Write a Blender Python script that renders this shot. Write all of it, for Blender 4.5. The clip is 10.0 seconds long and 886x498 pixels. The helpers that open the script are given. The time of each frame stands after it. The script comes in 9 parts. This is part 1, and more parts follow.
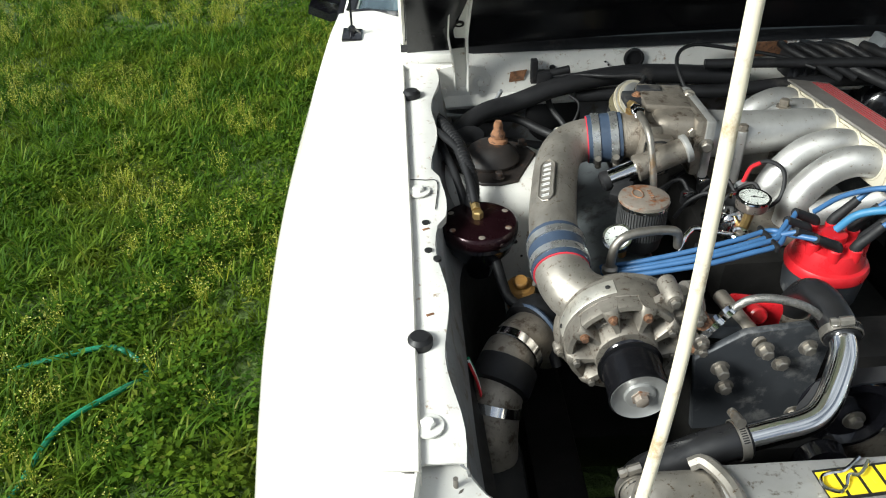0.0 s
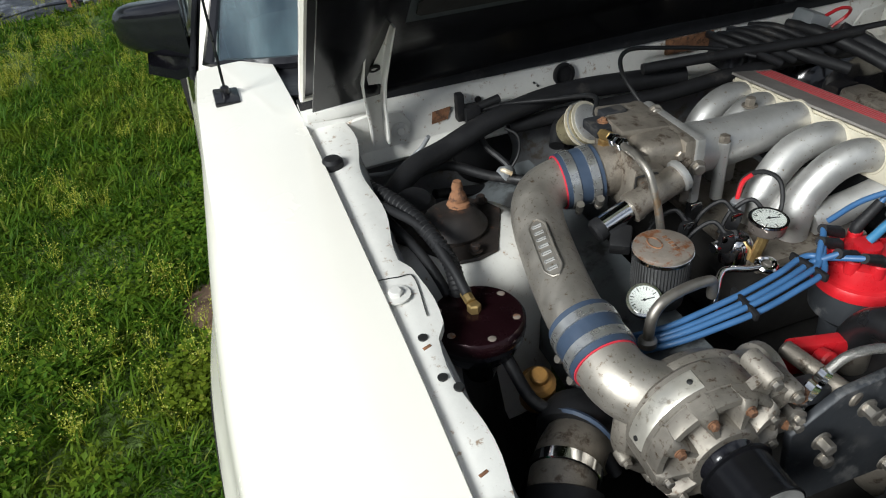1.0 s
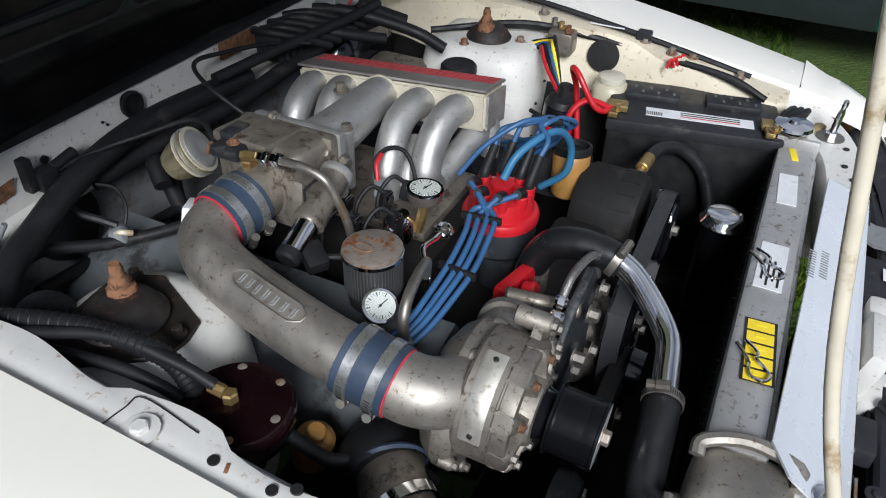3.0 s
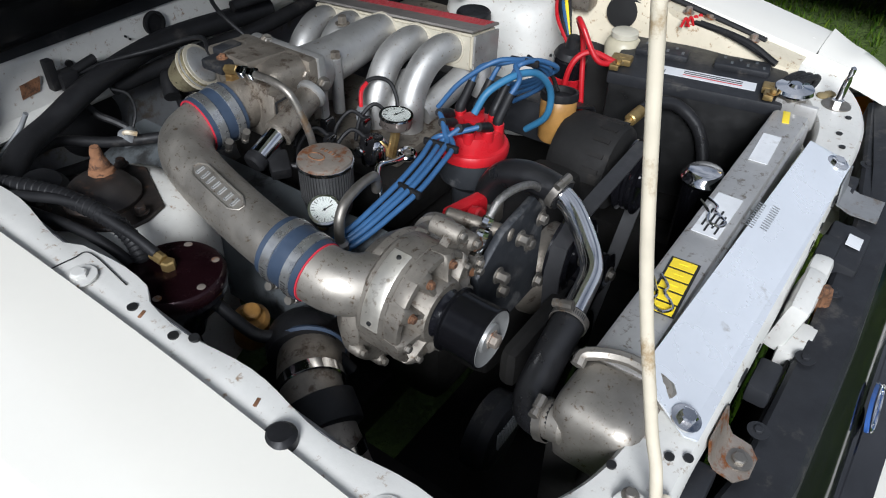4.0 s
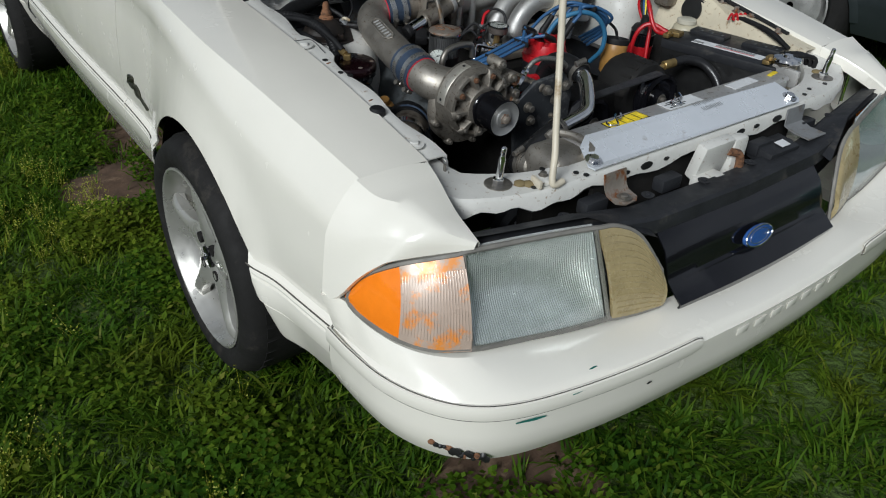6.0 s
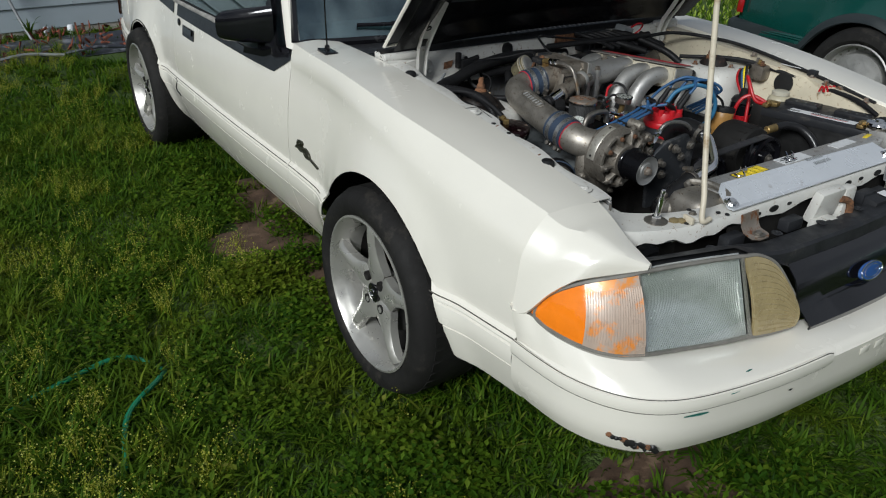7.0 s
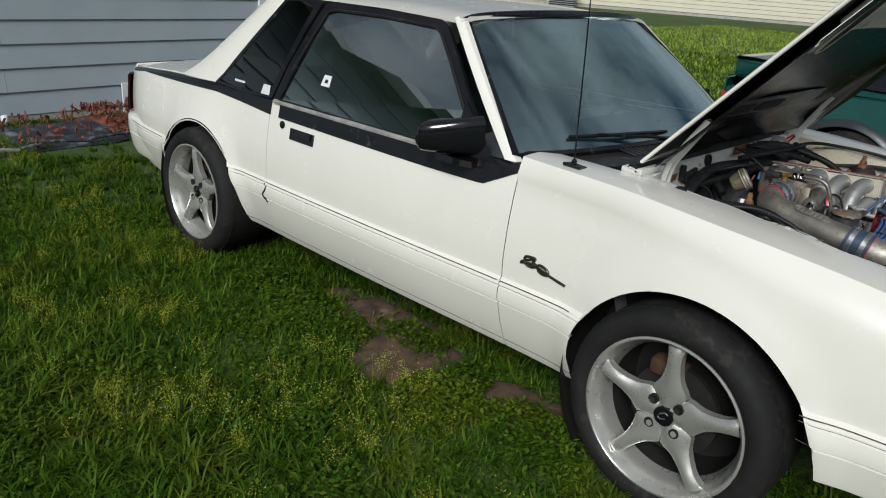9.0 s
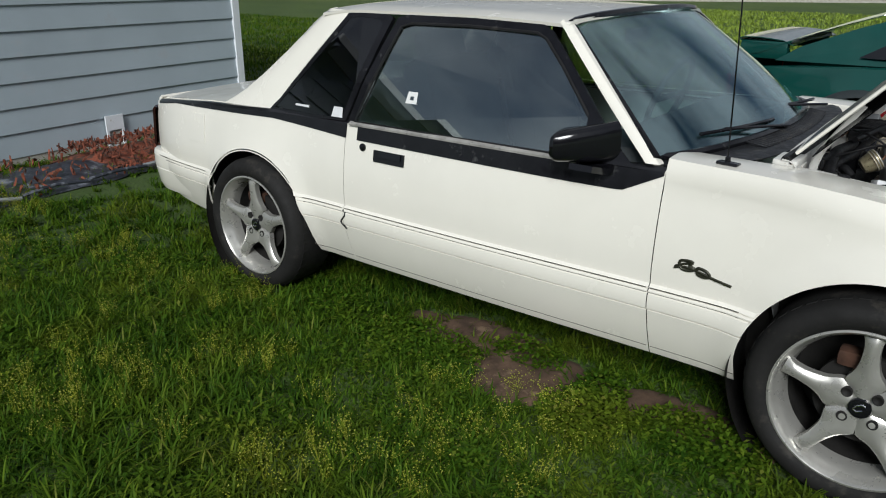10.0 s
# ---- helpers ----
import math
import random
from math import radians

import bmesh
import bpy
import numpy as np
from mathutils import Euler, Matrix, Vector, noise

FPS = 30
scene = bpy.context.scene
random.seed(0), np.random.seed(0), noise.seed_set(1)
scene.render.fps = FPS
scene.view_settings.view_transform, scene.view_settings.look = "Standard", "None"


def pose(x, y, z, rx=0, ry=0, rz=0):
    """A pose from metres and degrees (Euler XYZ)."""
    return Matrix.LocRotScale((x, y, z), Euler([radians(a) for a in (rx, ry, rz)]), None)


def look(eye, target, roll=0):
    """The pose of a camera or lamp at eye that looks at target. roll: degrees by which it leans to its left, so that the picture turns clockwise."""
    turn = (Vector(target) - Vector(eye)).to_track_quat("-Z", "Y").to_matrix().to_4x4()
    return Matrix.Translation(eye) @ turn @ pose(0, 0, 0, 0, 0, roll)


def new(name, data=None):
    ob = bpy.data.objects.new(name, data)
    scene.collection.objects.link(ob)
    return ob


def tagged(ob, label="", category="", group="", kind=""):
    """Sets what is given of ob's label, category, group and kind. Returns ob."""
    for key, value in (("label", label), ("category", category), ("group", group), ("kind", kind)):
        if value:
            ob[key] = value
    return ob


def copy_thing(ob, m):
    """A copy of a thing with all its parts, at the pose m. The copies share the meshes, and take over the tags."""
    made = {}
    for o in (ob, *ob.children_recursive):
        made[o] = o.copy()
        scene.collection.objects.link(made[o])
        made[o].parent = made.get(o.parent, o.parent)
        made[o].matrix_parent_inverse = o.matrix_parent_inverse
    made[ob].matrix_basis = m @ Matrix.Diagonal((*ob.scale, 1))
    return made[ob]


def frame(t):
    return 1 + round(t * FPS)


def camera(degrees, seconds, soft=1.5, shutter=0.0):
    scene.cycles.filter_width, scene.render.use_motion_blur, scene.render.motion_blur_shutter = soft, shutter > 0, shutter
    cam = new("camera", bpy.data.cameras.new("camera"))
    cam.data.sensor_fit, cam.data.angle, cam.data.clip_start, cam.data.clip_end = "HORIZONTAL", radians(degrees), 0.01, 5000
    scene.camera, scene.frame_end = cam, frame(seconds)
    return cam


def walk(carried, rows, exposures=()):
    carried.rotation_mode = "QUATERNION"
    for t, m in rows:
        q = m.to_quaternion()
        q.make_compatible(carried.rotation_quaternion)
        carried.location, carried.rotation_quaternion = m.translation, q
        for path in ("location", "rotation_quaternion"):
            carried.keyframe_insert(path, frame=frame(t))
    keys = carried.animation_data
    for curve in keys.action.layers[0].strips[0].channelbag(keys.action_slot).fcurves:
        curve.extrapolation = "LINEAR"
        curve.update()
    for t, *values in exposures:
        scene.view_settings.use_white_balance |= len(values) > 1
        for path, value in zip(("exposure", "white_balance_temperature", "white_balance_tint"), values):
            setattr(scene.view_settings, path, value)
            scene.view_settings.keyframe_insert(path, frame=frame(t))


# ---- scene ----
cam = camera(61.6, 10.0, soft=1.1)
PATH = [
    (0, (-0.622, -1.143, 1.447), (-0.579, 0.499, 0.305), -2.0),
    (0.5, (-0.742, -0.983, 1.424), (-0.558, 0.671, 0.316), -4.0),
    (1, (-0.774, -0.828, 1.423), (-0.311, 0.735, 0.265), -5.2),
    (1.5, (-0.862, -0.669, 1.418), (0.114, 0.573, 0.191), -1.9),
    (2, (-0.924, -0.58, 1.417), (0.297, 0.441, 0.205), -1.7),
    (2.5, (-0.929, -0.561, 1.406), (0.463, 0.224, 0.202), 0.4),
    (2.7, (-0.918, -0.559, 1.409), (0.536, 0.123, 0.218), 1.3),
    (3.8, (-0.921, -0.696, 1.399), (0.454, 0.043, 0.149), 1.3),
    (4, (-0.908, -0.803, 1.401), (0.368, 0.078, 0.138), 1.1),
    (4.5, (-0.924, -1.024, 1.407), (0.204, 0.106, 0.203), 0.8),
    (5, (-1.068, -1.212, 1.428), (0.075, 0.007, 0.328), -0.6),
    (5.2, (-1.132, -1.281, 1.42), (0.033, -0.078, 0.327), -0.6),
    (6.3, (-1.452, -1.652, 1.382), (-0.504, -0.268, 0.293), 3.1),
    (6.5, (-1.528, -1.669, 1.401), (-0.607, -0.231, 0.36), 2.8),
    (6.6, (-1.549, -1.673, 1.404), (-0.62, -0.218, 0.393), 3.7),
    (7, (-1.756, -1.657, 1.431), (-0.761, -0.187, 0.51), 1.3),
    (7.5, (-2.012, -1.533, 1.439), (-0.938, -0.033, 0.668), 2.6),
    (7.6, (-2.009, -1.483, 1.459), (-0.985, 0.057, 0.698), 1.1),
    (8, (-2.125, -1.221, 1.43), (-0.917, 0.221, 0.751), 3.5),
    (8.2, (-2.184, -1.117, 1.433), (-1.0, 0.351, 0.766), 4.1),
    (8.5, (-2.352, -0.972, 1.415), (-1.138, 0.464, 0.734), 5.2),
    (8.8, (-2.484, -0.821, 1.438), (-1.137, 0.498, 0.769), 5.4),
    (9, (-2.631, -0.729, 1.428), (-1.249, 0.535, 0.726), 4.5),
    (9.5, (-2.799, -0.362, 1.404), (-1.363, 0.854, 0.727), 1.3),
    (10, (-2.965, -0.168, 1.425), (-1.479, 0.977, 0.73), 0.3),
]
walk(cam, [(t, look(eye, target, roll)) for t, eye, target, roll in PATH], exposures=[(0, 1.25, 5950, 5), (1.0, 0.75, 5850, 8), (2.0, 0.2, 5650, 12), (2.5, 0.3, 5650, 12), (4.0, 0.5, 5600, 12), (5.0, 0.1, 5600, 10), (6.5, -0.23, 5750, 8), (8.0, -0.18, 5800, 9), (10.0, -0.06, 5800, 9)])

# ---- world, sun ----
SUN_AZ, SUN_EL = 207.0, 32.5  # degrees: heading from +x, anticlockwise
world = bpy.data.worlds.new("sky")
scene.world = world
world.use_nodes = True
wt = world.node_tree
bg = wt.nodes["Background"]
sky = wt.nodes.new("ShaderNodeTexSky")
sky.sky_type, sky.sun_disc = "NISHITA", False
sky.sun_elevation, sky.sun_rotation = radians(SUN_EL), radians(90 - SUN_AZ)
sky.air_density, sky.dust_density = 1.0, 2.0
wc = wt.nodes.new("ShaderNodeTexCoord")
wn = wt.nodes.new("ShaderNodeTexNoise")
wn.inputs["Scale"].default_value, wn.inputs["Detail"].default_value, wn.inputs["Roughness"].default_value = 2.2, 4.0, 0.5
wm_ = wt.nodes.new("ShaderNodeMapping")
wm_.inputs["Scale"].default_value = (1, 1, 1.8)
wr = wt.nodes.new("ShaderNodeMapRange")
wr.inputs["From Min"].default_value, wr.inputs["From Max"].default_value = 0.33, 0.60
wr.inputs["To Max"].default_value = 0.85
wx = wt.nodes.new("ShaderNodeMix")
wx.data_type = "RGBA"
wx.inputs[7].default_value = (17.0, 16.9, 16.8, 1)
wt.links.new(wc.outputs["Generated"], wm_.inputs["Vector"])
wt.links.new(wm_.outputs["Vector"], wn.inputs["Vector"])
wt.links.new(wn.outputs["Fac"], wr.inputs["Value"])
wt.links.new(wr.outputs["Result"], wx.inputs[0])
wt.links.new(sky.outputs["Color"], wx.inputs[6])
wt.links.new(wx.outputs[2], bg.inputs["Color"])
bg.inputs["Strength"].default_value = 0.023
sun = new("sun", bpy.data.lights.new("sun", "SUN"))
sun.data.energy, sun.data.angle, sun.data.color = 3.6, radians(22), (1.0, 0.955, 0.86)
sd = Vector((math.cos(radians(SUN_AZ)) * math.cos(radians(SUN_EL)), math.sin(radians(SUN_AZ)) * math.cos(radians(SUN_EL)), math.sin(radians(SUN_EL))))
sun.matrix_world = look(sd * 30, (0, 0, 0))

# ---- helpers of this scene ----
def link(name, bm, material, smooth=True, angle=40.0):
    bmesh.ops.recalc_face_normals(bm, faces=bm.faces[:])
    me = bpy.data.meshes.new(name)
    bm.to_mesh(me)
    bm.free()
    me.materials.append(material)
    if smooth and me.polygons:
        me.shade_smooth()
        me.set_sharp_from_angle(angle=radians(angle))
    return new(name, me)


def part(name, bm, material, parent, label="", smooth=True, angle=40.0):
    """One mesh under a thing or under a part, made in world coordinates."""
    ob = link(name, bm, material, smooth, angle)
    ob.parent = parent
    if parent.type == "EMPTY":
        ob.matrix_parent_inverse = Matrix.Translation(-parent.location)
    if label:
        ob["label"] = label
    return ob


def thing(name, at, label, category, group="", kind=""):
    ob = new(name)
    ob.location = at
    ob.empty_display_size = 0.05
    return tagged(ob, label, category, group, kind)


def single(name, bm, material, label, category, group="", kind="", smooth=True, angle=40.0):
    return tagged(link(name, bm, material, smooth, angle), label, category, group, kind)


def spline(pts, n=8, closed=False):
    """Catmull-Rom through points."""
    p = [Vector(q) for q in pts]
    out = []
    m = len(p)
    segs = m if closed else m - 1
    for i in range(segs):
        if closed:
            a, b, c, d = p[i - 1], p[i], p[(i + 1) % m], p[(i + 2) % m]
        else:
            b, c = p[i], p[i + 1]
            a = p[i - 1] if i else b * 2 - c
            d = p[i + 2] if i + 2 < m else c * 2 - b
        for k in range(n):
            t = k / n
            out.append(0.5 * ((2 * b) + (c - a) * t + (2 * a - 5 * b + 4 * c - d) * t * t + (3 * b - a - 3 * c + d) * t ** 3))
    if not closed:
        out.append(p[-1])
    return out


def add_tube(bm, path, r, seg=12, caps=True, closed=False, squash=1.0):
    """Sweep a circle along a path; r is a number or a function of 0..1."""
    path = [Vector(q) for q in path]
    n = len(path)
    rings, up = [], None
    for i, p in enumerate(path):
        if closed:
            t = (path[(i + 1) % n] - path[i - 1]).normalized()
        else:
            t = (path[min(i + 1, n - 1)] - path[max(i - 1, 0)]).normalized()
        if up is None:
            up = t.orthogonal().normalized()
        up = (up - t * up.dot(t)).normalized()
        side = t.cross(up)
        rr = r(i / max(1, n - 1)) if callable(r) else r
        rings.append([bm.verts.new(p + (up * math.cos(a) + side * math.sin(a) * squash) * rr) for a in (2 * math.pi * k / seg for k in range(seg))])
    for i in range(n if closed else n - 1):
        a, b = rings[i], rings[(i + 1) % n]
        for k in range(seg):
            bm.faces.new((a[k], a[(k + 1) % seg], b[(k + 1) % seg], b[k]))
    if caps and not closed:
        bm.faces.new(rings[0])
        bm.faces.new(rings[-1])
    return bm


def tube(path, r, seg=12, n=6, smooth=True, **kw):
    bm = bmesh.new()
    return add_tube(bm, spline(path, n) if smooth and len(path) > 2 else path, r, seg, **kw)


def frame_of(axis):
    z = Vector(axis).normalized()
    x = z.orthogonal().normalized()
    return x, z.cross(x), z


def add_lathe(bm, origin, axis, profile, seg=24, caps=True, start=0.0, sweep=360.0):
    """Turn a profile of (radius, height) pairs round an axis."""
    x, y, z = frame_of(axis)
    o = Vector(origin)
    full = sweep >= 359.9
    cnt = seg if full else seg + 1
    rings = []
    for r, h in profile:
        rings.append([bm.verts.new(o + z * h + (x * math.cos(a) + y * math.sin(a)) * max(r, 1e-4)) for a in (radians(start + sweep * k / seg) for k in range(cnt))])
    for a, b in zip(rings, rings[1:]):
        for k in range(seg):
            bm.faces.new((a[k], a[(k + 1) % cnt], b[(k + 1) % cnt], b[k]))
    if caps and full:
        bm.faces.new(rings[0])
        bm.faces.new(rings[-1])
    return bm


def lathe(origin, axis, profile, seg=24, **kw):
    return add_lathe(bmesh.new(), origin, axis, profile, seg, **kw)


def cyl(origin, axis, r, h, seg=20, bev=0.0):
    b = min(bev, r * 0.4, h * 0.4)
    prof = [(r - b, 0), (r, b), (r, h - b), (r - b, h)] if b else [(r, 0), (r, h)]
    return lathe(origin, axis, prof, seg)


def add_box(bm, centre, size, bev=0.0, rot=None, seg=2):
    r = bmesh.ops.create_cube(bm, size=1.0)
    vs = r["verts"]
    bmesh.ops.scale(bm, vec=size, verts=vs)
    if bev:
        es = list({e for v in vs for e in v.link_edges})
        out = bmesh.ops.bevel(bm, geom=es, offset=bev, segments=seg, profile=0.6, affect="EDGES", clamp_overlap=True)
        vs = list({v for f in out["faces"] for v in f.verts} | {v for v in vs if v.is_valid})
    m = Matrix.Translation(centre) @ (Euler([radians(a) for a in rot]).to_matrix().to_4x4() if rot else Matrix())
    bmesh.ops.transform(bm, matrix=m, verts=vs)
    return bm


def box(centre, size, bev=0.0, rot=None, seg=2):
    return add_box(bmesh.new(), centre, size, bev, rot, seg)


def add_grid(bm, rows, closed=False):
    """A sheet from rows of points."""
    vs = [[bm.verts.new(p) for p in row] for row in rows]
    for a, b in zip(vs, vs[1:]):
        for k in range(len(a) if closed else len(a) - 1):
            q = (a[k], a[(k + 1) % len(a)], b[(k + 1) % len(a)], b[k])
            pts = []
            for v in q:
                if all((v.co - w.co).length > 1e-6 for w in pts):
                    pts.append(v)
            if len(pts) > 2:
                try:
                    bm.faces.new(pts)
                except ValueError:
                    pass
    return bm


def thicken(bm, d):
    """Give a sheet a thickness, away from its face normals."""
    bmesh.ops.remove_doubles(bm, verts=bm.verts[:], dist=1e-5)
    bmesh.ops.recalc_face_normals(bm, faces=bm.faces[:])
    bmesh.ops.solidify(bm, geom=bm.faces[:], thickness=d)
    return bm


def sheet(rows, d=0.0):
    bm = add_grid(bmesh.new(), rows)
    return thicken(bm, d) if d else bm


def plate(outline, d, bev=0.0):
    """A flat outline of 3D points, given a thickness d along its normal."""
    bm = bmesh.new()
    f = bm.faces.new([bm.verts.new(p) for p in outline])
    f.normal_update()
    nrm = f.normal.copy()
    ret = bmesh.ops.extrude_face_region(bm, geom=[f])
    bmesh.ops.translate(bm, vec=nrm * d, verts=[v for v in ret["geom"] if isinstance(v, bmesh.types.BMVert)])
    if bev:
        bmesh.ops.bevel(bm, geom=bm.edges[:], offset=bev, segments=1, affect="EDGES", clamp_overlap=True)
    return bm


def ring_plate(outer, inner, d):
    """A frame between two outlines of equal point counts."""
    bm = bmesh.new()
    n = len(outer)
    a = [bm.verts.new(p) for p in outer]
    b = [bm.verts.new(p) for p in inner]
    for k in range(n):
        bm.faces.new((a[k], a[(k + 1) % n], b[(k + 1) % n], b[k]))
    return thicken(bm, d)


def join(*bms):
    out = bmesh.new()
    for b in bms:
        me = bpy.data.meshes.new("scratch")
        b.to_mesh(me)
        b.free()
        out.from_mesh(me)
        bpy.data.meshes.remove(me)
    return out


def hexbolt(at, axis, r=0.006, h=0.005, washer=1.7):
    bm = lathe(at, axis, [(r * washer, 0), (r * washer, r * 0.25), (r * 1.02, r * 0.3)], 16)
    add_lathe(bm, at, axis, [(r, r * 0.25), (r, h), (r * 0.8, h + r * 0.15)], 6)
    return bm


def hermite(table):
    """A smooth function through (x, y) pairs."""
    xs = np.array([q[0] for q in table], float)
    ys = np.array([q[1] for q in table], float)
    d = np.diff(ys) / np.diff(xs)
    m = np.concatenate([[d[0]], np.where(d[1:] * d[:-1] > 0, 2 * d[1:] * d[:-1] / (d[1:] + d[:-1] + 1e-12), 0), [d[-1]]])

    def f(x):
        x = min(max(x, xs[0]), xs[-1])
        i = min(max(int(np.searchsorted(xs, x)) - 1, 0), len(xs) - 2)
        h = xs[i + 1] - xs[i]
        t = (x - xs[i]) / h
        return float(ys[i] * (1 + 2 * t) * (1 - t) ** 2 + m[i] * h * t * (1 - t) ** 2 + ys[i + 1] * t * t * (3 - 2 * t) + m[i + 1] * h * t * t * (t - 1))
    return f


def steps(a, b, n):
    return [a + (b - a) * k / n for k in range(n + 1)]


def flipx(bm):
    bmesh.ops.scale(bm, vec=(-1, 1, 1), verts=bm.verts[:])
    bmesh.ops.reverse_faces(bm, faces=bm.faces[:])
    return bm


def moved(ob, dx, dy, dz, yaw=0.0, about=(0, 0, 0)):
    """Set a finished thing over by a step, turned about an upright line."""
    c = Vector(about)
    ob.matrix_basis = Matrix.Translation((dx, dy, dz)) @ Matrix.Translation(c) @ Matrix.Rotation(radians(yaw), 4, "Z") @ Matrix.Translation(-c) @ ob.matrix_basis
    return ob


# ---- materials ----
def material(name, base, rough=0.5, metal=0.0, vary=0.15, scale=8.0, fine=120.0, bump=0.0, bump_scale=200.0, stain=None, stain_amount=0.0,
             stain_scale=14.0, coat=0.0, rough_vary=0.12, random_value=0.0, detail=4.0, spec=0.5):
    """A paint, metal, rubber or plastic with variation at two scales, stains and fine relief."""
    m = bpy.data.materials.new(name)
    m.use_nodes = True
    nt = m.node_tree
    bs = nt.nodes["Principled BSDF"]
    L = nt.links.new
    tc = nt.nodes.new("ShaderNodeTexCoord")

    def nz(s, d=detail, rough_=0.6):
        n = nt.nodes.new("ShaderNodeTexNoise")
        n.inputs["Scale"].default_value, n.inputs["Detail"].default_value, n.inputs["Roughness"].default_value = s, d, rough_
        L(tc.outputs["Object"], n.inputs["Vector"])
        return n.outputs["Fac"]

    def ramp(src, lo, hi, a=0.0, b=1.0):
        r = nt.nodes.new("ShaderNodeMapRange")
        r.inputs["From Min"].default_value, r.inputs["From Max"].default_value = lo, hi
        r.inputs["To Min"].default_value, r.inputs["To Max"].default_value = a, b
        L(src, r.inputs["Value"])
        return r.outputs["Result"]

    def mix(fac, a, b, mode="MIX"):
        n = nt.nodes.new("ShaderNodeMix")
        n.data_type, n.blend_type = "RGBA", mode
        for sock, v in ((n.inputs[0], fac), (n.inputs[6], a), (n.inputs[7], b)):
            if hasattr(v, "is_output"):
                L(v, sock)
            else:
                sock.default_value = v if isinstance(v, (int, float)) else (*v[:3], 1)
        return n.outputs[2]

    big, small = nz(scale), nz(fine, 3.0)
    lo = [c * (1 - vary) for c in base]
    hi = [min(1.0, c * (1 + vary)) for c in base]
    col = mix(ramp(big, 0.3, 0.7), lo, hi)
    col = mix(ramp(small, 0.35, 0.65, 0.0, vary * 0.6), col, [c * 0.6 for c in base])
    if random_value:
        oi = nt.nodes.new("ShaderNodeObjectInfo")
        col = mix(ramp(oi.outputs["Random"], 0, 1, 0, random_value), col, [c * 0.55 for c in base])
    if stain:
        a = ramp(nz(stain_scale, 8.0, 0.7), 0.62 - stain_amount * 0.3, 0.70 - stain_amount * 0.25)
        col = mix(a, col, stain)
    L(col, bs.inputs["Base Color"])
    L(ramp(nz(scale * 2.3), 0.3, 0.7, max(0.02, rough - rough_vary), min(1, rough + rough_vary)), bs.inputs["Roughness"])
    bs.inputs["Metallic"].default_value = metal
    bs.inputs["Specular IOR Level"].default_value = spec
    if coat:
        bs.inputs["Coat Weight"].default_value = coat
        bs.inputs["Coat Roughness"].default_value = 0.06
    if bump:
        b = nt.nodes.new("ShaderNodeBump")
        b.inputs["Strength"].default_value = bump
        b.inputs["Distance"].default_value = 0.002
        L(nz(bump_scale, 3.0), b.inputs["Height"])
        L(b.outputs["Normal"], bs.inputs["Normal"])
    return m


def glass(name, tint, rough=0.0, face=0.06, sheen=(1, 1, 1)):
    """A thin tinted pane: clear body, mirror gloss that grows at a slant."""
    m = bpy.data.materials.new(name)
    m.use_nodes = True
    nt = m.node_tree
    nt.nodes.remove(nt.nodes["Principled BSDF"])
    tr = nt.nodes.new("ShaderNodeBsdfTransparent")
    tr.inputs["Color"].default_value = (*tint, 1)
    gl = nt.nodes.new("ShaderNodeBsdfGlossy")
    gl.inputs["Roughness"].default_value = rough
    gl.inputs["Color"].default_value = (*sheen, 1)
    lw = nt.nodes.new("ShaderNodeLayerWeight")
    lw.inputs["Blend"].default_value = 0.5
    pw = nt.nodes.new("ShaderNodeMath")
    pw.operation = "POWER"
    pw.inputs[1].default_value = 4.0
    ma = nt.nodes.new("ShaderNodeMapRange")
    ma.inputs["To Min"].default_value, ma.inputs["To Max"].default_value = face, 0.95
    mx = nt.nodes.new("ShaderNodeMixShader")
    L = nt.links.new
    L(lw.outputs["Facing"], pw.inputs[0]), L(pw.outputs[0], ma.inputs["Value"]), L(ma.outputs["Result"], mx.inputs[0])
    L(tr.outputs[0], mx.inputs[1]), L(gl.outputs[0], mx.inputs[2])
    L(mx.outputs[0], nt.nodes["Material Output"].inputs["Surface"])
    return m


PAINT = material("white_paint", (0.84, 0.81, 0.725), 0.24, vary=0.025, scale=3, coat=0.7, rough_vary=0.05)
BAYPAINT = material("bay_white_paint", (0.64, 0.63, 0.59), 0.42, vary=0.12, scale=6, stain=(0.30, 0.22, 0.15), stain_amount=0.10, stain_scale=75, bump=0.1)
# white bay paint, yellowed to carry the warm sun on the far side
BAYCREAM = material("bay_sunlit_cream_paint", (0.60, 0.54, 0.41), 0.42, vary=0.14, scale=6, stain=(0.28, 0.18, 0.09), stain_amount=0.12, stain_scale=65, bump=0.1)
# white bay paint, greyed to carry the shade on near apron and firewall
BAYGREY = material("bay_shade_grey_paint", (0.20, 0.205, 0.21), 0.55, vary=0.2, scale=7, stain=(0.12, 0.10, 0.08), stain_amount=0.3, stain_scale=22, bump=0.15)
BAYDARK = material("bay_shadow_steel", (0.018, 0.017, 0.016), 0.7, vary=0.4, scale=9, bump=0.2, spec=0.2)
HOODTOP = material("black_hood_skin", (0.012, 0.012, 0.017), 0.38, vary=0.2, scale=5)
LINER = material("grey_primer", (0.78, 0.75, 0.68), 0.34, vary=0.12, scale=5, stain=(0.10, 0.09, 0.08), stain_amount=0.10, stain_scale=9)
SEALGREY = material("grey_lamp_seal", (0.20, 0.19, 0.17), 0.6, vary=0.2, scale=30)
# brownish black for grime and painted shadow in grooves and panel gaps
SEAM = material("seam_dirt_and_shade", (0.09, 0.083, 0.07), 0.7, vary=0.3, scale=20)
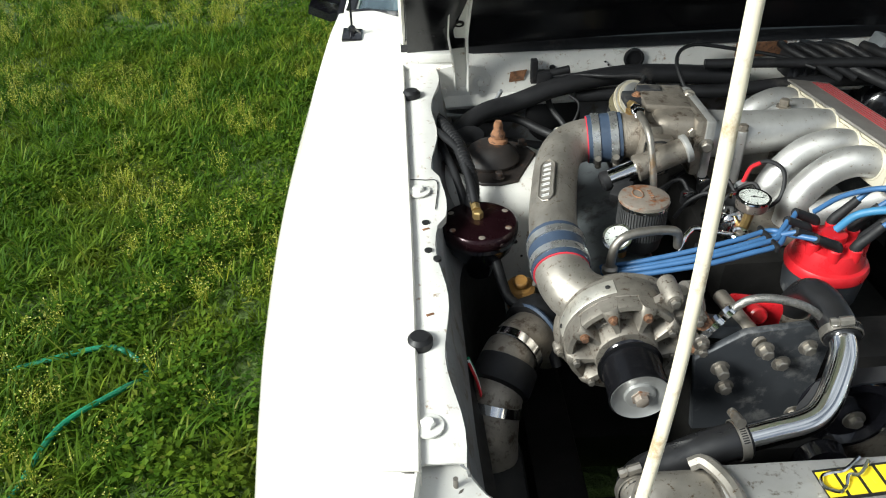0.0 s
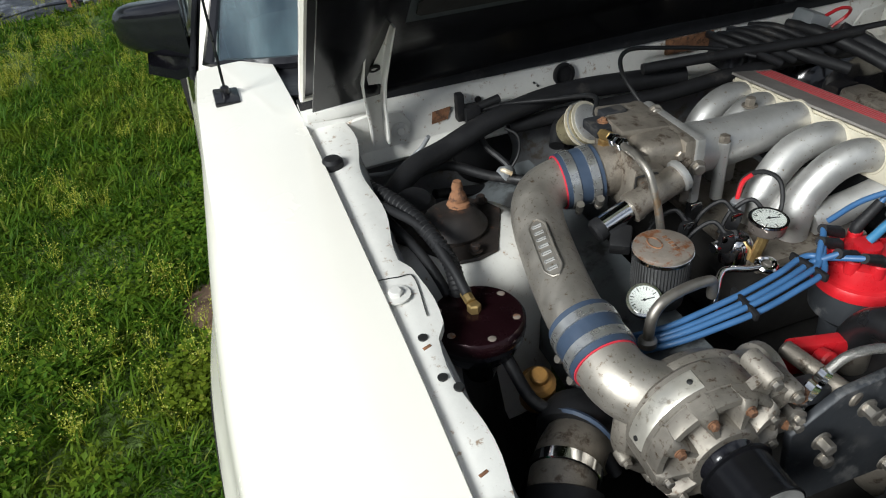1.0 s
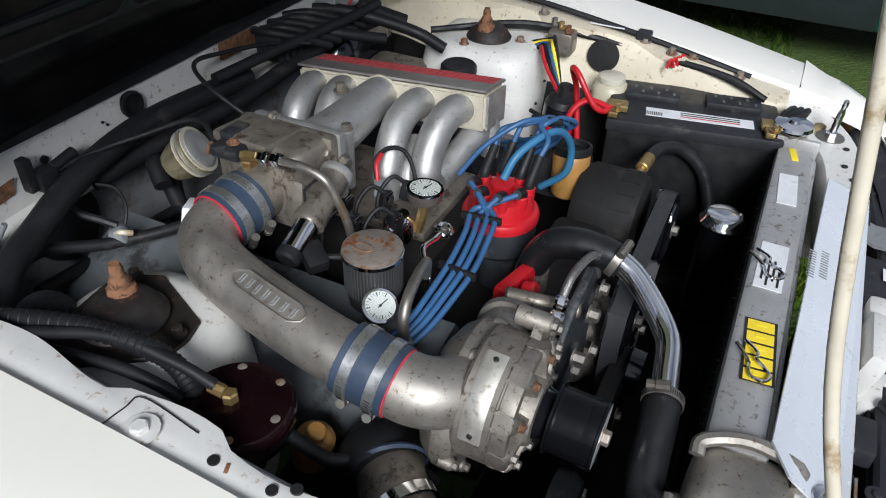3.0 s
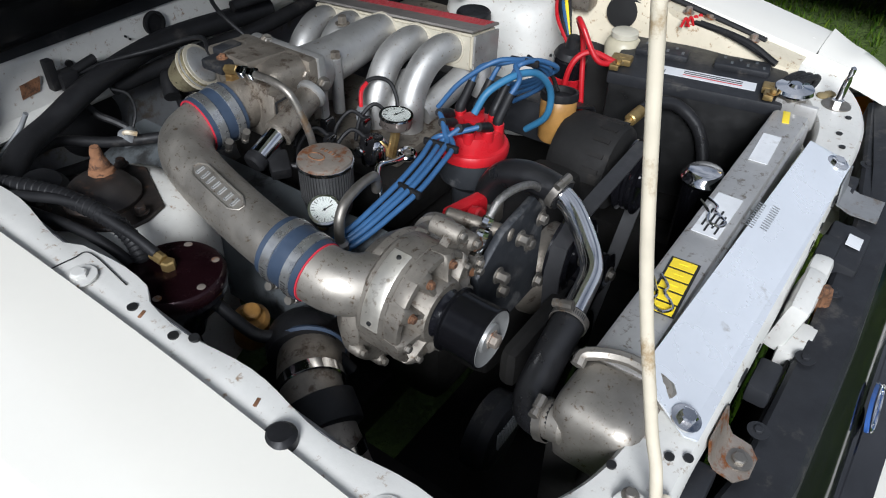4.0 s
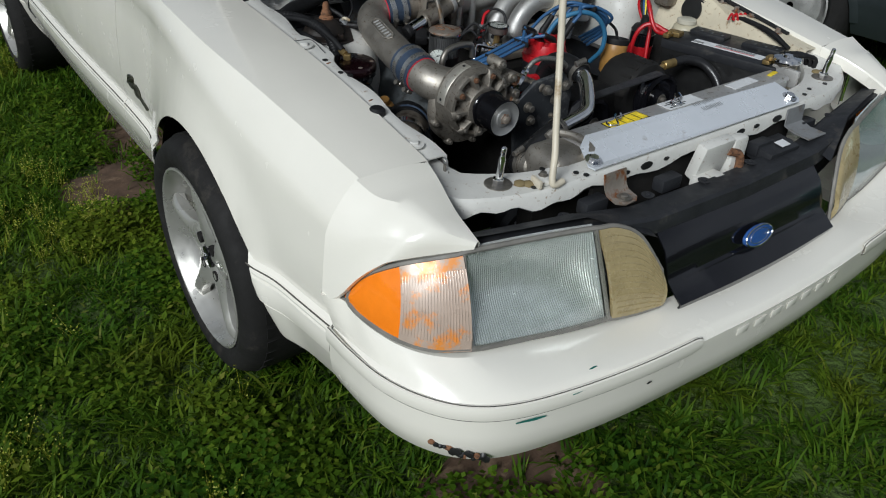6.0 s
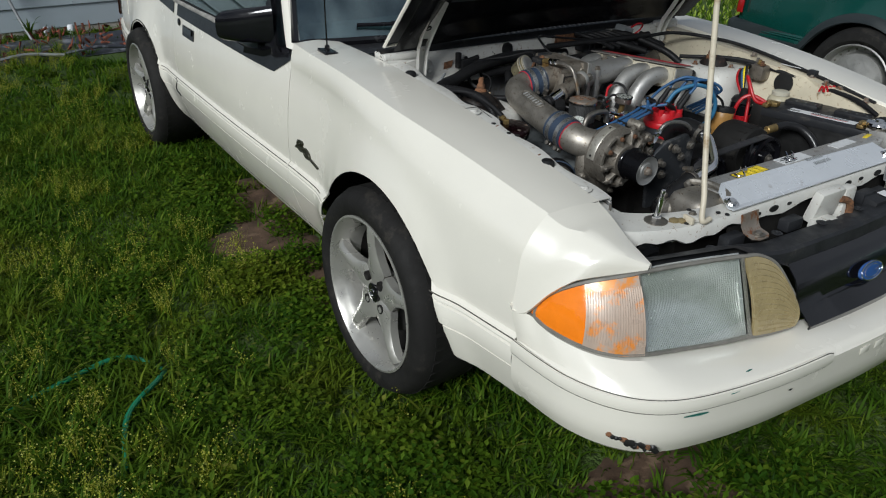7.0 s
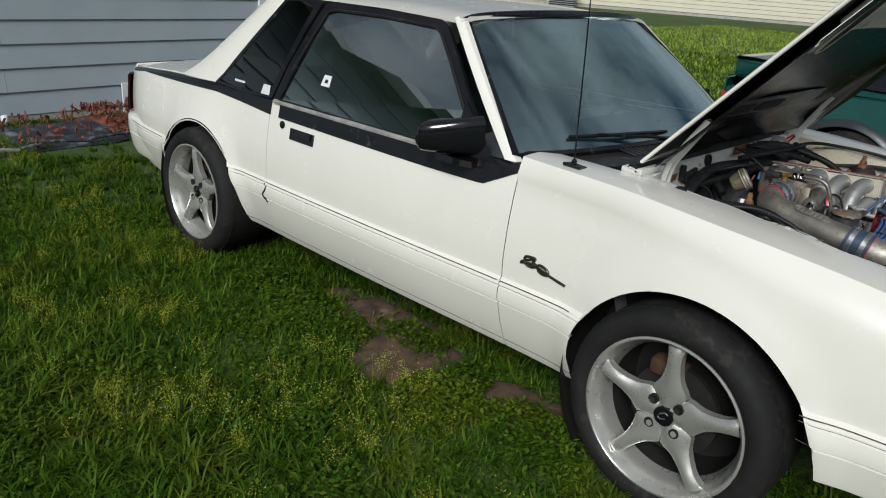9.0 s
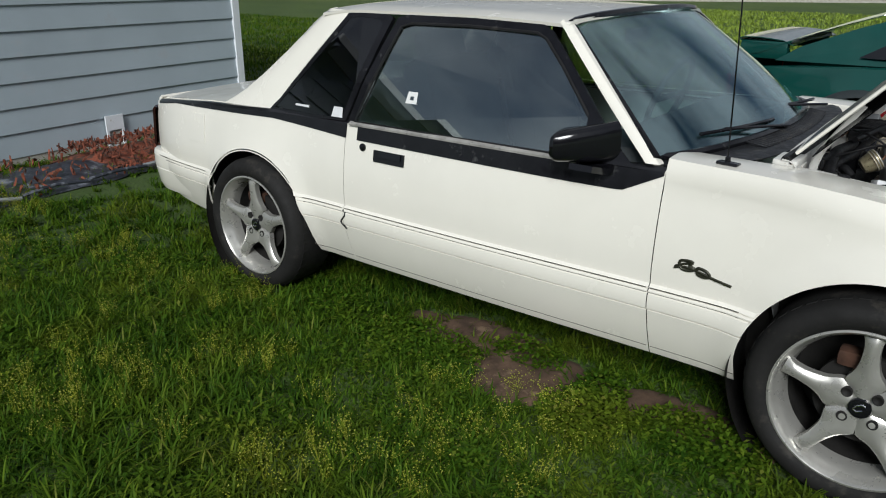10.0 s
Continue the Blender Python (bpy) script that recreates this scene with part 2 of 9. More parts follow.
TRIM = material("black_trim", (0.009, 0.009, 0.011), 0.16, vary=0.3, scale=12, stain=(0.05, 0.05, 0.05), stain_amount=0.06)
GLOSSBLACK = material("black_lacquer", (0.007, 0.007, 0.009), 0.14, vary=0.3, scale=10, rough_vary=0.06, coat=0.3)
HOODBLACK = material("black_hood_enamel", (0.005, 0.005, 0.006), 0.22, vary=0.3, scale=6, rough_vary=0.06, spec=0.25)
PLASTIC = material("dark_plastic", (0.020, 0.021, 0.024), 0.5, vary=0.25, scale=14, stain=(0.055, 0.052, 0.048), stain_amount=0.22, stain_scale=20, bump=0.12, spec=0.35)
RUBBER = material("rubber", (0.011, 0.011, 0.012), 0.55, vary=0.3, scale=18, stain=(0.035, 0.032, 0.03), stain_amount=0.12, bump=0.15, spec=0.3)
TYRE = material("tyre_rubber", (0.014, 0.0135, 0.013), 0.75, vary=0.25, scale=10, spec=0.25, stain=(0.032, 0.029, 0.025), stain_amount=0.2, bump=0.25, bump_scale=150)
HOSE = material("hose_rubber", (0.012, 0.012, 0.013), 0.35, vary=0.3, scale=14, bump=0.08)
CAST = material("cast_aluminium", (0.35, 0.325, 0.285), 0.52, metal=0.8, vary=0.18, scale=14, stain=(0.16, 0.115, 0.075), stain_amount=0.16, stain_scale=160, bump=0.16, bump_scale=800)
CASTDARK = material("weathered_casting", (0.27, 0.24, 0.20), 0.5, metal=0.7, vary=0.25, scale=20, stain=(0.10, 0.075, 0.055), stain_amount=0.3, stain_scale=35, bump=0.35, bump_scale=300)
BLOWERCAST = material("dull_casting", (0.25, 0.228, 0.195), 0.56, metal=0.7, vary=0.28, scale=16, stain=(0.09, 0.065, 0.045), stain_amount=0.24, stain_scale=130, bump=0.22, bump_scale=700)
SATIN = material("satin_alloy", (0.45, 0.445, 0.43), 0.50, metal=0.75, vary=0.14, scale=14, stain=(0.24, 0.20, 0.15), stain_amount=0.09, stain_scale=140, bump=0.10, bump_scale=700)
RIM = material("silver_rim_paint", (0.50, 0.49, 0.455), 0.32, metal=0.6, vary=0.06, scale=9, coat=0.4)
CHROME = material("chrome", (0.82, 0.82, 0.82), 0.10, metal=1.0, vary=0.05, scale=25, rough_vary=0.06)
STEEL = material("zinc_steel", (0.28, 0.26, 0.23), 0.45, metal=0.85, vary=0.2, scale=40, stain=(0.25, 0.17, 0.10), stain_amount=0.08)
RUST = material("rust", (0.20, 0.095, 0.045), 0.9, vary=0.5, scale=60, stain=(0.07, 0.035, 0.02), stain_amount=0.4, stain_scale=90, bump=0.7)
DARKRUST = material("dark_rust", (0.06, 0.026, 0.014), 0.85, vary=0.4, scale=30)
RUSTLIGHT = material("rusted_bright_steel", (0.30, 0.26, 0.22), 0.5, metal=0.5, vary=0.2, scale=25, stain=(0.24, 0.09, 0.03), stain_amount=0.36, stain_scale=40, bump=0.3)
BRASS = material("brass", (0.38, 0.27, 0.11), 0.45, metal=0.8, vary=0.25, scale=40, stain=(0.25, 0.14, 0.05), stain_amount=0.25)
BLUEWIRE = material("blue_silicone", (0.037, 0.105, 0.235), 0.5, vary=0.12, scale=30)
BLUEHOSE = material("blue_grey_silicone", (0.035, 0.052, 0.085), 0.45, vary=0.15, scale=25)
REDCAP = material("red_plastic", (0.46, 0.012, 0.018), 0.34, vary=0.15, scale=20, stain=(0.3, 0.02, 0.02), stain_amount=0.15)
REDLINE = material("red_edge", (0.55, 0.03, 0.05), 0.45, vary=0.2, scale=40)
AMBER = material("aged_amber_plastic", (0.36, 0.19, 0.05), 0.45, vary=0.25, scale=22, stain=(0.25, 0.13, 0.04), stain_amount=0.25)
YELLOW = material("yellow_label", (0.86, 0.66, 0.02), 0.4, vary=0.06, scale=30)
INK = material("black_ink", (0.012, 0.012, 0.012), 0.5, vary=0.1)
PAPER = material("paper_label", (0.68, 0.69, 0.70), 0.55, vary=0.08, scale=25, stain=(0.45, 0.44, 0.42), stain_amount=0.15)
WHITEFACE = material("gauge_face", (0.78, 0.78, 0.76), 0.4, vary=0.05)
ALU = material("bare_aluminium_sheet", (0.58, 0.57, 0.55), 0.46, metal=0.65, vary=0.14, scale=8, stain=(0.26, 0.23, 0.19), stain_amount=0.2, stain_scale=70, bump=0.08)
PLATEWHITE = material("pale_sheet_metal", (0.76, 0.79, 0.83), 0.28, metal=0.35, vary=0.05, scale=5, stain=(0.50, 0.49, 0.48), stain_amount=0.06, stain_scale=30)
PLEN = material("cream_plenum_paint", (0.52, 0.48, 0.38), 0.45, metal=0.25, vary=0.08, scale=8, stain=(0.33, 0.29, 0.21), stain_amount=0.15, stain_scale=50)
BANDSTEEL = material("band_steel", (0.50, 0.50, 0.49), 0.30, metal=0.85, vary=0.15, scale=30)
RODPAINT = material("cream_rod", (0.62, 0.56, 0.44), 0.45, vary=0.12, scale=30, stain=(0.35, 0.26, 0.15), stain_amount=0.2)
ORANGE = material("amber_lens", (0.95, 0.24, 0.01), 0.12, vary=0.08, scale=20, coat=0.8)
BOWL = material("lamp_reflector", (0.74, 0.77, 0.76), 0.16, metal=0.6, vary=0.08, scale=40)
PALELENS = material("pink_ribbed_lens", (0.46, 0.36, 0.29), 0.34, metal=0.1, vary=0.12, scale=16, coat=0.12, stain=(0.72, 0.27, 0.05), stain_amount=0.40, stain_scale=20)
BEIGELENS = material("yellowed_marker_lens", (0.36, 0.29, 0.15), 0.3, vary=0.12, scale=20, coat=0.4)
TAILRED = material("smoked_tail_lens", (0.018, 0.006, 0.006), 0.15, vary=0.2, scale=20, coat=0.6)
REDLENS = material("red_tail_lens", (0.42, 0.012, 0.015), 0.15, vary=0.2, scale=20, coat=0.6)
CABIN = material("dark_cabin_cloth", (0.075, 0.085, 0.09), 0.85, vary=0.25, scale=20, bump=0.3)
GREENPAINT = material("dark_green_metallic", (0.008, 0.075, 0.062), 0.22, metal=0.35, vary=0.12, scale=3, coat=0.9, rough_vary=0.05)
GREYPAINT = material("grey_cladding", (0.022, 0.028, 0.03), 0.4, vary=0.12, scale=6)
SIDING = material("blue_grey_siding_paint", (0.385, 0.445, 0.485), 0.55, vary=0.05, scale=2.5, random_value=0.10, stain=(0.38, 0.42, 0.45), stain_amount=0.12, stain_scale=5, bump=0.15, bump_scale=60)
CREAMSIDING = material("cream_siding_paint", (0.58, 0.55, 0.42), 0.6, vary=0.05, scale=2, random_value=0.12)
WHITETRIM = material("white_trim_paint", (0.74, 0.77, 0.80), 0.5, vary=0.05, scale=6, stain=(0.5, 0.5, 0.48), stain_amount=0.1)
MULCH = material("red_mulch", (0.22, 0.060, 0.030), 0.9, vary=0.45, scale=40, stain=(0.06, 0.03, 0.02), stain_amount=0.5, bump=0.6)
TARP = material("dark_ground_cloth", (0.030, 0.033, 0.045), 0.45, vary=0.3, scale=9, stain=(0.20, 0.21, 0.24), stain_amount=0.25, stain_scale=7, bump=0.4, bump_scale=40)
BLOCK = material("concrete", (0.40, 0.38, 0.34), 0.85, vary=0.15, scale=9, stain=(0.24, 0.21, 0.17), stain_amount=0.3, bump=0.4, bump_scale=90)
REDCAR = material("red_car_paint", (0.42, 0.012, 0.010), 0.25, vary=0.08, coat=0.8)
GREENHOSE = material("green_garden_hose", (0.012, 0.18, 0.085), 0.4, vary=0.2, scale=25)
GREYMETAL = material("grey_metal", (0.26, 0.27, 0.28), 0.5, metal=0.3, vary=0.15)
WINDOW = glass("side_glass", (0.66, 0.72, 0.72), face=0.45, sheen=(0.93, 1.0, 0.97))
DARKWINDOW = glass("dark_tinted_glass", (0.10, 0.10, 0.16), face=0.12)
SCREEN = glass("windscreen_glass", (0.74, 0.86, 0.86), face=0.32, sheen=(0.84, 0.98, 1.0))
LENSGLASS = glass("lens_glass", (0.95, 0.96, 0.95), rough=0.02, face=0.03)


def ground_material(name, blade=False):
    m = bpy.data.materials.new(name)
    m.use_nodes = True
    nt = m.node_tree
    bs = nt.nodes["Principled BSDF"]
    L = nt.links.new
    tc = nt.nodes.new("ShaderNodeTexCoord")

    def nz(s, d=5.0):
        n = nt.nodes.new("ShaderNodeTexNoise")
        n.inputs["Scale"].default_value, n.inputs["Detail"].default_value = s, d
        L(tc.outputs["Object"], n.inputs["Vector"])
        return n.outputs["Fac"]

    def ramp(src, *stops):
        r = nt.nodes.new("ShaderNodeValToRGB")
        while len(r.color_ramp.elements) < len(stops):
            r.color_ramp.elements.new(0.5)
        for e, (p, c) in zip(r.color_ramp.elements, stops):
            e.position, e.color = p, (*c, 1)
        L(src, r.inputs["Fac"])
        return r.outputs["Color"]

    def mix(fac, a, b, mode="MIX"):
        n = nt.nodes.new("ShaderNodeMix")
        n.data_type, n.blend_type = "RGBA", mode
        if hasattr(fac, "is_output"):
            L(fac, n.inputs[0])
        else:
            n.inputs[0].default_value = fac
        L(a, n.inputs[6]), L(b, n.inputs[7])
        return n.outputs[2]

    if blade:
        gi = nt.nodes.new("ShaderNodeNewGeometry")
        own = ramp(gi.outputs["Random Per Island"], (0.0, (0.019, 0.057, 0.004)), (0.45, (0.061, 0.133, 0.008)), (0.8, (0.123, 0.214, 0.014)), (0.95, (0.195, 0.268, 0.020)), (1.0, (0.27, 0.27, 0.06)))
        far = ramp(nz(2.4), (0.34, (0.026, 0.078, 0.005)), (0.50, (0.071, 0.138, 0.008)), (0.66, (0.155, 0.172, 0.012)))
        col = mix(0.42, own, far)
        bs.inputs["Roughness"].default_value = 0.6
        bs.inputs["Specular IOR Level"].default_value = 0.12
        tl = nt.nodes.new("ShaderNodeBsdfTranslucent")
        L(col, tl.inputs["Color"])
        mx = nt.nodes.new("ShaderNodeMixShader")
        mx.inputs[0].default_value = 0.42
        L(bs.outputs[0], mx.inputs[1]), L(tl.outputs[0], mx.inputs[2])
        L(mx.outputs[0], nt.nodes["Material Output"].inputs["Surface"])
    else:
        a = ramp(nz(14.0), (0.3, (0.012, 0.024, 0.006)), (0.7, (0.040, 0.062, 0.014)))
        b = ramp(nz(0.5), (0.3, (0.050, 0.105, 0.012)), (0.7, (0.105, 0.17, 0.018)))
        col = mix(0.5, a, b)
        bs.inputs["Roughness"].default_value = 0.9
        bp = nt.nodes.new("ShaderNodeBump")
        bp.inputs["Strength"].default_value, bp.inputs["Distance"].default_value = 0.8, 0.03
        L(nz(45.0), bp.inputs["Height"]), L(bp.outputs["Normal"], bs.inputs["Normal"])
    L(col, bs.inputs["Base Color"])
    return m


SOIL = ground_material("lawn_ground")
BLADES = ground_material("grass_blades", True)
DIRT = material("bare_earth", (0.095, 0.058, 0.036), 0.95, vary=0.45, scale=12, stain=(0.20, 0.135, 0.085), stain_amount=0.25, stain_scale=9, bump=0.9, bump_scale=45)
# brighter, yellower copy of the grass: sunlight painted onto the far lawn
LITLAWN = material("sunlit_lawn_blades", (0.21, 0.29, 0.022), 0.7, vary=0.35, scale=1.2, stain=(0.12, 0.19, 0.015), stain_amount=0.3, stain_scale=5)
WEED = material("yellow_weed_flowers", (0.27, 0.295, 0.015), 0.6, vary=0.3, scale=20)
# ---- ground ----
def ground_z(x, y):
    """The lawn is level round the cars and rises a little towards the far house."""
    return .25 * min(1, max(0.0, (x - 8) / 22)) 


axis = sorted(set(steps(-8, 8, 80) + steps(-60, -8, 26) + steps(8, 120, 50) + [-900, -300, -120, 200, 400, 900]))
gm = bmesh.new()
rows = [[(x, y, ground_z(x, y) + (.012 * noise.noise((x * 1.3, y * 1.3, 0)) if abs(x) < 8 and abs(y) < 8 else 0)) for x in axis] for y in axis]
ground = single("ground", add_grid(gm, rows), SOIL, "green lawn ground with weeds and thin patches", "ground", kind="structure")

DIRTSPOTS = [(-.80, 1.0, .34, .17), (-.74, .52, .30, .12), (-.66, 1.40, .34, .17), (-.92, 1.12, .17, .12), (-.50, -.78, .17, .26), (-.35, 4.75, .22, .5)]


def bare(x, y):
    v = 0.0
    for cx, cy, ry, rx in DIRTSPOTS:
        d = ((x - cx) / rx) ** 2 + ((y - cy) / ry) ** 2
        v = max(v, 1.25 - d + .9 * noise.noise((x * 7, y * 7, 3)))
    return v


db = bmesh.new()
rows = []
for y in steps(-1.2, 3.6, 150):
    rows.append([(x, y, ground_z(x, y) + .012 * noise.noise((x * 1.3, y * 1.3, 0)) + min(.014, .030 * (bare(x, y) - .35)) + .004 * noise.noise((x * 30, y * 30, 1))) for x in steps(-1.25, .6, 70)])
single("bare_soil", add_grid(db, rows), DIRT, "bare brown earth worn through the lawn", "soil", kind="stuff")


def grass(name, count, region, height, seed, label, keep=None, width=.0042, mat=None):
    """Bent blades, three faces each, in one mesh."""
    rng = np.random.default_rng(seed)
    x0, x1, y0, y1 = region
    px, py = rng.uniform(x0, x1, count), rng.uniform(y0, y1, count)
    # clumping
    cl = np.sin(px * 9.1 + 1.7 * np.sin(py * 5.3)) * np.sin(py * 8.3 + 1.3 * np.sin(px * 6.7)) + .6 * np.sin(px * 2.1 + py * 1.7)
    ok = np.ones(count, bool)
    for cx, cy, ry, rx in DIRTSPOTS:
        d = ((px - cx) / rx) ** 2 + ((py - cy) / ry) ** 2
        ok &= ~((d < 1.0 + .5 * np.sin(px * 23 + py * 17)) & (rng.random(count) < .93))
    if keep is not None:
        ok &= keep(px, py)
    px, py, cl = px[ok], py[ok], cl[ok]
    m = len(px)
    h = height * rng.uniform(.45, 1.25, m) * (1 + .35 * np.clip(cl, -1, 1))
    az = rng.uniform(0, 2 * np.pi, m)
    lean = rng.uniform(.15, 1.1, m) * h
    wd = width * rng.uniform(.6, 1.4, m)
    tx, ty = -np.sin(az) * wd / 2, np.cos(az) * wd / 2
    dx, dy = np.cos(az) * lean, np.sin(az) * lean
    pz = .25 * np.clip((px - 8) / 22, 0, 1) - .008
    v = np.zeros((m, 5, 3), np.float32)
    v[:, 0] = np.stack([px - tx, py - ty, pz], 1)
    v[:, 1] = np.stack([px + tx, py + ty, pz], 1)
    v[:, 2] = np.stack([px + dx * .42 + tx * .8, py + dy * .42 + ty * .8, pz + h * .62], 1)
    v[:, 3] = np.stack([px + dx * .42 - tx * .8, py + dy * .42 - ty * .8, pz + h * .62], 1)
    v[:, 4] = np.stack([px + dx, py + dy, pz + h], 1)
    base = np.arange(m)[:, None] * 5
    tri = (base[:, :, None] + np.array([[0, 1, 2], [0, 2, 3], [3, 2, 4]])[None]).reshape(-1)
    me = bpy.data.meshes.new(name)
    me.vertices.add(m * 5)
    me.vertices.foreach_set("co", v.reshape(-1))
    me.loops.add(m * 9)
    me.loops.foreach_set("vertex_index", tri.astype(np.int32))
    me.polygons.add(m * 3)
    me.polygons.foreach_set("loop_start", np.arange(0, m * 9, 3, dtype=np.int32))
    me.update(calc_edges=True)
    me.materials.append(mat or BLADES)
    return tagged(new(name, me), label, "grass", kind="stuff")


def outside_car(px, py):
    return ~((np.abs(px) < .40) & (py > -.45) & (py < 3.3)) & ~((np.abs(px + .78) < .12) & ((np.abs(py) < .10) | (np.abs(py - 2.553) < .10)))


def tufts(name, count, blades, region, length, seed, label, keep=None, width=.0042):
    """Tufts of arching blades, spread from a common root, in one mesh."""
    rng = np.random.default_rng(seed)
    x0, x1, y0, y1 = region
    cx, cy = rng.uniform(x0, x1, count), rng.uniform(y0, y1, count)
    ok = np.ones(count, bool)
    for ex, ey, ry, rx in DIRTSPOTS:
        d = ((cx - ex) / rx) ** 2 + ((cy - ey) / ry) ** 2
        ok &= ~((d < 1.0 + .5 * np.sin(cx * 23 + cy * 17)) & (rng.random(count) < .90))
    if keep is not None:
        ok &= keep(cx, cy)
    cx, cy = cx[ok], cy[ok]
    n = len(cx)
    size = rng.uniform(.45, 1.25, n) * (1 + .35 * np.sin(cx * 3.1 + 1.7 * np.sin(cy * 2.3)) * np.sin(cy * 2.9))
    comb = rng.uniform(0, 2 * np.pi, n)
    i = np.repeat(np.arange(n), blades)
    m = len(i)
    az = np.where(rng.random(m) < .55, comb[i] + rng.normal(0, .7, m), rng.uniform(0, 2 * np.pi, m))
    L = length * size[i] * rng.uniform(.45, 1.2, m)
    steep = rng.uniform(.35, 1.35, m)
    px = cx[i] + rng.normal(0, .016, m)
    py = cy[i] + rng.normal(0, .016, m)
    wd = width * rng.uniform(.55, 1.35, m)
    tx, ty = -np.sin(az) * wd / 2, np.cos(az) * wd / 2
    pz = .25 * np.clip((px - 8) / 22, 0, 1) - .008
    v = np.zeros((m, 7, 3), np.float32)
    for k, (s, w) in enumerate(((0, .8), (.36, 1.0), (.70, .8))):
        run = L * s * (.22 + s * .95) * steep * .8
        up = L * (s - .55 * s * s * steep * .75)
        v[:, 2 * k] = np.stack([px + np.cos(az) * run - tx * w, py + np.sin(az) * run - ty * w, pz + up], 1)
        v[:, 2 * k + 1] = np.stack([px + np.cos(az) * run + tx * w, py + np.sin(az) * run + ty * w, pz + up], 1)
    run, up = L * 1.12 * steep * .8, L * (1 - .55 * steep * .82)
    v[:, 6] = np.stack([px + np.cos(az) * run, py + np.sin(az) * run, pz + up], 1)
    base = np.arange(m)[:, None] * 7
    tri = (base[:, :, None] + np.array([[0, 1, 3], [0, 3, 2], [2, 3, 5], [2, 5, 4], [4, 5, 6]])[None]).reshape(-1)
    me = bpy.data.meshes.new(name)
    me.vertices.add(m * 7)
    me.vertices.foreach_set("co", v.reshape(-1))
    me.loops.add(m * 15)
    me.loops.foreach_set("vertex_index", tri.astype(np.int32))
    me.polygons.add(m * 5)
    me.polygons.foreach_set("loop_start", np.arange(0, m * 15, 3, dtype=np.int32))
    me.update(calc_edges=True)
    me.materials.append(BLADES)
    return tagged(new(name, me), label, "grass", kind="stuff")


tufts("lawn_grass", 11500, 13, (-3.4, -.35, -1.9, 3.4), .088, 1, "uneven green lawn grass in arching tufts", outside_car, .0064)
grass("lawn_grass", 90000, (-3.6, -.35, -1.9, 3.4), .040, 8, "short green lawn grass under the tufts", outside_car, .0056)
tufts("lawn_grass", 3600, 16, (-4.2, 2.0, 3.4, 6.0), .092, 2, "uneven green lawn grass near the house", None, .008)
tufts("lawn_grass", 2600, 16, (-.4, 2.4, -2.6, -.5), .085, 3, "uneven green lawn grass in front of the car", outside_car, .0064)
grass("lawn_grass", 45000, (.85, 5.0, -.6, 6.0), .06, 4, "short green lawn grass between the cars", None, .006)
grass("lawn_grass", 40000, (-7.5, -3.4, -1.5, 8.0), .07, 5, "short green lawn grass", None, .009)
grass("lawn_grass", 70000, (-9.0, 6.0, -7.0, -1.9), .07, 12, "green lawn in front of the cars", None, .012)
grass("lawn_grass", 70000, (2.2, 14.0, 2.0, 24.0), .07, 6, "green lawn on the slope behind", None, .02)
grass("lawn_grass", 60000, (5.0, 26.0, -4.0, 12.0), .07, 9, "lawn on the slope behind, coloured brighter and yellower for sunlight", None, .022, LITLAWN)


def weeds(name, count, region, seed):
    """Upright sprays of small yellow-green florets on thin stems."""
    rng = random.Random(seed)
    vs, fs = [], []
    for _ in range(count):
        cx, cy = rng.uniform(region[0], region[1]), rng.uniform(region[2], region[3])
        if noise.noise((cx * 1.5, cy * 1.5, 5)) + .8 * noise.noise((cx * 6, cy * 6, 2)) < .10 or (abs(cx) < .9 and -.6 < cy < 3.4):
            continue
        for _ in range(rng.randint(3, 7)):
            a, tall = rng.uniform(0, 6.28), rng.uniform(.05, .125)
            lx, ly = math.cos(a) * tall * rng.uniform(.1, .55), math.sin(a) * tall * rng.uniform(.1, .55)
            k = len(vs)
            vs += [(cx - .0009, cy, 0), (cx + .0009, cy, 0), (cx + lx, cy + ly, tall)]
            fs.append((k, k + 1, k + 2))
            for _ in range(rng.randint(3, 8)):
                f = rng.uniform(.45, 1.02)
                s = rng.uniform(.0016, .0036)
                x, y, z = cx + lx * f + rng.gauss(0, .009), cy + ly * f + rng.gauss(0, .009), tall * f + rng.gauss(0, .006)
                t = rng.uniform(0, 6.28)
                k = len(vs)
                vs += [(x + s * math.cos(t), y + s * math.sin(t), z), (x - s * math.sin(t), y + s * math.cos(t), z + s), (x - s * math.cos(t), y - s * math.sin(t), z + s * .2), (x + s * math.sin(t), y - s * math.cos(t), z + s * 1.2)]
                fs.append((k, k + 1, k + 2, k + 3))
    me = bpy.data.meshes.new(name)
    me.from_pydata(vs, [], fs)
    me.materials.append(WEED)
    return tagged(new(name, me), "yellow-green weeds flowering in the lawn", "weeds", kind="stuff")


weeds("lawn_weeds", 4600, (-3.8, -.9, -1.8, 5.5), 11)


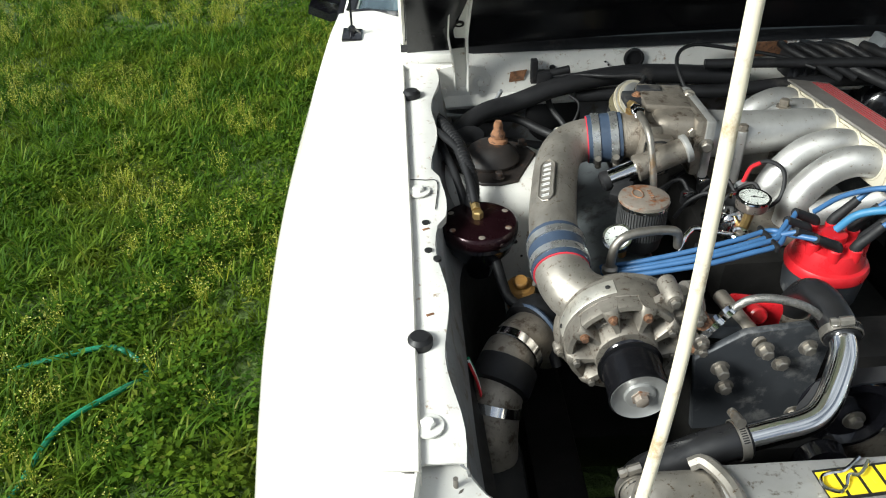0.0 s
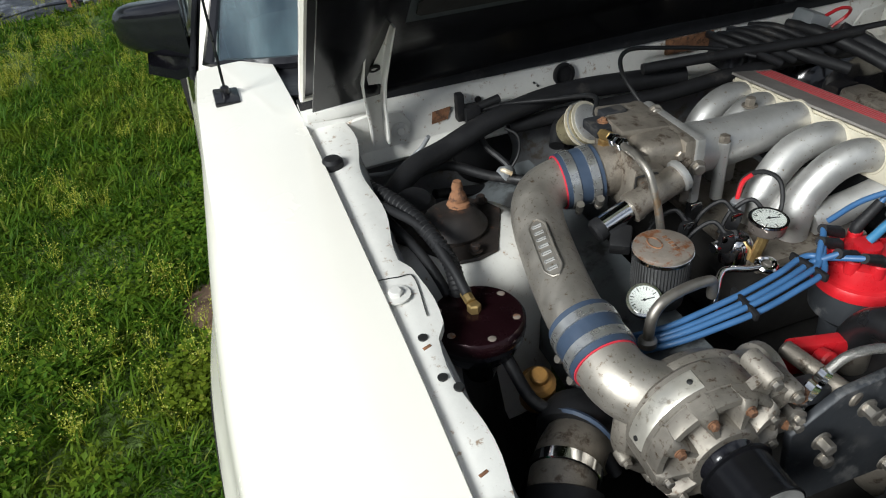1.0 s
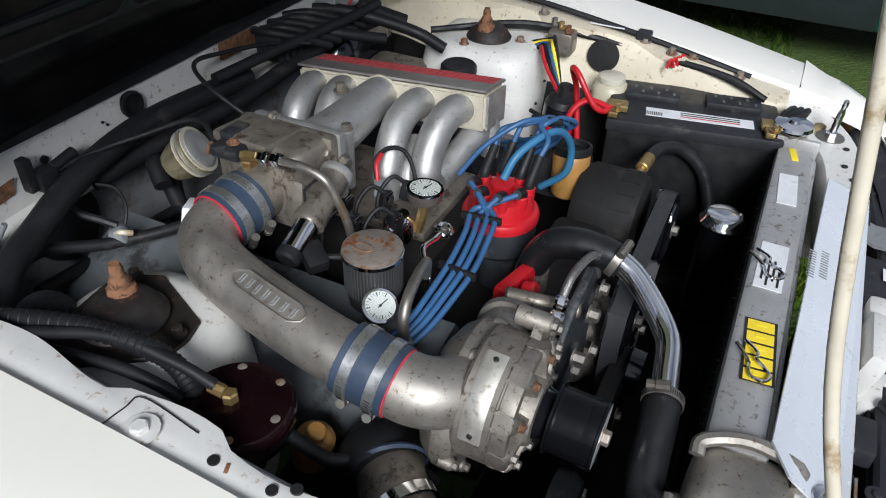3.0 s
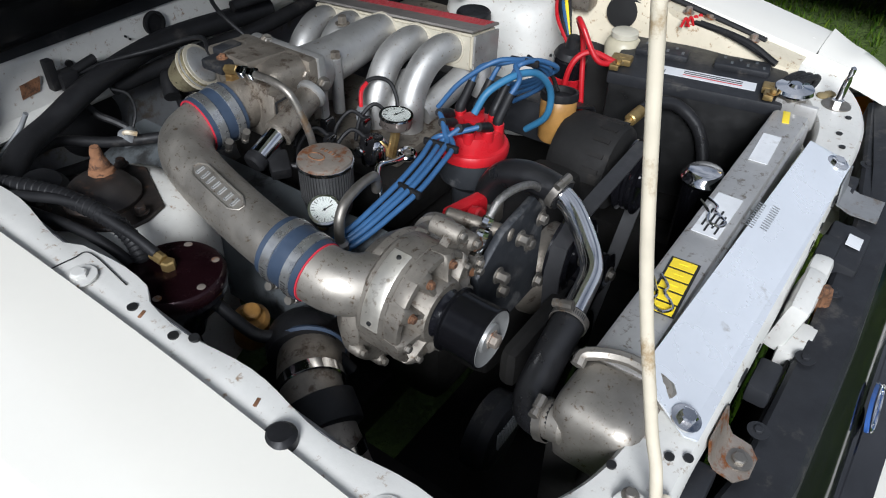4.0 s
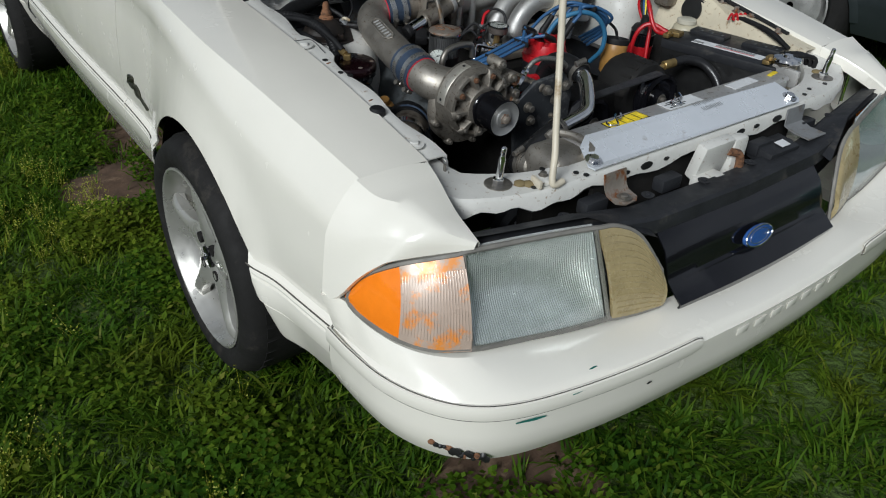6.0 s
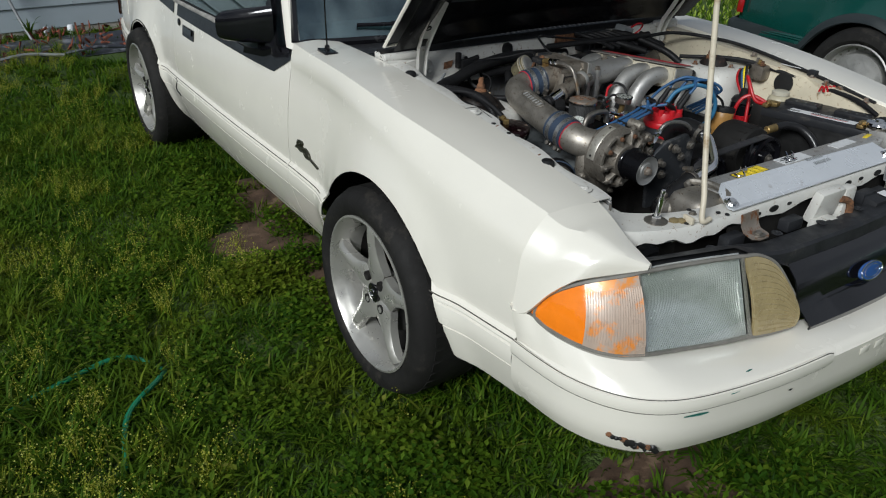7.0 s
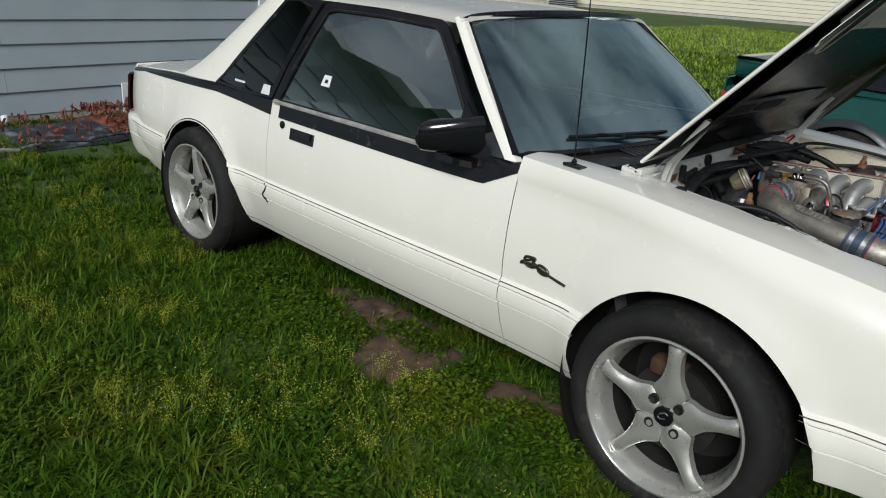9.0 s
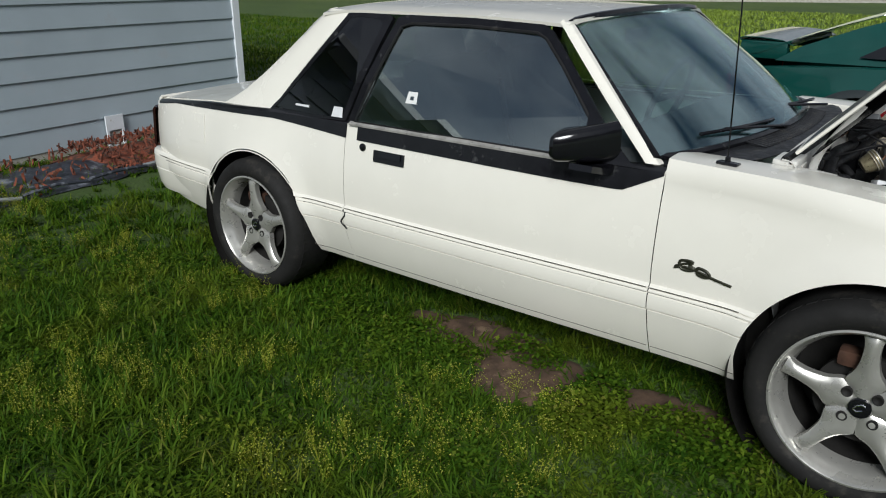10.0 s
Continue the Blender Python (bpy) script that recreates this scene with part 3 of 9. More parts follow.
def broadleaf(name, count, spots, seed):
    """Clumps of broad small leaves beside the sill and the wheels."""
    rng = random.Random(seed)
    vs, fs = [], []
    for cx, cy, rx, ry, cnt in spots:
        for _ in range(cnt):
            a, d = rng.uniform(0, 6.28), math.sqrt(rng.random())
            x, y = cx + rx * d * math.cos(a), cy + ry * d * math.sin(a)
            z = rng.uniform(.01, .10) * (1 - .5 * d)
            l, w, t, p = rng.uniform(.012, .026), rng.uniform(.005, .009), rng.uniform(0, 6.28), rng.uniform(-.3, .9)
            dx, dy = math.cos(t), math.sin(t)
            k = len(vs)
            vs += [(x, y, z), (x + dx * l * .5 - dy * w, y + dy * l * .5 + dx * w, z + l * .5 * p), (x + dx * l, y + dy * l, z + l * p * .8), (x + dx * l * .5 + dy * w, y + dy * l * .5 - dx * w, z + l * .5 * p)]
            fs.append((k, k + 1, k + 2, k + 3))
    me = bpy.data.meshes.new(name)
    me.from_pydata(vs, [], fs)
    me.materials.append(BLADES)
    return tagged(new(name, me), "low broad-leaved clover and weeds beside the sill", "weeds", kind="stuff")


LEAFY = random.Random(31)
broadleaf("clover", 0, [(LEAFY.uniform(-3.2, -.9), LEAFY.uniform(-1.8, 4.5), LEAFY.uniform(.05, .22), LEAFY.uniform(.05, .22), LEAFY.randint(60, 260)) for _ in range(130)] + [(-.86, .42, .14, .22, 1500), (-.95, .78, .16, .16, 1300), (-.78, .80, .10, .10, 500), (-.70, 1.15, .08, .16, 500), (-.90, 1.55, .16, .30, 1200), (-1.0, -.45, .22, .20, 1100), (-.75, -.85, .25, .15, 900), (-.35, -1.0, .3, .15, 900), (-.85, 2.0, .12, .2, 600)], 21)
# garden hose half hidden in the grass
single("garden_hose", tube([(-2.1, -.7, .00), (-1.72, -.22, .035), (-1.63, -.03, .005), (-1.57, .17, .042), (-1.45, .30, .042), (-1.42, .40, .0), (-1.52, .47, .042), (-1.70, .44, .035), (-2.0, .38, .0), (-2.6, .30, .01)], .008, 8, 8), GREENHOSE, "green garden hose lying in the grass", "hose")
# a small machine wheel left standing in the long grass
gw = thing("garden_cart", (-2.72, 4.40, 0), "black ribbed tyre on an orange rim in the grass", "cart")
gm = pose(-2.73, 4.40, .19, 0, 0, -3)
bm = lathe((0, 0, 0), (1, 0, 0), [(.120, -.06), (.150, -.068), (.178, -.062), (.192, -.035), (.194, 0), (.192, .035), (.178, .062), (.150, .068), (.120, .06)], 40)
bmesh.ops.transform(bm, matrix=gm, verts=bm.verts[:])
gt = part("tyre", bm, TYRE, gw)
bm = lathe((0, 0, 0), (1, 0, 0), [(.124, -.062), (.128, -.070), (.120, -.072), (.112, -.05), (.060, -.035), (.030, -.038), (.030, .038), (.060, .035), (.112, .05), (.120, .072), (.128, .070), (.124, .062)], 36)
bmesh.ops.transform(bm, matrix=gm, verts=bm.verts[:])
part("rim", bm, material("orange_rim_paint", (0.62, 0.20, 0.015), 0.45, vary=0.15, scale=14, stain=(0.2, 0.07, 0.02), stain_amount=0.15), gw, "scratched orange rim")
for k in range(22):
    a = 2 * math.pi * k / 22
    bm = box((0, .193 * math.cos(a), .193 * math.sin(a)), (.11, .016, .012), .002, (math.degrees(a) - 90, 0, 0), 1)
    bmesh.ops.transform(bm, matrix=gm, verts=bm.verts[:])
    part("lug", bm, TYRE, gt, smooth=False)
# ---- the white car: body ----
HALF = hermite([(-.63, .856), (-.45, .876), (-.33, .886), (-.15, .893), (0, .890), (.2, .877), (.35, .866), (.6, .860), (1.2, .864), (1.9, .857), (2.29, .848), (2.6, .852), (2.95, .838), (3.3, .805), (3.5, .770), (3.6, .74)])
OFFZ = [.15, .20, .26, .34, .40, .418, .422, .426, .445, .465, .476, .481, .484, .488, .496, .4985, .502, .509, .56, .62, .70, .78, .86, .93]
OFFX = [-.120, -.100, -.066, -.032, -.014, -.009, -.016, -.004, 0, 0, -.001, -.009, -.001, -.001, -.009, -.002, -.007, -.015, -.011, -.013, -.020, -.032, -.048, -.07]
CREST_X = hermite([(-.63, .787), (-.3, .815), (0, .832), (.45, .822), (.68, .806)])
CREST_Z = hermite([(-.63, .783), (-.3, .837), (0, .872), (.3, .896), (.68, .906)])
INNER_X = hermite([(-.84, .690), (-.70, .660), (-.6, .643), (-.3, .644), (0, .648), (.35, .653), (.68, .664)])
WHEEL_R = 0.315
ARCHES = ((-.02, .305, .375), (2.59, .285, .368))


def side_x(y, z):
    """Half-width of the body side, with the flares round the wheel openings."""
    x = HALF(y) + float(np.interp(z, OFFZ, OFFX))
    for cy, cz, r in ARCHES:
        d = math.hypot(y - cy, z - cz)
        x += 0.016 * math.exp(-((d - r) / 0.050) ** 2) * (1 if z > .30 else max(0, (z - .2) / .1))
    return x


def low_z(y):
    z = 0.238 if y > -.2 else 0.325
    for cy, cz, r in ARCHES:
        if abs(y - cy) < r:
            z = max(z, cz + math.sqrt(max(0, r * r - (y - cy) ** 2)))
    return z


def columns(a, b, n):
    """Stations along the car, crowded at the ends of the wheel openings."""
    ys = set(steps(a, b, n))
    for cy, cz, r in ARCHES:
        for s in (-1, 1):
            for k in range(0, 19):
                y = cy + s * r * math.cos(radians(5 * k))
                if a < y < b:
                    ys.add(y)
            if a < cy + s * (r + .0005) < b:
                ys.add(cy + s * (r + .0005))
    return sorted(ys)


def shoulder(y):
    """From the crease along the fender's top down a flat bevel to the flank."""
    zc = CREST_Z(y)
    zside = zc - .082
    t = Vector((-CREST_X(y) + .007, y, zc))
    s = Vector((-side_x(y, zside), y, zside))
    c = t.lerp(s, .55) + Vector((-.011, 0, .007))
    return [s * u * u + c * 2 * u * (1 - u) + t * (1 - u) ** 2 for u in steps(0, 1, 6)]


def fender_rows():
    rows = []
    for y in columns(-.614, .6355, 42):
        zl, zc = low_z(y), CREST_Z(y)
        curve = shoulder(y)
        pts = [(-side_x(y, max(z, zl)), y, max(z, zl)) for z in OFFZ if z < .66]
        pts += [(-side_x(y, max(z, zl)), y, max(z, zl)) for z in steps(.665, curve[-1].z, 3)][:-1]
        pts += [tuple(q) for q in reversed(curve)]
        t = curve[0]
        xi = INNER_X(y)
        for k in range(1, 5):
            u = k / 4
            x = t.x + (-xi - t.x) * u
            pts.append((x, y, zc + .004 * math.sin(u * math.pi)))
        pts.append((-xi + .003, y, zc - .006))
        pts.append((-xi + .003, y, zc - .03))
        rows.append(pts)
    return rows


car = thing("coupe_car", (0, 1.3, 0), "white two-door notchback coupe with open hood parked on grass", "car")


def both(name, bm, mat, parent, label="", **kw):
    """A body part and its twin on the other side."""
    me = bpy.data.meshes.new("scratch")
    bm.to_mesh(me)
    other = bmesh.new()
    other.from_mesh(me)
    bpy.data.meshes.remove(me)
    return part(name, bm, mat, parent, label, **kw), part(name, flipx(other), mat, parent, label, **kw)


fender, fender_far = both("fender", sheet(fender_rows(), .002), PAINT, car, "white front fender", angle=28)


def belt(y):
    return float(np.interp(y, [.64, .85, 1.9, 2.48, 3.0, 3.5], [.862, .855, .850, .843, .820, .778]))


def panel_rows(a, b, n, lip=.0):
    rows = []
    for y in columns(a, b, n):
        zl, zt = low_z(y), belt(y)
        pts = [(-side_x(y, min(zt - .008, max(z, zl))), y, min(zt - .008, max(z, zl))) for z in OFFZ if z < .865]
        pts.append((-side_x(y, zt), y, zt))
        pts.append((-side_x(y, zt) + .012, y, zt + .006))
        pts.append((-side_x(y, zt) + .05, y, zt + .004))
        rows.append(pts)
    return rows


door, door_far = both("door", sheet(panel_rows(.639, 1.9915, 40), .002), PAINT, car, "white door with moulded rub strip", angle=28)


def quarter_rows():
    rows = []
    for y in columns(1.9945, 3.50, 46):
        zl, zt = low_z(y), belt(y)
        tuck = max(0.0, (y - 3.2) / .3) ** 2 * .02
        if y > 2.93:
            zl = max(zl, .235 + (y - 2.93) * .10)
        pts = [(-side_x(y, min(zt - .008, max(z, zl))) + tuck, y, min(zt - .008, max(z, zl))) for z in OFFZ if z < .865]
        x = side_x(y, zt) - tuck
        pts.append((-x, y, zt))
        top = zt + (.014 if y > 2.45 else .006)
        pts.append((-x + .012, y, top - .004))
        pts.append((-x + .05, y, top))
        rows.append(pts)
    return rows


quarter, quarter_far = both("quarter_panel", sheet(quarter_rows(), .002), PAINT, car, "white rear quarter panel", angle=28)

# dark beads drawn for the dirt and shadow in the rub strip grooves
for sgn in (-1, 1):
    for y0, y1, owner in ((-.612, -.335, fender), (.352, .632, fender), (.645, 1.986, door), (2.0, 2.24, quarter), (2.965, 3.46, quarter)):
        if sgn > 0:
            owner = {fender: fender_far, door: door_far, quarter: quarter_far}[owner]
        for z, out, r in ((.4815, .0008, .0017), (.499, .0008, .0017), (.4215, -.004, .0008), (.268, .0004, .0013)):
            if z < .3 and not .35 < y0 < 2.1:
                continue
            part("strip_seam", tube([(sgn * (side_x(y, z) + out), y, z) for y in steps(y0, y1, 18)], r, 5, 1), SEAM, owner)

# Nose piece above each lamp
NOSE_I = spline([(-.645, -.6150, .785), (-.652, -.655, .775), (-.660, -.690, .765), (-.668, -.732, .750), (-.670, -.769, .737), (-.669, -.800, .724)], 4)
NOSE_L = spline([(-.868, -.6150, .574), (-.854, -.646, .588), (-.834, -.682, .640), (-.811, -.711, .674), (-.786, -.735, .692), (-.681, -.804, .7145)], 4)


def nose_rows():
    """Blend from the fender's own section to the pointed tip over the lamp."""
    n = len(NOSE_I)
    y = -.616
    sec = shoulder(y) + [Vector((-side_x(y, z), y, z)) for z in (.67, .64, .61, .584)]
    top = NOSE_I[0]
    sec = [top.lerp(sec[0], f) + Vector((0, 0, .004 * math.sin(f * math.pi))) for f in (0, .25, .5, .75)] + sec
    run = [0.0]
    for p, q in zip(sec, sec[1:]):
        run.append(run[-1] + (q - p).length)
    chord = (sec[-1] - sec[0]).length
    e0 = (sec[-1] - sec[0]).normalized()
    n0 = Vector((e0.z, 0, -e0.x))
    rows = []
    for k in range(n):
        i, l = NOSE_I[k], NOSE_L[k]
        ratio = (l - i).length / chord
        ek = (l - i).normalized()
        nk = Vector((n0.x, -.35 * k / (n - 1), n0.z))
        nk = (nk - ek * nk.dot(ek)).normalized()
        row = [i + Vector((.003, .002, -.03)), i + Vector((.003, .001, -.004))]
        for q, d in zip(sec, run):
            f = d / run[-1]
            dev = (q - sec[0].lerp(sec[-1], f)) * ratio
            row.append(i.lerp(l, f) + ek * dev.dot(e0) + nk * dev.dot(n0) * (1 - .45 * k / (n - 1)))
        row.append(l + Vector((.010, .006, -.010)) * (1 - .7 * k / (n - 1)))
        rows.append(row)
    return rows


both("nose_panel", sheet(nose_rows()), PAINT, car, "white nose panel round the lamp", angle=35)

for sgn, owner in ((-1, fender), (1, fender_far)):
    pts = [(sgn * .648, -.6155, CREST_Z(-.616) - .0005), (sgn * .71, -.6155, CREST_Z(-.616) + .0028), (sgn * .755, -.6155, CREST_Z(-.616) + .002)]
    pts += [(-sgn * q.x + sgn * .0016, -.6155, q.z + .0012) for q in shoulder(-.616)]
    pts += [(sgn * (side_x(-.616, z) + .0020), -.6155, z) for z in (.66, .60, .52, .45, .40)]
    part("panel_seam", tube(pts, .0013, 5, 4), SEAM, owner)

# Front bumper cover: right half, then mirrored
B_OUT = [(.862, -.618), (.860, -.692), (.850, -.777), (.822, -.853), (.775, -.916), (.705, -.960), (.596, -.990), (.438, -1.014), (.26, -1.026), (.12, -1.033), (0, -1.035)]
B_TOP = [(.872, -.618, .584), (.842, -.645, .575), (.835, -.700, .560), (.814, -.774, .553), (.777, -.829, .549), (.719, -.869, .547), (.591, -.890, .528), (.424, -.914, .506), (.29, -.938, .510), (.12, -.948, .503), (0, -.952, .501)]
B_LEDGE = [.495, .502, .508, .509, .506, .504, .501, .499, .497, .495, .495]


def bumper_rows():
    o = spline([(x, y, 0) for x, y in B_OUT], 6)
    t = spline(B_TOP, 6)
    l = spline([(k, z, 0) for k, z in enumerate(B_LEDGE)], 6)
    half = []
    for k in range(len(o)):
        a, b = o[max(k - 1, 0)], o[min(k + 1, len(o) - 1)]
        d = (b - a).normalized()
        nrm = Vector((-d.y, d.x, 0))
        if k == 0:
            nrm = Vector((1, 0, 0))
        P, T, z = o[k], t[k], l[k].y
        side = max(0.0, 1 - k / 14)

        def at(out, zz):
            q = P + nrm * out
            return Vector((-q.x, q.y, zz))
        T = Vector((-T.x, T.y, T.z))
        e = at(-.012, z + .004)
        row = [T + Vector((.02, .03, -.004)), T, T.lerp(e, .5) + Vector((0, 0, .002)), e + (T - e) * .12 + Vector((0, 0, .002)), e]
        row += [at(-.005, z - .003), at(-.002, z - .008), at(0, .487), at(0, .470), at(-.001, .46), at(-.001, .43), at(-.004, .40), at(-.012, .375), at(-.022, .352), at(-.030, .346), at(-.045, .330), at(-.09, .322)]
        half.append(row)
    rows = half + [[Vector((-p.x, p.y, p.z)) for p in r] for r in reversed(half[:-1])]
    return rows


front_bumper = part("front_bumper", sheet(bumper_rows(), .003), PAINT, car, "white front bumper cover with scraped corner", angle=28)


def front_y(x):
    """Bumper face along the nose."""
    return float(np.interp(abs(x), [p[0] for p in reversed(B_OUT)], [p[1] for p in reversed(B_OUT)]))


def scrape(pts, mat, name="scrape_mark"):
    rows = []
    for x, z, w in pts:
        y = front_y(x) - .006
        rows.append([(x, y + (.42 - z) * .1 * (z < .4), z + w), (x, y + (.42 - z) * .1 * (z < .4), z - w)])
    part(name, sheet(rows, .001), mat, front_bumper)


# Chips, scrapes and the raised rub pad on the bumper face
GREENCHIP = material("green_transfer", (0.02, 0.16, 0.13), 0.6, vary=0.3, scale=60)
random.seed(7)
scrape([(-.60, .4965, .0008), (-.545, .496, .0028), (-.525, .497, .001)], GREENCHIP)
scrape([(-.70, .462, .001), (-.665, .461, .003), (-.645, .4615, .001)], GREENCHIP)
scrape([(-.575, .545, .0006), (-.568, .546, .0022), (-.560, .5465, .0006)], GREENCHIP)
scrape([(-.665, .497, .0006), (-.652, .4965, .0016), (-.640, .4965, .0006)], INK)
scrape([(-.43, .452, .0006), (-.424, .452, .0022), (-.418, .452, .0006)], INK)
for k in range(16):
    u = k / 15
    x, z = -.806 + .07 * u, .402 - .030 * u
    y = float(np.interp(-x, [p[0] for p in reversed(B_OUT)], [p[1] for p in reversed(B_OUT)]))
    b = bmesh.new()
    add_lathe(b, (x + .002, y + .0015, z + random.uniform(-.006, .006)), (-.75, -.66, 0), [(random.uniform(.004, .010), 0), (random.uniform(.003, .009), .004), (.002, .0052)], 7)
    part("paint_chip", b, INK if k % 4 else RUST, front_bumper)
def bumper_path(n=10):
    """Outline of the cover seen from above, from the wheel opening to the centre."""
    return spline([(x, y, 0) for x, y in B_OUT], n)


for sgn in (-1, 1):
    line = [p for p in bumper_path() if p.x > .285]
    rows, up, down = [], [], []
    for k, p in enumerate(line):
        a, b = line[max(k - 1, 0)], line[min(k + 1, len(line) - 1)]
        d = (b - a).normalized()
        nr = Vector((-d.y, d.x, 0))
        h = .0165 * min(1.0, math.sqrt(max(.04, (p.x - .285) / .016)))
        q = Vector((sgn * p.x, p.y, .4875))
        nr.x *= sgn
        rows.append([q + nr * o + Vector((0, 0, dz)) for o, dz in ((-.003, h), (.004, h - .002), (.0055, h * .4), (.0055, -h * .4), (.004, -h + .002), (-.003, -h))])
        up.append(q + nr * .0012 + Vector((0, 0, h + .001)))
        down.append(q + nr * .0012 + Vector((0, 0, -h - .001)))
    strip = part("rub_strip", sheet(rows, .001), PAINT, front_bumper, angle=25)
    part("strip_seam", tube(up + list(reversed(down)), .0009, 5, 1), SEAM, strip)
# plain raised blocks pressed into the white cover
for k in range(7):
    x = -.165 + k * .055
    rows = []
    for dx in (-.017, -.014, .014, .017):
        y = front_y(x + dx)
        o = .0012 if abs(dx) < .015 else .0
        rows.append([(x + dx, y - .0018 - o * .4, .476), (x + dx, y - .0018 - o, .474), (x + dx, y - .0018 - o, .460), (x + dx, y - .0018 - o * .4, .458)])
    part("raised_block", sheet(rows, .001), PAINT, front_bumper)

# Lamps
def lens_rows(bottom, top, n=10, bulge=.010):
    b, t = spline(bottom, n), spline(top, n)
    rows = []
    for p, q in zip(b, t):
        rows.append([p.lerp(q, s) + Vector((-.2, -1, .25)).normalized() * bulge * 4 * s * (1 - s) for s in steps(0, 1, 8)])
    return rows


SIG_B = [(-.838, -.642, .580), (-.834, -.694, .566), (-.814, -.768, .559), (-.776, -.825, .555), (-.720, -.862, .555)]
SIG_T = [(-.837, -.641, .584), (-.817, -.682, .638), (-.785, -.728, .674), (-.741, -.768, .693), (-.697, -.796, .703)]
HEAD_B = [(-.713, -.866, .554), (-.612, -.880, .540), (-.507, -.894, .525), (-.420, -.902, .516)]
HEAD_T = [(-.690, -.798, .706), (-.600, -.818, .705), (-.520, -.838, .704), (-.447, -.856, .702)]
MARK_B = [(-.412, -.904, .514), (-.371, -.914, .512), (-.335, -.922, .513), (-.300, -.930, .518)]
MARK_T = [(-.438, -.858, .700), (-.395, -.866, .694), (-.345, -.882, .664), (-.303, -.914, .592)]


def shift(pts, v):
    return [tuple(Vector(p) + Vector(v)) for p in pts]


for sgn in (-1, 1):
    mir = (lambda bm: bm) if sgn < 0 else flipx
    hb, ht = spline(shift(HEAD_B, (0, .010, -.006)), 60), spline(shift(HEAD_T, (0, .012, .005)), 60)
    rows = []
    for k, (p, q) in enumerate(zip(hb, ht)):
        f = k / (len(hb) - 1)
        rows.append([p.lerp(q, v) + Vector((0, -.0013 * (k % 3 == 0) + .038 * math.sin(math.pi * v) * math.sin(math.pi * f) ** .6, 0)) for v in steps(0, 1, 8)])
    lamp = part("headlight", mir(sheet(rows, .002)), BOWL, car, "silvered headlamp bowl behind a fluted lens", angle=20)
    part("headlight_lens", mir(sheet(lens_rows(HEAD_B, HEAD_T), .002)), LENSGLASS, lamp, "clear fluted lens")
    sig = part("turn_signal", mir(sheet(lens_rows(SIG_B, SIG_T), .004)), ORANGE, car, "orange wraparound turn signal")
    k = 21
    rows = lens_rows(SIG_B, SIG_T)[k:]
    part("signal_window", mir(sheet([[p + Vector((-.0006, -.0012, .0002)) for p in r] for r in rows], .001)), PALELENS, sig, "pale ribbed section of the lens")
    if sgn < 0:
        for rw in lens_rows(SIG_B, SIG_T, 24)[52::2]:
            path = [p + Vector((-.2, -1, .25)).normalized() * .0014 for p in rw[1:-1]]
            part("signal_flute", add_tube(bmesh.new(), path, .0013, 5), PALELENS, sig)
    mark = part("marker_lamp", mir(sheet(lens_rows(MARK_B, MARK_T, bulge=.014), .01)), BEIGELENS, car, "yellowed beige marker lens")
    if sgn < 0:
        rows = lens_rows(MARK_B, MARK_T, bulge=.014)
        for r in range(1, 14):
            s = r / 14
            path = [rw[0].lerp(rw[-1], s) + Vector((-.2, -1, .25)).normalized() * (.014 * 4 * s * (1 - s) + .0006) for rw in rows[2:-2]]
            part("marker_flute", add_tube(bmesh.new(), path, .0016, 5), BEIGELENS, mark)
    # dark seal round the lamps
    loop = spline(SIG_B, 6)[2:] + spline(HEAD_B, 6)[1:] + spline(MARK_B, 6)[1:] + list(reversed(spline(MARK_T, 6))) + list(reversed(spline(HEAD_T, 6)))[1:] + list(reversed(spline(SIG_T, 6)))[1:-2]
    bm = bmesh.new()
    add_tube(bm, [p + Vector((0, .004, .001)) for p in loop], .0052, 6, closed=True)
    part("lamp_seal", mir(bm), SEALGREY, car)
    for lo, hi in ((SIG_B[-1], SIG_T[-1]), (HEAD_B[-1], HEAD_T[-1])):
        part("lamp_divider", mir(tube([Vector(lo) + Vector((.003, .003, 0)), Vector(hi) + Vector((.003, .003, 0))], .0045, 6)), SEALGREY, car)
    # dark housing behind
    part("lamp_housing", mir(sheet([[(-.69, -.770, .716), (-.44, -.828, .711), (-.30, -.885, .65)], [(-.69, -.74, .705), (-.44, -.79, .70), (-.30, -.82, .67)], [(-.69, -.74, .53), (-.44, -.79, .51), (-.30, -.84, .50)]])), PLASTIC, car)

# Header panel and grille of dark plastic
hdr = []
for x in steps(-.68, .68, 44):
    ax = abs(x)
    y0 = float(np.interp(ax, [0, .29, .43, .69], [-.850, -.845, -.822, -.778]))
    z0 = float(np.interp(ax, [0, .29, .43, .69], [.668, .672, .688, .702]))
    lip = float(np.interp(ax, [.41, .46], [1, .12]))
    hdr.append([(x, y0 - .020 * lip, z0 - .03 * lip), (x, y0 - .016 * lip, z0 - .002), (x, y0 - .010 * lip, z0 + .004), (x, y0 + .040, z0 + .004), (x, y0 + .046, z0), (x, y0 + .048, z0 - .035)])
header = part("header_panel", sheet(hdr, .004), PLASTIC, car, "dusty dark plastic header panel", angle=30)
for x in (-.45, -.24, -.08, .08, .24, .45):
    part("header_bolt", hexbolt((x, -.822 + abs(x) * .09, .674 + abs(x) * .040), (0, 0, 1), .006, .004, 2.2), PLASTIC, header)
for x in (-.36, -.16, .16, .36):
    part("header_tab", box((x, -.795 + abs(x) * .08, .682), (.06, .03, .03), .006), PLASTIC, header)
grl = []
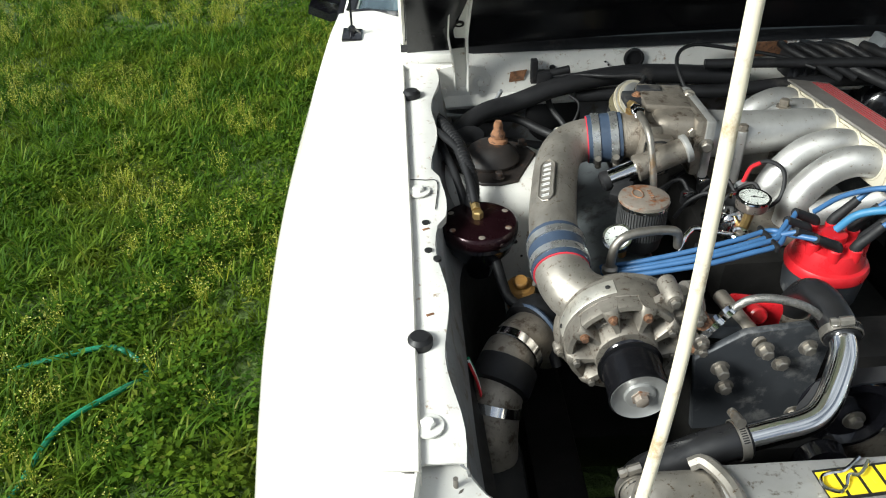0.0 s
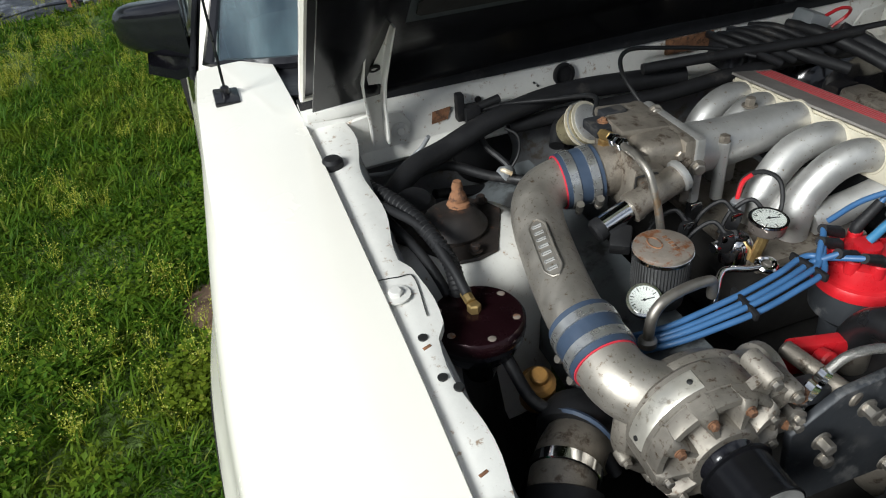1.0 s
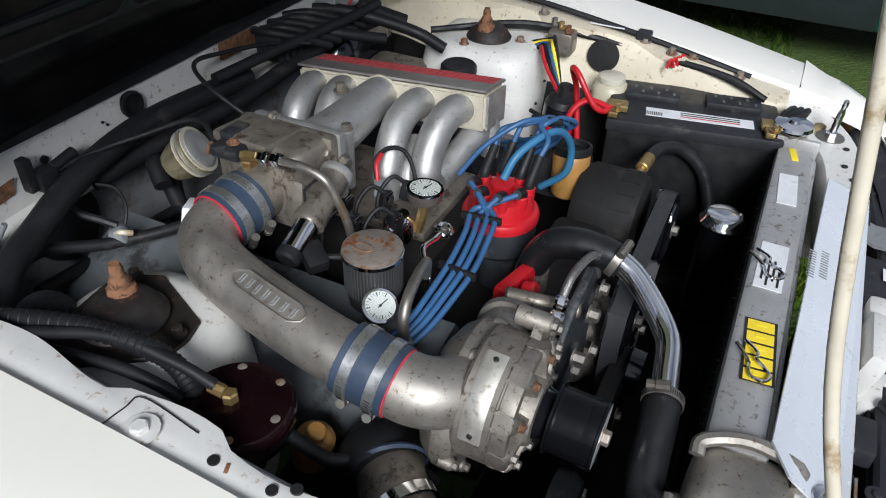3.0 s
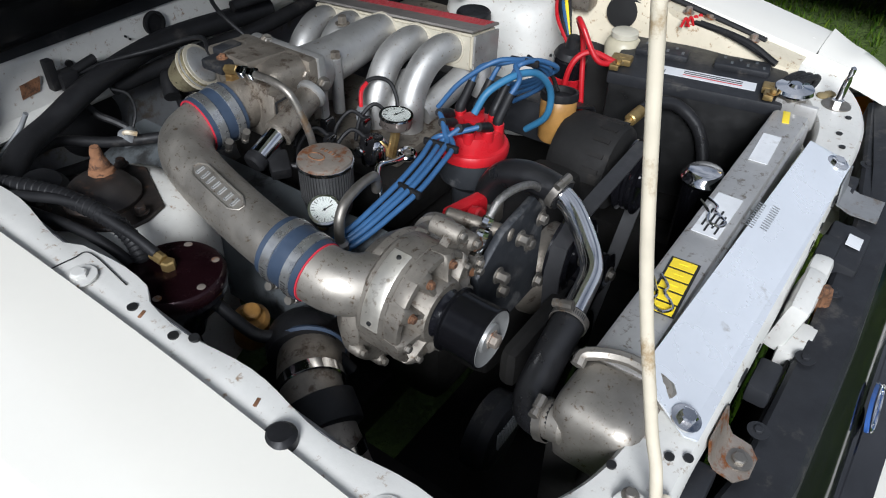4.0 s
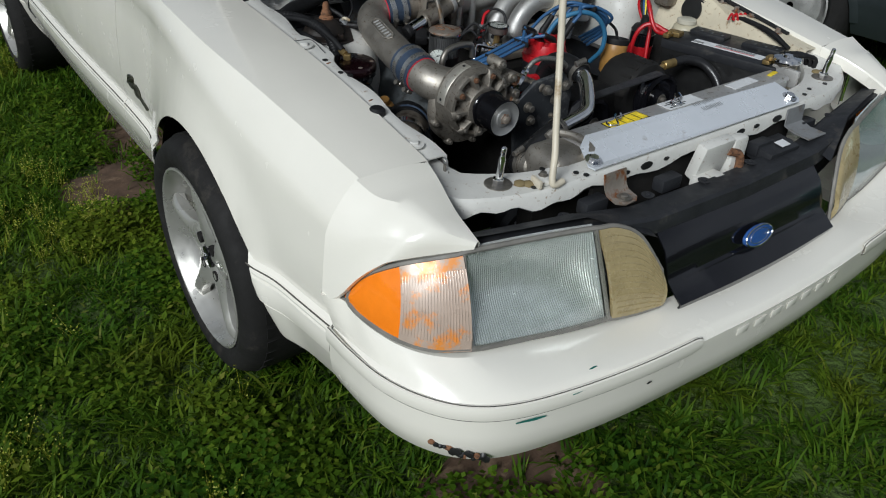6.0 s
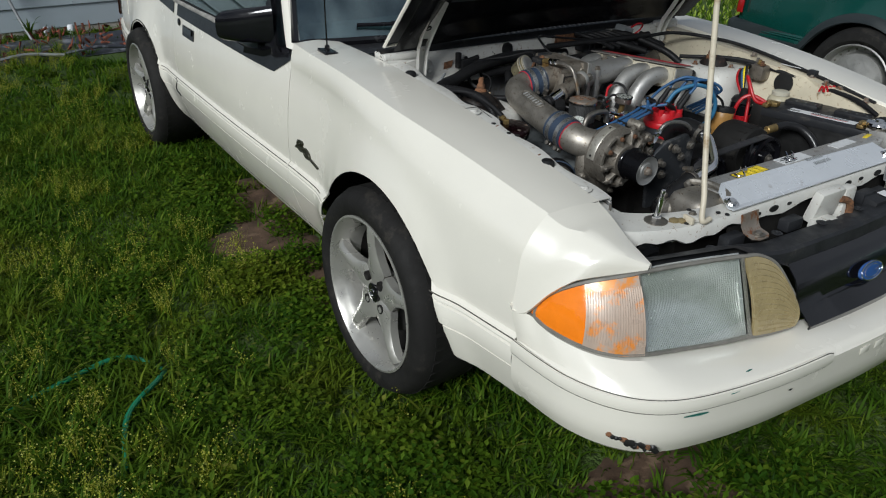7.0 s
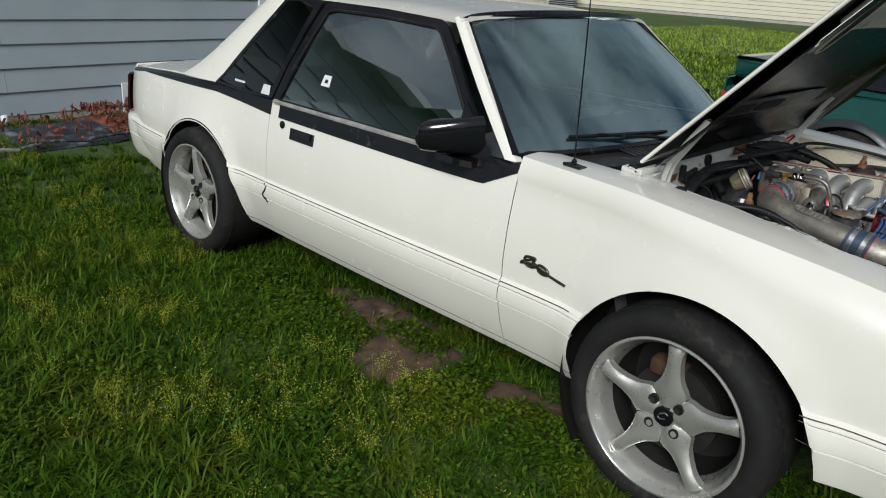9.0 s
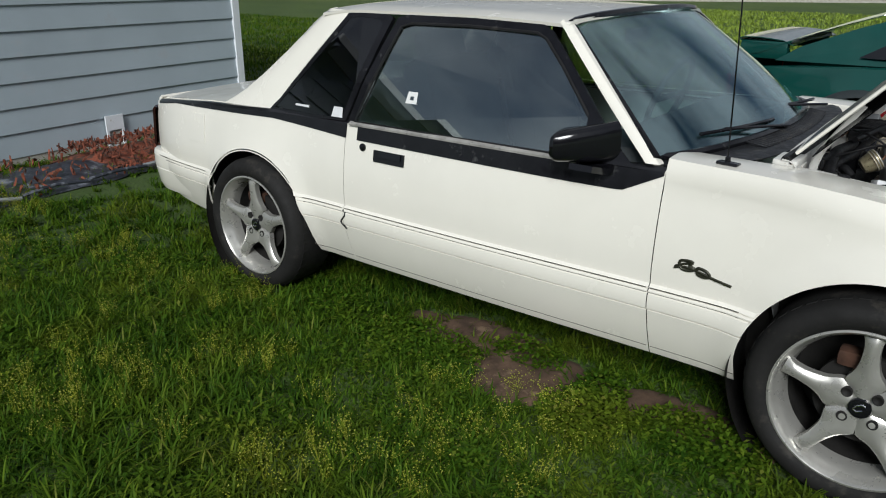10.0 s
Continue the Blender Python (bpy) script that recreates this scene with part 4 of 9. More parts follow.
for x in steps(-.272, .272, 20):
    f = max(0, (abs(x) - .20) / .07)
    yb = front_y(x) + .085
    zc = .462
    grl.append([(x, -.862, .640), (x, -.890 - .004 * (1 - f), .612), (x, -.906, .576), (x, -.912, .552), (x, yb - .012, .520), (x, yb - .006, .500), (x, yb + .02, .494)])
grille = part("grille_panel", sheet(grl, .004), GLOSSBLACK, car, "smooth black grille panel")
part("grille_bar", sheet([[(x, -.917 - .004 * (1 - (x / .27) ** 2), z) for z in (.548, .542, .536)] for x in steps(-.262, .262, 16)], .006), GLOSSBLACK, grille)
b = bmesh.new()
add_lathe(b, (0, 0, 0), (0, -1, 0), [(.0005, .008), (.026, .007), (.028, .004), (.028, 0)], 32)
bmesh.ops.scale(b, vec=(1.75, 1, .80), verts=b.verts[:])
bmesh.ops.transform(b, matrix=pose(0.0, -.918, .572, -18), verts=b.verts[:])
oval = part("oval_badge", b, material("blue_badge", (0.03, 0.09, 0.30), 0.2, coat=0.8), grille, "blue oval badge")
b = bmesh.new()
ov = [(1.72 * .027 * math.cos(a), 0, .80 * .027 * math.sin(a)) for a in steps(0, 2 * math.pi, 32)[:-1]]
add_tube(b, ov, .0016, 6, closed=True)
ov = [(1.45 * .022 * math.cos(a), 0, .7 * .022 * math.sin(a)) for a in steps(0, 2 * math.pi, 32)[:-1]]
add_tube(b, ov, .0008, 6, closed=True)
bmesh.ops.transform(b, matrix=pose(0.0, -.9255, .5745, -18), verts=b.verts[:])
part("badge_rim", b, CHROME, oval)

# Roof, pillars, deck
GX_T, GX_B = .628, .806


def gx(z, y=1.0):
    """Half-width of the glasshouse at a height."""
    f = (z - .852) / .41
    pull = max(0, (y - 2.1)) * .05
    return GX_B + (GX_T - GX_B) * f + .018 * max(0, f) * max(0, 1 - f) * 4 * .5 - pull


def on_side(pts, out=0.0):
    return [(-gx(z, y) - out, y, z) for y, z in pts]


roof = []
for y in steps(1.095, 2.29, 26):
    f = (y - 1.095) / 1.195
    e = .012 + .018 * math.sin(min(1, f * 2.2) * math.pi / 2) - (.02 * max(0, (f - .8) / .2) ** 2)
    front = .03 * max(0, 1 - f / .12)
    row = []
    for u in steps(-1, 1, 24):
        a = abs(u)
        x = (GX_T + .002) * (a if a < .9 else a)
        z = 1.266 + e + .022 * (1 - a ** 2.5) - .012 * max(0, (a - .85) / .15) ** 2
        row.append((math.copysign(x, u), y - .06 * (1 - a * a) * max(0, 1 - f * 1.4), z))
    roof.append(row)
part("roof", sheet(roof, .012), PAINT, car, "white steel roof")


def pillar(a, b, wa, wb, mat, name, d=.022, label=""):
    """A pillar strip on the side of the glasshouse, from a to b (y, z), with widths along the car."""
    rows = []
    for s in steps(0, 1, 8):
        y, z, w = a[0] + (b[0] - a[0]) * s, a[1] + (b[1] - a[1]) * s, wa + (wb - wa) * s
        x = gx(z, y)
        rows.append([(-x + .028, y - w * .55, z), (-x + .004, y - w * .45, z), (-x - .004, y - w * .1, z), (-x - .004, y + w * .4, z), (-x + .004, y + w * .5, z)])
    both(name, sheet(rows, d), mat, car, label, angle=30)


pillar((.690, .878), (1.118, 1.272), .050, .040, PAINT, "a_pillar", .015, "white windscreen pillar")
# sail panel behind the quarter window
sail = []
for s in steps(0, 1, 12):
    z = 1.282 - (1.282 - .842) * s
    yf = float(np.interp(z, [.842, 1.262, 1.29], [2.490, 2.143, 2.12]))
    yb = float(np.interp(z, [.842, .90, 1.0, 1.12, 1.24, 1.29], [2.86, 2.74, 2.60, 2.46, 2.34, 2.27]))
    row = [(-gx(z, yf) - .002, yf, z)]
    for u in steps(.1, 1, 6):
        y = yf + (yb - yf) * u
        row.append((-gx(z, y) - .003 + .02 * u ** 4, y, z))
    row.append((-gx(z, yb) + .07, yb + .01, z + .004))
    sail.append(row)
both("sail_panel", sheet(sail, .006), PAINT, car, "white rear roof pillar")
deck = []
for y in steps(2.62, 3.49, 18):
    z = belt(y) + .016
    hw = side_x(y, belt(y)) - .045 - max(0.0, (y - 3.2) / .3) ** 2 * .02
    row = [(x * hw, y + .035 * (1 - x * x) * max(0, (y - 3.3) / .2), z + .020 * (1 - abs(x) ** 2.2)) for x in steps(-1, 1, 20)]
    deck.append(row)
part("trunk_lid", sheet(deck, .01), PAINT, car, "white trunk lid")
back = []
for s in steps(0, 1, 5):
    z = 1.28 - .41 * s
    y = 2.27 + .40 * s
    back.append([(x * (gx(z, y) - .05), y + .05 * (1 - x * x), z) for x in steps(-1, 1, 12)])
part("rear_window", sheet(back, .004), WINDOW, car, "rear window glass")
tail = []
for x in steps(-1, 1, 24):
    y = 3.515 + .035 * (1 - x * x)
    w = .70
    tail.append([(x * w, y - .02, .805), (x * w, y, .79), (x * w, y + .005, .52), (x * w, y, .50)])
part("tail_panel", sheet(tail, .01), PAINT, car)
tl = []
for y, x in ((3.495, .772), (3.50, .768), (3.52, .752), (3.535, .71), (3.54, .55), (3.545, .40)):
    tl.append([(-x + .004, y, .545), (-x, y + .002, .56), (-x + .012, y, .74), (-x + .02, y - .01, .755)])
both("tail_lamp", sheet(tl, .012), TAILRED, car, "dark smoked tail lamp")
rb = []
RB = [(.815, 2.935), (.800, 3.15), (.785, 3.38), (.768, 3.50), (.735, 3.565), (.66, 3.592), (.40, 3.605), (0, 3.61)]
o = spline([(x, y, 0) for x, y in RB], 5)
half = []
for k, p in enumerate(o):
    a, b = o[max(k - 1, 0)], o[min(k + 1, len(o) - 1)]
    d = (b - a).normalized()
    nrm = Vector((d.y, -d.x, 0))
    half.append([Vector((-(p + nrm * w).x, (p + nrm * w).y, z)) for w, z in ((-.035, .525), (-.006, .52), (0, .512), (.002, .50), (-.003, .497), (.002, .493), (.004, .45), (.001, .428), (-.003, .425), (0, .42), (-.012, .34), (-.03, .30), (-.06, .285))])
rb = half + [[Vector((-p.x, p.y, p.z)) for p in r] for r in reversed(half[:-1])]
part("rear_bumper", sheet(rb, .004), PAINT, car, "white rear bumper cover", angle=28)
part("exhaust_tip", lathe((-.55, 3.40, .235), (0, 1, -.1), [(.028, 0), (.028, .16), (.024, .16), (.024, 0)], 16, caps=False), CHROME, car)
# fuel filler lid
fl = []
for y in steps(2.965, 3.105, 8):
    fl.append([(-side_x(y, z) - .0025, y, z) for z in steps(.635, .775, 8)])
part("fuel_lid", sheet(fl, .002), PAINT, quarter, angle=25)

# Side glass, frames and the black belt moulding
DOOR_O = [(0.761, 0.852), (0.904, 1.004), (1.058, 1.159), (1.15, 1.244), (1.191, 1.262), (1.498, 1.273), (1.804, 1.273), (1.859, 1.262), (1.898, 1.157), (1.951, 1.008), (1.989, 0.852)]
DOOR_I = [(0.814, 0.861), (0.934, 0.99), (1.074, 1.134), (1.167, 1.217), (1.207, 1.234), (1.498, 1.244), (1.777, 1.242), (1.827, 1.228), (1.86, 1.135), (1.909, 1.005), (1.948, 0.861)]
QTR_O = [(2.002, 0.859), (1.963, 1.008), (1.918, 1.157), (1.886, 1.262), (1.939, 1.278), (2.052, 1.28), (2.135, 1.273), (2.23, 1.151), (2.349, 1.008), (2.495, 0.852), (2.221, 0.849)]
QTR_I = [(2.027, 0.867), (1.996, 1.008), (1.956, 1.147), (1.931, 1.236), (1.959, 1.252), (2.052, 1.257), (2.121, 1.252), (2.211, 1.137), (2.329, 0.999), (2.46, 0.864), (2.221, 0.862)]
both("door_window_frame", ring_plate(on_side(DOOR_O, .004), on_side(DOOR_I, .004), .02), TRIM, car, "black window frame with flaking edges", smooth=False)
both("door_glass", plate(on_side(DOOR_I, -.004), .003), WINDOW, car, "dark reflective side glass", smooth=False)
both("quarter_window_frame", ring_plate(on_side(QTR_O, .003), on_side(QTR_I, .003), .02), TRIM, car, smooth=False)
both("quarter_glass", plate(on_side(QTR_I, -.002), .003), DARKWINDOW, car, "dark tinted quarter glass", smooth=False)
# inner rubber channel, lighter flaked edge along the door sill
for a, w, m, nm in ((.0085, .006, RUBBER, "window_channel"),):
    bm = bmesh.new()
    add_tube(bm, [Vector(p) for p in on_side(DOOR_I, a - .003)], w, 6, closed=True)
    both(nm, bm, m, car)
SILLSTRIP = material("flaking_sill_strip", (0.30, 0.29, 0.27), 0.5, vary=0.3, scale=18, stain=(0.06, 0.06, 0.06), stain_amount=0.16, stain_scale=40)
both("sill_strip", sheet([[(-gx(.850, y) - .016, y, .847), (-gx(.854, y) - .018, y, .854), (-gx(.862, y) - .008, y, .863)] for y in steps(.93, 1.97, 20)], .003), SILLSTRIP, car, "worn silver window sill strip")
bl = []
for y in steps(.641, 3.46, 90):
    top = belt(y) + .002
    low = float(np.interp(y, [.64, .68, .77, .95, 1.2, 1.97, 2.45, 3.24, 3.46], [.852, .832, .788, .786, .787, .792, .820, .800, .772]))
    zz = steps(low, top, 4)
    tuck = max(0.0, (y - 3.2) / .3) ** 2 * .02
    bl.append([(-side_x(y, z) - .0035 + tuck, y, z) for z in zz] + [(-side_x(y, top) + .015 + tuck, y, top + .010), (-side_x(y, top) + .035 + tuck, y, top + .011)])
for a, b in ((0, 42), (43, len(bl))):
    both("belt_moulding", sheet(bl[a:b], .003), TRIM, car, "gloss black belt moulding", angle=25)
both("mirror_sail", plate(on_side([(.715, .858), (.755, .872), (.93, 1.02), (.93, .858)], .006), .012), TRIM, car, smooth=False)
# mirror
MIR_Y, MIR_L = .968, .175
rows = []
for k in range(13):
    f = k / 12
    y = MIR_Y - f * MIR_L
    out = .958 - .150 * f ** 1.5
    top = .968 + .030 * f
    bot = .864 + .008 * f
    xin = .815 - .012 * f
    if k == 0:
        out, top, bot, xin = out - .008, top - .008, bot + .008, xin + .008
    cx, cz, hx, hz = -(out + xin) / 2, (top + bot) / 2, (out - xin) / 2, (top - bot) / 2
    row = []
    for a in steps(0, 2 * math.pi, 28)[:-1]:
        c, q = math.cos(a), math.sin(a)
        slope = 0
        row.append((cx + hx * math.copysign(abs(c) ** .75, c), y + .02 * f * f * (1 + c), cz + hz * math.copysign(abs(q) ** .55, q) - slope * f))
    rows.append(row)
mb = add_grid(bmesh.new(), rows, closed=True)
mb.faces.new(mb.verts[-28:])
mirror, mirror_far = both("wing_mirror", mb, GLOSSBLACK, car, "gloss black door mirror", angle=40)
part("mirror_glass", plate([(-.845, MIR_Y + .001, .888), (-.925, MIR_Y + .001, .888), (-.930, MIR_Y + .001, .912), (-.845, MIR_Y + .001, .914)], .003, .001), CHROME, mirror)
part("mirror_foot", sheet([[(-.80, y, .862) for y in steps(.80, .93, 4)], [(-.845, y, .852) for y in steps(.81, .93, 4)], [(-.90, y, .866) for y in steps(.84, .92, 4)]], .02), GLOSSBLACK, mirror)
# door handle, lock and badge
hd = sheet([[(-side_x(y, z) - .006, y, z) for z in steps(.722, .768, 4)] for y in steps(1.665, 1.825, 8)], .007)
handle = part("door_handle", hd, TRIM, door, "black lift-up door handle", angle=30)
part("handle_flap", sheet([[(-side_x(y, z) - .011, y, z) for z in steps(.742, .766, 3)] for y in steps(1.68, 1.795, 6)], .004), GLOSSBLACK, handle)
part("door_lock", lathe((-side_x(1.885, .765), 1.888, .768), (-1, 0, .05), [(.016, 0), (.016, .005), (.013, .007)], 18), TRIM, door)
b = bmesh.new()
BADGE = [[(0.549, 0.608), (0.527, 0.614), (0.509, 0.612), (0.517, 0.6), (0.501, 0.592), (0.519, 0.584), (0.543, 0.588)], [(0.493, 0.598), (0.471, 0.596), (0.457, 0.588), (0.455, 0.578), (0.471, 0.574), (0.491, 0.58)]]
for pl in BADGE:
    add_tube(b, [Vector((-side_x(q.x, q.y) - .0035, q.x, q.y)) for q in spline([(*q, 0) for q in pl], 4, True)], .0048, 6, closed=True)
add_tube(b, [Vector((-side_x(y, z) - .004, y, z)) for y, z in ((.564, .586), (.53, .593), (.49, .588), (.46, .580), (.43, .574), (.387, .567))], .0042, 6)
add_tube(b, [Vector((-side_x(y, z) - .004, y, z)) for y, z in ((.561, .590), (.54, .600), (.52, .608))], .0042, 6)
part("fender_badge", b, material("dark_badge", (0.045, 0.045, 0.03), 0.35, metal=0.5, vary=0.3, scale=60), fender, "dark metal script badge")
# door edge damage
b = bmesh.new()
add_tube(b, [(-side_x(1.993, z) - .001, 1.993 + .012 * math.sin(z * 90), z) for z in steps(.405, .49, 8)], .004, 6)
part("rusty_dent", b, INK, quarter)
# window stickers
part("window_sticker", ring_plate(on_side([(1.66, .955), (1.715, .955), (1.71, .998), (1.665, .998)], -.0025), on_side([(1.677, .968), (1.698, .968), (1.696, .982), (1.679, .982)], -.0025), .0008), WHITEFACE, door, "white window sticker", smooth=False)
part("grey_sticker", plate(on_side([(2.022, .868), (2.085, .868), (2.08, .908), (2.03, .908)], .006), .001), PAPER, quarter, smooth=False)
part("quarter_lettering", plate(on_side([(2.235, .886), (2.325, .886), (2.325, .895), (2.235, .895)], .004), .0008), PAPER, quarter, smooth=False)

# Windscreen, cowl, wipers
WS_B = spline([(-.778, .690, .890), (-.63, .600, .899), (-.35, .525, .906), (0, .495, .909), (.35, .525, .906), (.63, .600, .899), (.778, .690, .890)], 4)
WS_T = spline([(-.590, 1.118, 1.268), (-.48, 1.085, 1.284), (-.25, 1.052, 1.296), (0, 1.042, 1.299), (.25, 1.052, 1.296), (.48, 1.085, 1.284), (.590, 1.118, 1.268)], 4)
ws = [[p.lerp(q, s) + Vector((0, -.55, .8)) * .025 * 4 * s * (1 - s) * .5 for s in steps(0, 1, 8)] for p, q in zip(WS_B, WS_T)]
part("windscreen", sheet(ws, .004), SCREEN, car, "slightly tinted windscreen glass")
b = bmesh.new()
loop = list(WS_B) + list(reversed(WS_T))
add_tube(b, [p + Vector((0, -.004, .004)) for p in loop], .013, 6, closed=True)
part("windscreen_seal", b, TRIM, car)
cowl = []
for p in WS_B:
    yh = .352
    cowl.append([(p.x, p.y + .01, p.z - .004), (p.x * .99, p.y - .03, p.z - .012), (p.x * .965, yh + .06 + .1 * (abs(p.x) / .772) ** 3, .898), (p.x * .90, yh + .02 + .1 * (abs(p.x) / .772) ** 3, .893)])
cowl_panel = part("cowl_panel", sheet(cowl, .004), PLASTIC, car, "black plastic cowl panel")
for x in steps(-.42, .42, 34):
    part("cowl_slat", box((x, .455 + x * x * .20, .9035), (.008, .07, .006), .002, (8, 0, 0), 1), PLASTIC, cowl_panel)
for x0, x1 in ((-.52, -.05), (.08, .55)):
    pts = [(x0 + .42, .475, .920), (x0 + .28, .505, .934), (x0 + .05, .585, .950)]
    for name, path, r in (("wiper_arm", pts, .006), ("wiper_blade", [(x0 - .06, .625, .945), (x0 + .10, .57, .946), (x0 + .30, .535, .942), (x0 + .42, .53, .936)], .007)):
        part(name, tube(path, r, 6), TRIM, car)

# Cabin
part("cabin_floor", box((0, 1.5, .45), (1.40, 2.1, .04)), CABIN, car)
part("dashboard", box((0, .83, .80), (1.36, .34, .20), .06), CABIN, car)
part("rear_shelf", box((0, 2.42, .82), (1.3, .42, .03), .01), CABIN, car)
for x in (-.36, .36):
    seat = part("seat", box((x, 1.47, .56), (.50, .52, .20), .07), CABIN, car, "dark cloth seat")
    part("backrest", box((x, 1.76, .82), (.48, .16, .58), .07, (-14, 0, 0)), CABIN, seat)
    part("headrest", box((x, 1.86, 1.13), (.26, .10, .15), .04, (-14, 0, 0)), CABIN, seat)
part("rear_seat", box((0, 2.24, .72), (1.25, .18, .46), .07, (-16, 0, 0)), CABIN, car)
b = bmesh.new()
add_tube(b, [Vector((.36, 1.10, .91)) + Vector((math.cos(a), -.35 * math.sin(a), .93 * math.sin(a))) * .18 for a in steps(0, 2 * math.pi, 28)[:-1]], .014, 8, closed=True)
add_tube(b, [(.20, 1.10, .91), (.52, 1.10, .91)], .014, 6)
part("steering_wheel", b, CABIN, car)
b = bmesh.new()
add_box(b, (-.05, 1.10, 1.20), (.20, .02, .055), .008)
part("inner_mirror", b, TRIM, car)
# under-body and inner arches
part("floor_pan", box((0, 1.38, .26), (1.36, 1.85, .05), .02), BAYDARK, car)
part("rear_pan", box((0, 3.10, .33), (1.30, .55, .20), .05), BAYDARK, car)
part("axle", cyl((-.70, 2.553, .30), (1, 0, 0), .04, 1.4), BAYDARK, car)
ARCH_START = -90
for cy, cz, r in ARCHES:
    b = lathe((-.855, cy, cz), (1, 0, 0), [(r + .008, 0), (r + .03, .05), (r + .03, .26), (.05, .262)], 40, caps=False, start=ARCH_START, sweep=180)
    both("wheel_liner", b, BAYDARK, car)
# antenna
ant = part("antenna", join(box((-.762, .472, .9065), (.044, .062, .010), .004, (3, 6, 0)), cyl((-.762, .475, .9065), (0, .05, 1), .008, .020, 12, .003)), TRIM, fender, "thin black whip antenna")
part("antenna_mast", tube([(-.762, .476, .92), (-.757, .497, 1.34), (-.752, .522, 1.74)], lambda u: .0026 - .0012 * u, 6), TRIM, ant)

# Wheels
def wheel(name, at):
    w = thing(name, (0, 0, 0), "five-spoke silver alloy wheel with black low tyre", "wheel", "wheels of the white car")
    R, hw = WHEEL_R, .118
    tp = [(.232, -hw + .012), (.240, -hw - .002), (.262, -hw - .010), (.288, -hw - .006), (.303, -hw + .012), (.312, -hw + .034), (R, -.05), (R, .05), (.312, hw - .034), (.303, hw - .012), (.288, hw), (.24, hw)]
    tyre = part("tyre", lathe((0, 0, 0), (1, 0, 0), tp, 64, caps=False), TYRE, w, "black rubber tyre", angle=50)
    for k in range(44):
        a0 = 2 * math.pi * k / 44
        for s, off in ((-1, 0), (1, math.pi / 44)):
            a = a0 + off
            c = Vector((s * .060, math.cos(a) * .3090, math.sin(a) * .3090))
            part("tread_block", box(c, (.044, .030, .010), 0, (math.degrees(a) - 90, 0, 0)), TYRE, tyre, smooth=False)
    rimp = [(.236, -hw + .004), (.237, -hw - .003), (.231, -hw - .005), (.225, -hw + .001), (.222, -hw + .016), (.213, -hw + .028), (.205, -hw + .055), (.200, -hw + .085)]
    rim = part("rim", lathe((0, 0, 0), (1, 0, 0), rimp, 72, caps=False), RIM, w, "silver five-spoke rim", angle=35)
    # barrel and brake disc are near-black to paint in the shade behind the spokes
    part("barrel", lathe((0, 0, 0), (1, 0, 0), [(.2005, -hw + .085), (.198, .02), (.202, hw - .01), (.05, hw - .012)], 56, caps=False), BAYDARK, rim, "inner barrel, blackened for the shade behind the spokes")
    rs = [.030, .055, .072, .085, .098, .115, .14, .165, .190, .205, .216]
    ww = [.022, .040, .050, .045, .036, .028, .0225, .020, .0205, .0235, .029]
    dx = [-.085, -.086, -.087, -.088, -.0895, -.092, -.095, -.098, -.099, -.097, -.092]
    for k in range(5):
        a = radians(90 + 72 * k)
        er, et = Vector((0, math.cos(a), math.sin(a))), Vector((0, -math.sin(a), math.cos(a)))
        rows = []
        for r, h, x in zip(rs, ww, dx):
            base = er * r
            sec = [(-h, .030), (-h, .006), (-h * .72, .000), (-h * .30, -.004), (0, -.0055), (h * .30, -.004), (h * .72, 0), (h, .006), (h, .030)]
            rows.append([base + et * s + Vector((x + d - .006, 0, 0)) for s, d in sec])
        part("spoke", thicken(add_grid(bmesh.new(), rows), .002), RIM, rim, angle=32)
    hub = part("hub", lathe((-.072, 0, 0), (-1, 0, 0), [(.074, -.03), (.074, .004), (.066, .012), (.040, .016), (.030, .017)], 40), RIM, rim)
    part("centre_cap", lathe((-.094, 0, 0), (-1, 0, 0), [(.029, -.01), (.029, .004), (.026, .0055)], 28), GLOSSBLACK, hub)
    b = bmesh.new()
    add_tube(b, [Vector((-.1000, y, z)) for y, z in ((-.014, .010), (-.004, .013), (.008, .006), (.015, -.006), (.006, -.010), (-.008, -.004))], .0026, 6)
    part("cap_emblem", b, CHROME, hub)
    for k in range(4):
        a = radians(45 + 90 * k)
        c = Vector((-.0975, math.cos(a) * .054, math.sin(a) * .054))
        part("lug_hole", lathe(c, (-1, 0, 0), [(.0145, -.01), (.0145, .0005), (.012, .001), (.004, -.004)], 18), BAYDARK, hub)
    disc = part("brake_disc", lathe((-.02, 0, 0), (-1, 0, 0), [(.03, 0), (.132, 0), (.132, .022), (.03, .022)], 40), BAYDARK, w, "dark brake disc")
    part("caliper", box((-.035, .035, .118), (.06, .10, .05), .015), DARKRUST, disc, "rusty caliper")
    w.matrix_basis = at
    return w


w1 = wheel("wheel", pose(-.780, 0, WHEEL_R))
copy_thing(w1, pose(-.780, 2.553, WHEEL_R))
copy_thing(w1, pose(.780, 0, WHEEL_R, 0, 0, 180))
copy_thing(w1, pose(.780, 2.553, WHEEL_R, 0, 0, 180))

# ---- hood, standing open on its hinges ----
hood = part("hood", bmesh.new(), HOODTOP, car, "black hood with white edge, propped open")
H0 = Vector((0, .338, .922))
U = Vector((0, -math.cos(radians(47.5)), math.sin(radians(47.5))))
N = Vector((0, -math.sin(radians(47.5)), -math.cos(radians(47.5))))
HLEN = 1.11


def hp(x, s, d=0.0):
    """A point of the hood: across, along from the hinge edge, below the skin."""
    return H0 + Vector((x, 0, 0)) + U * s + N * d


def hood_half(s):
    return float(np.interp(s, [0, .3, .8, 1.0, HLEN], [.650, .646, .640, .640, .640]))


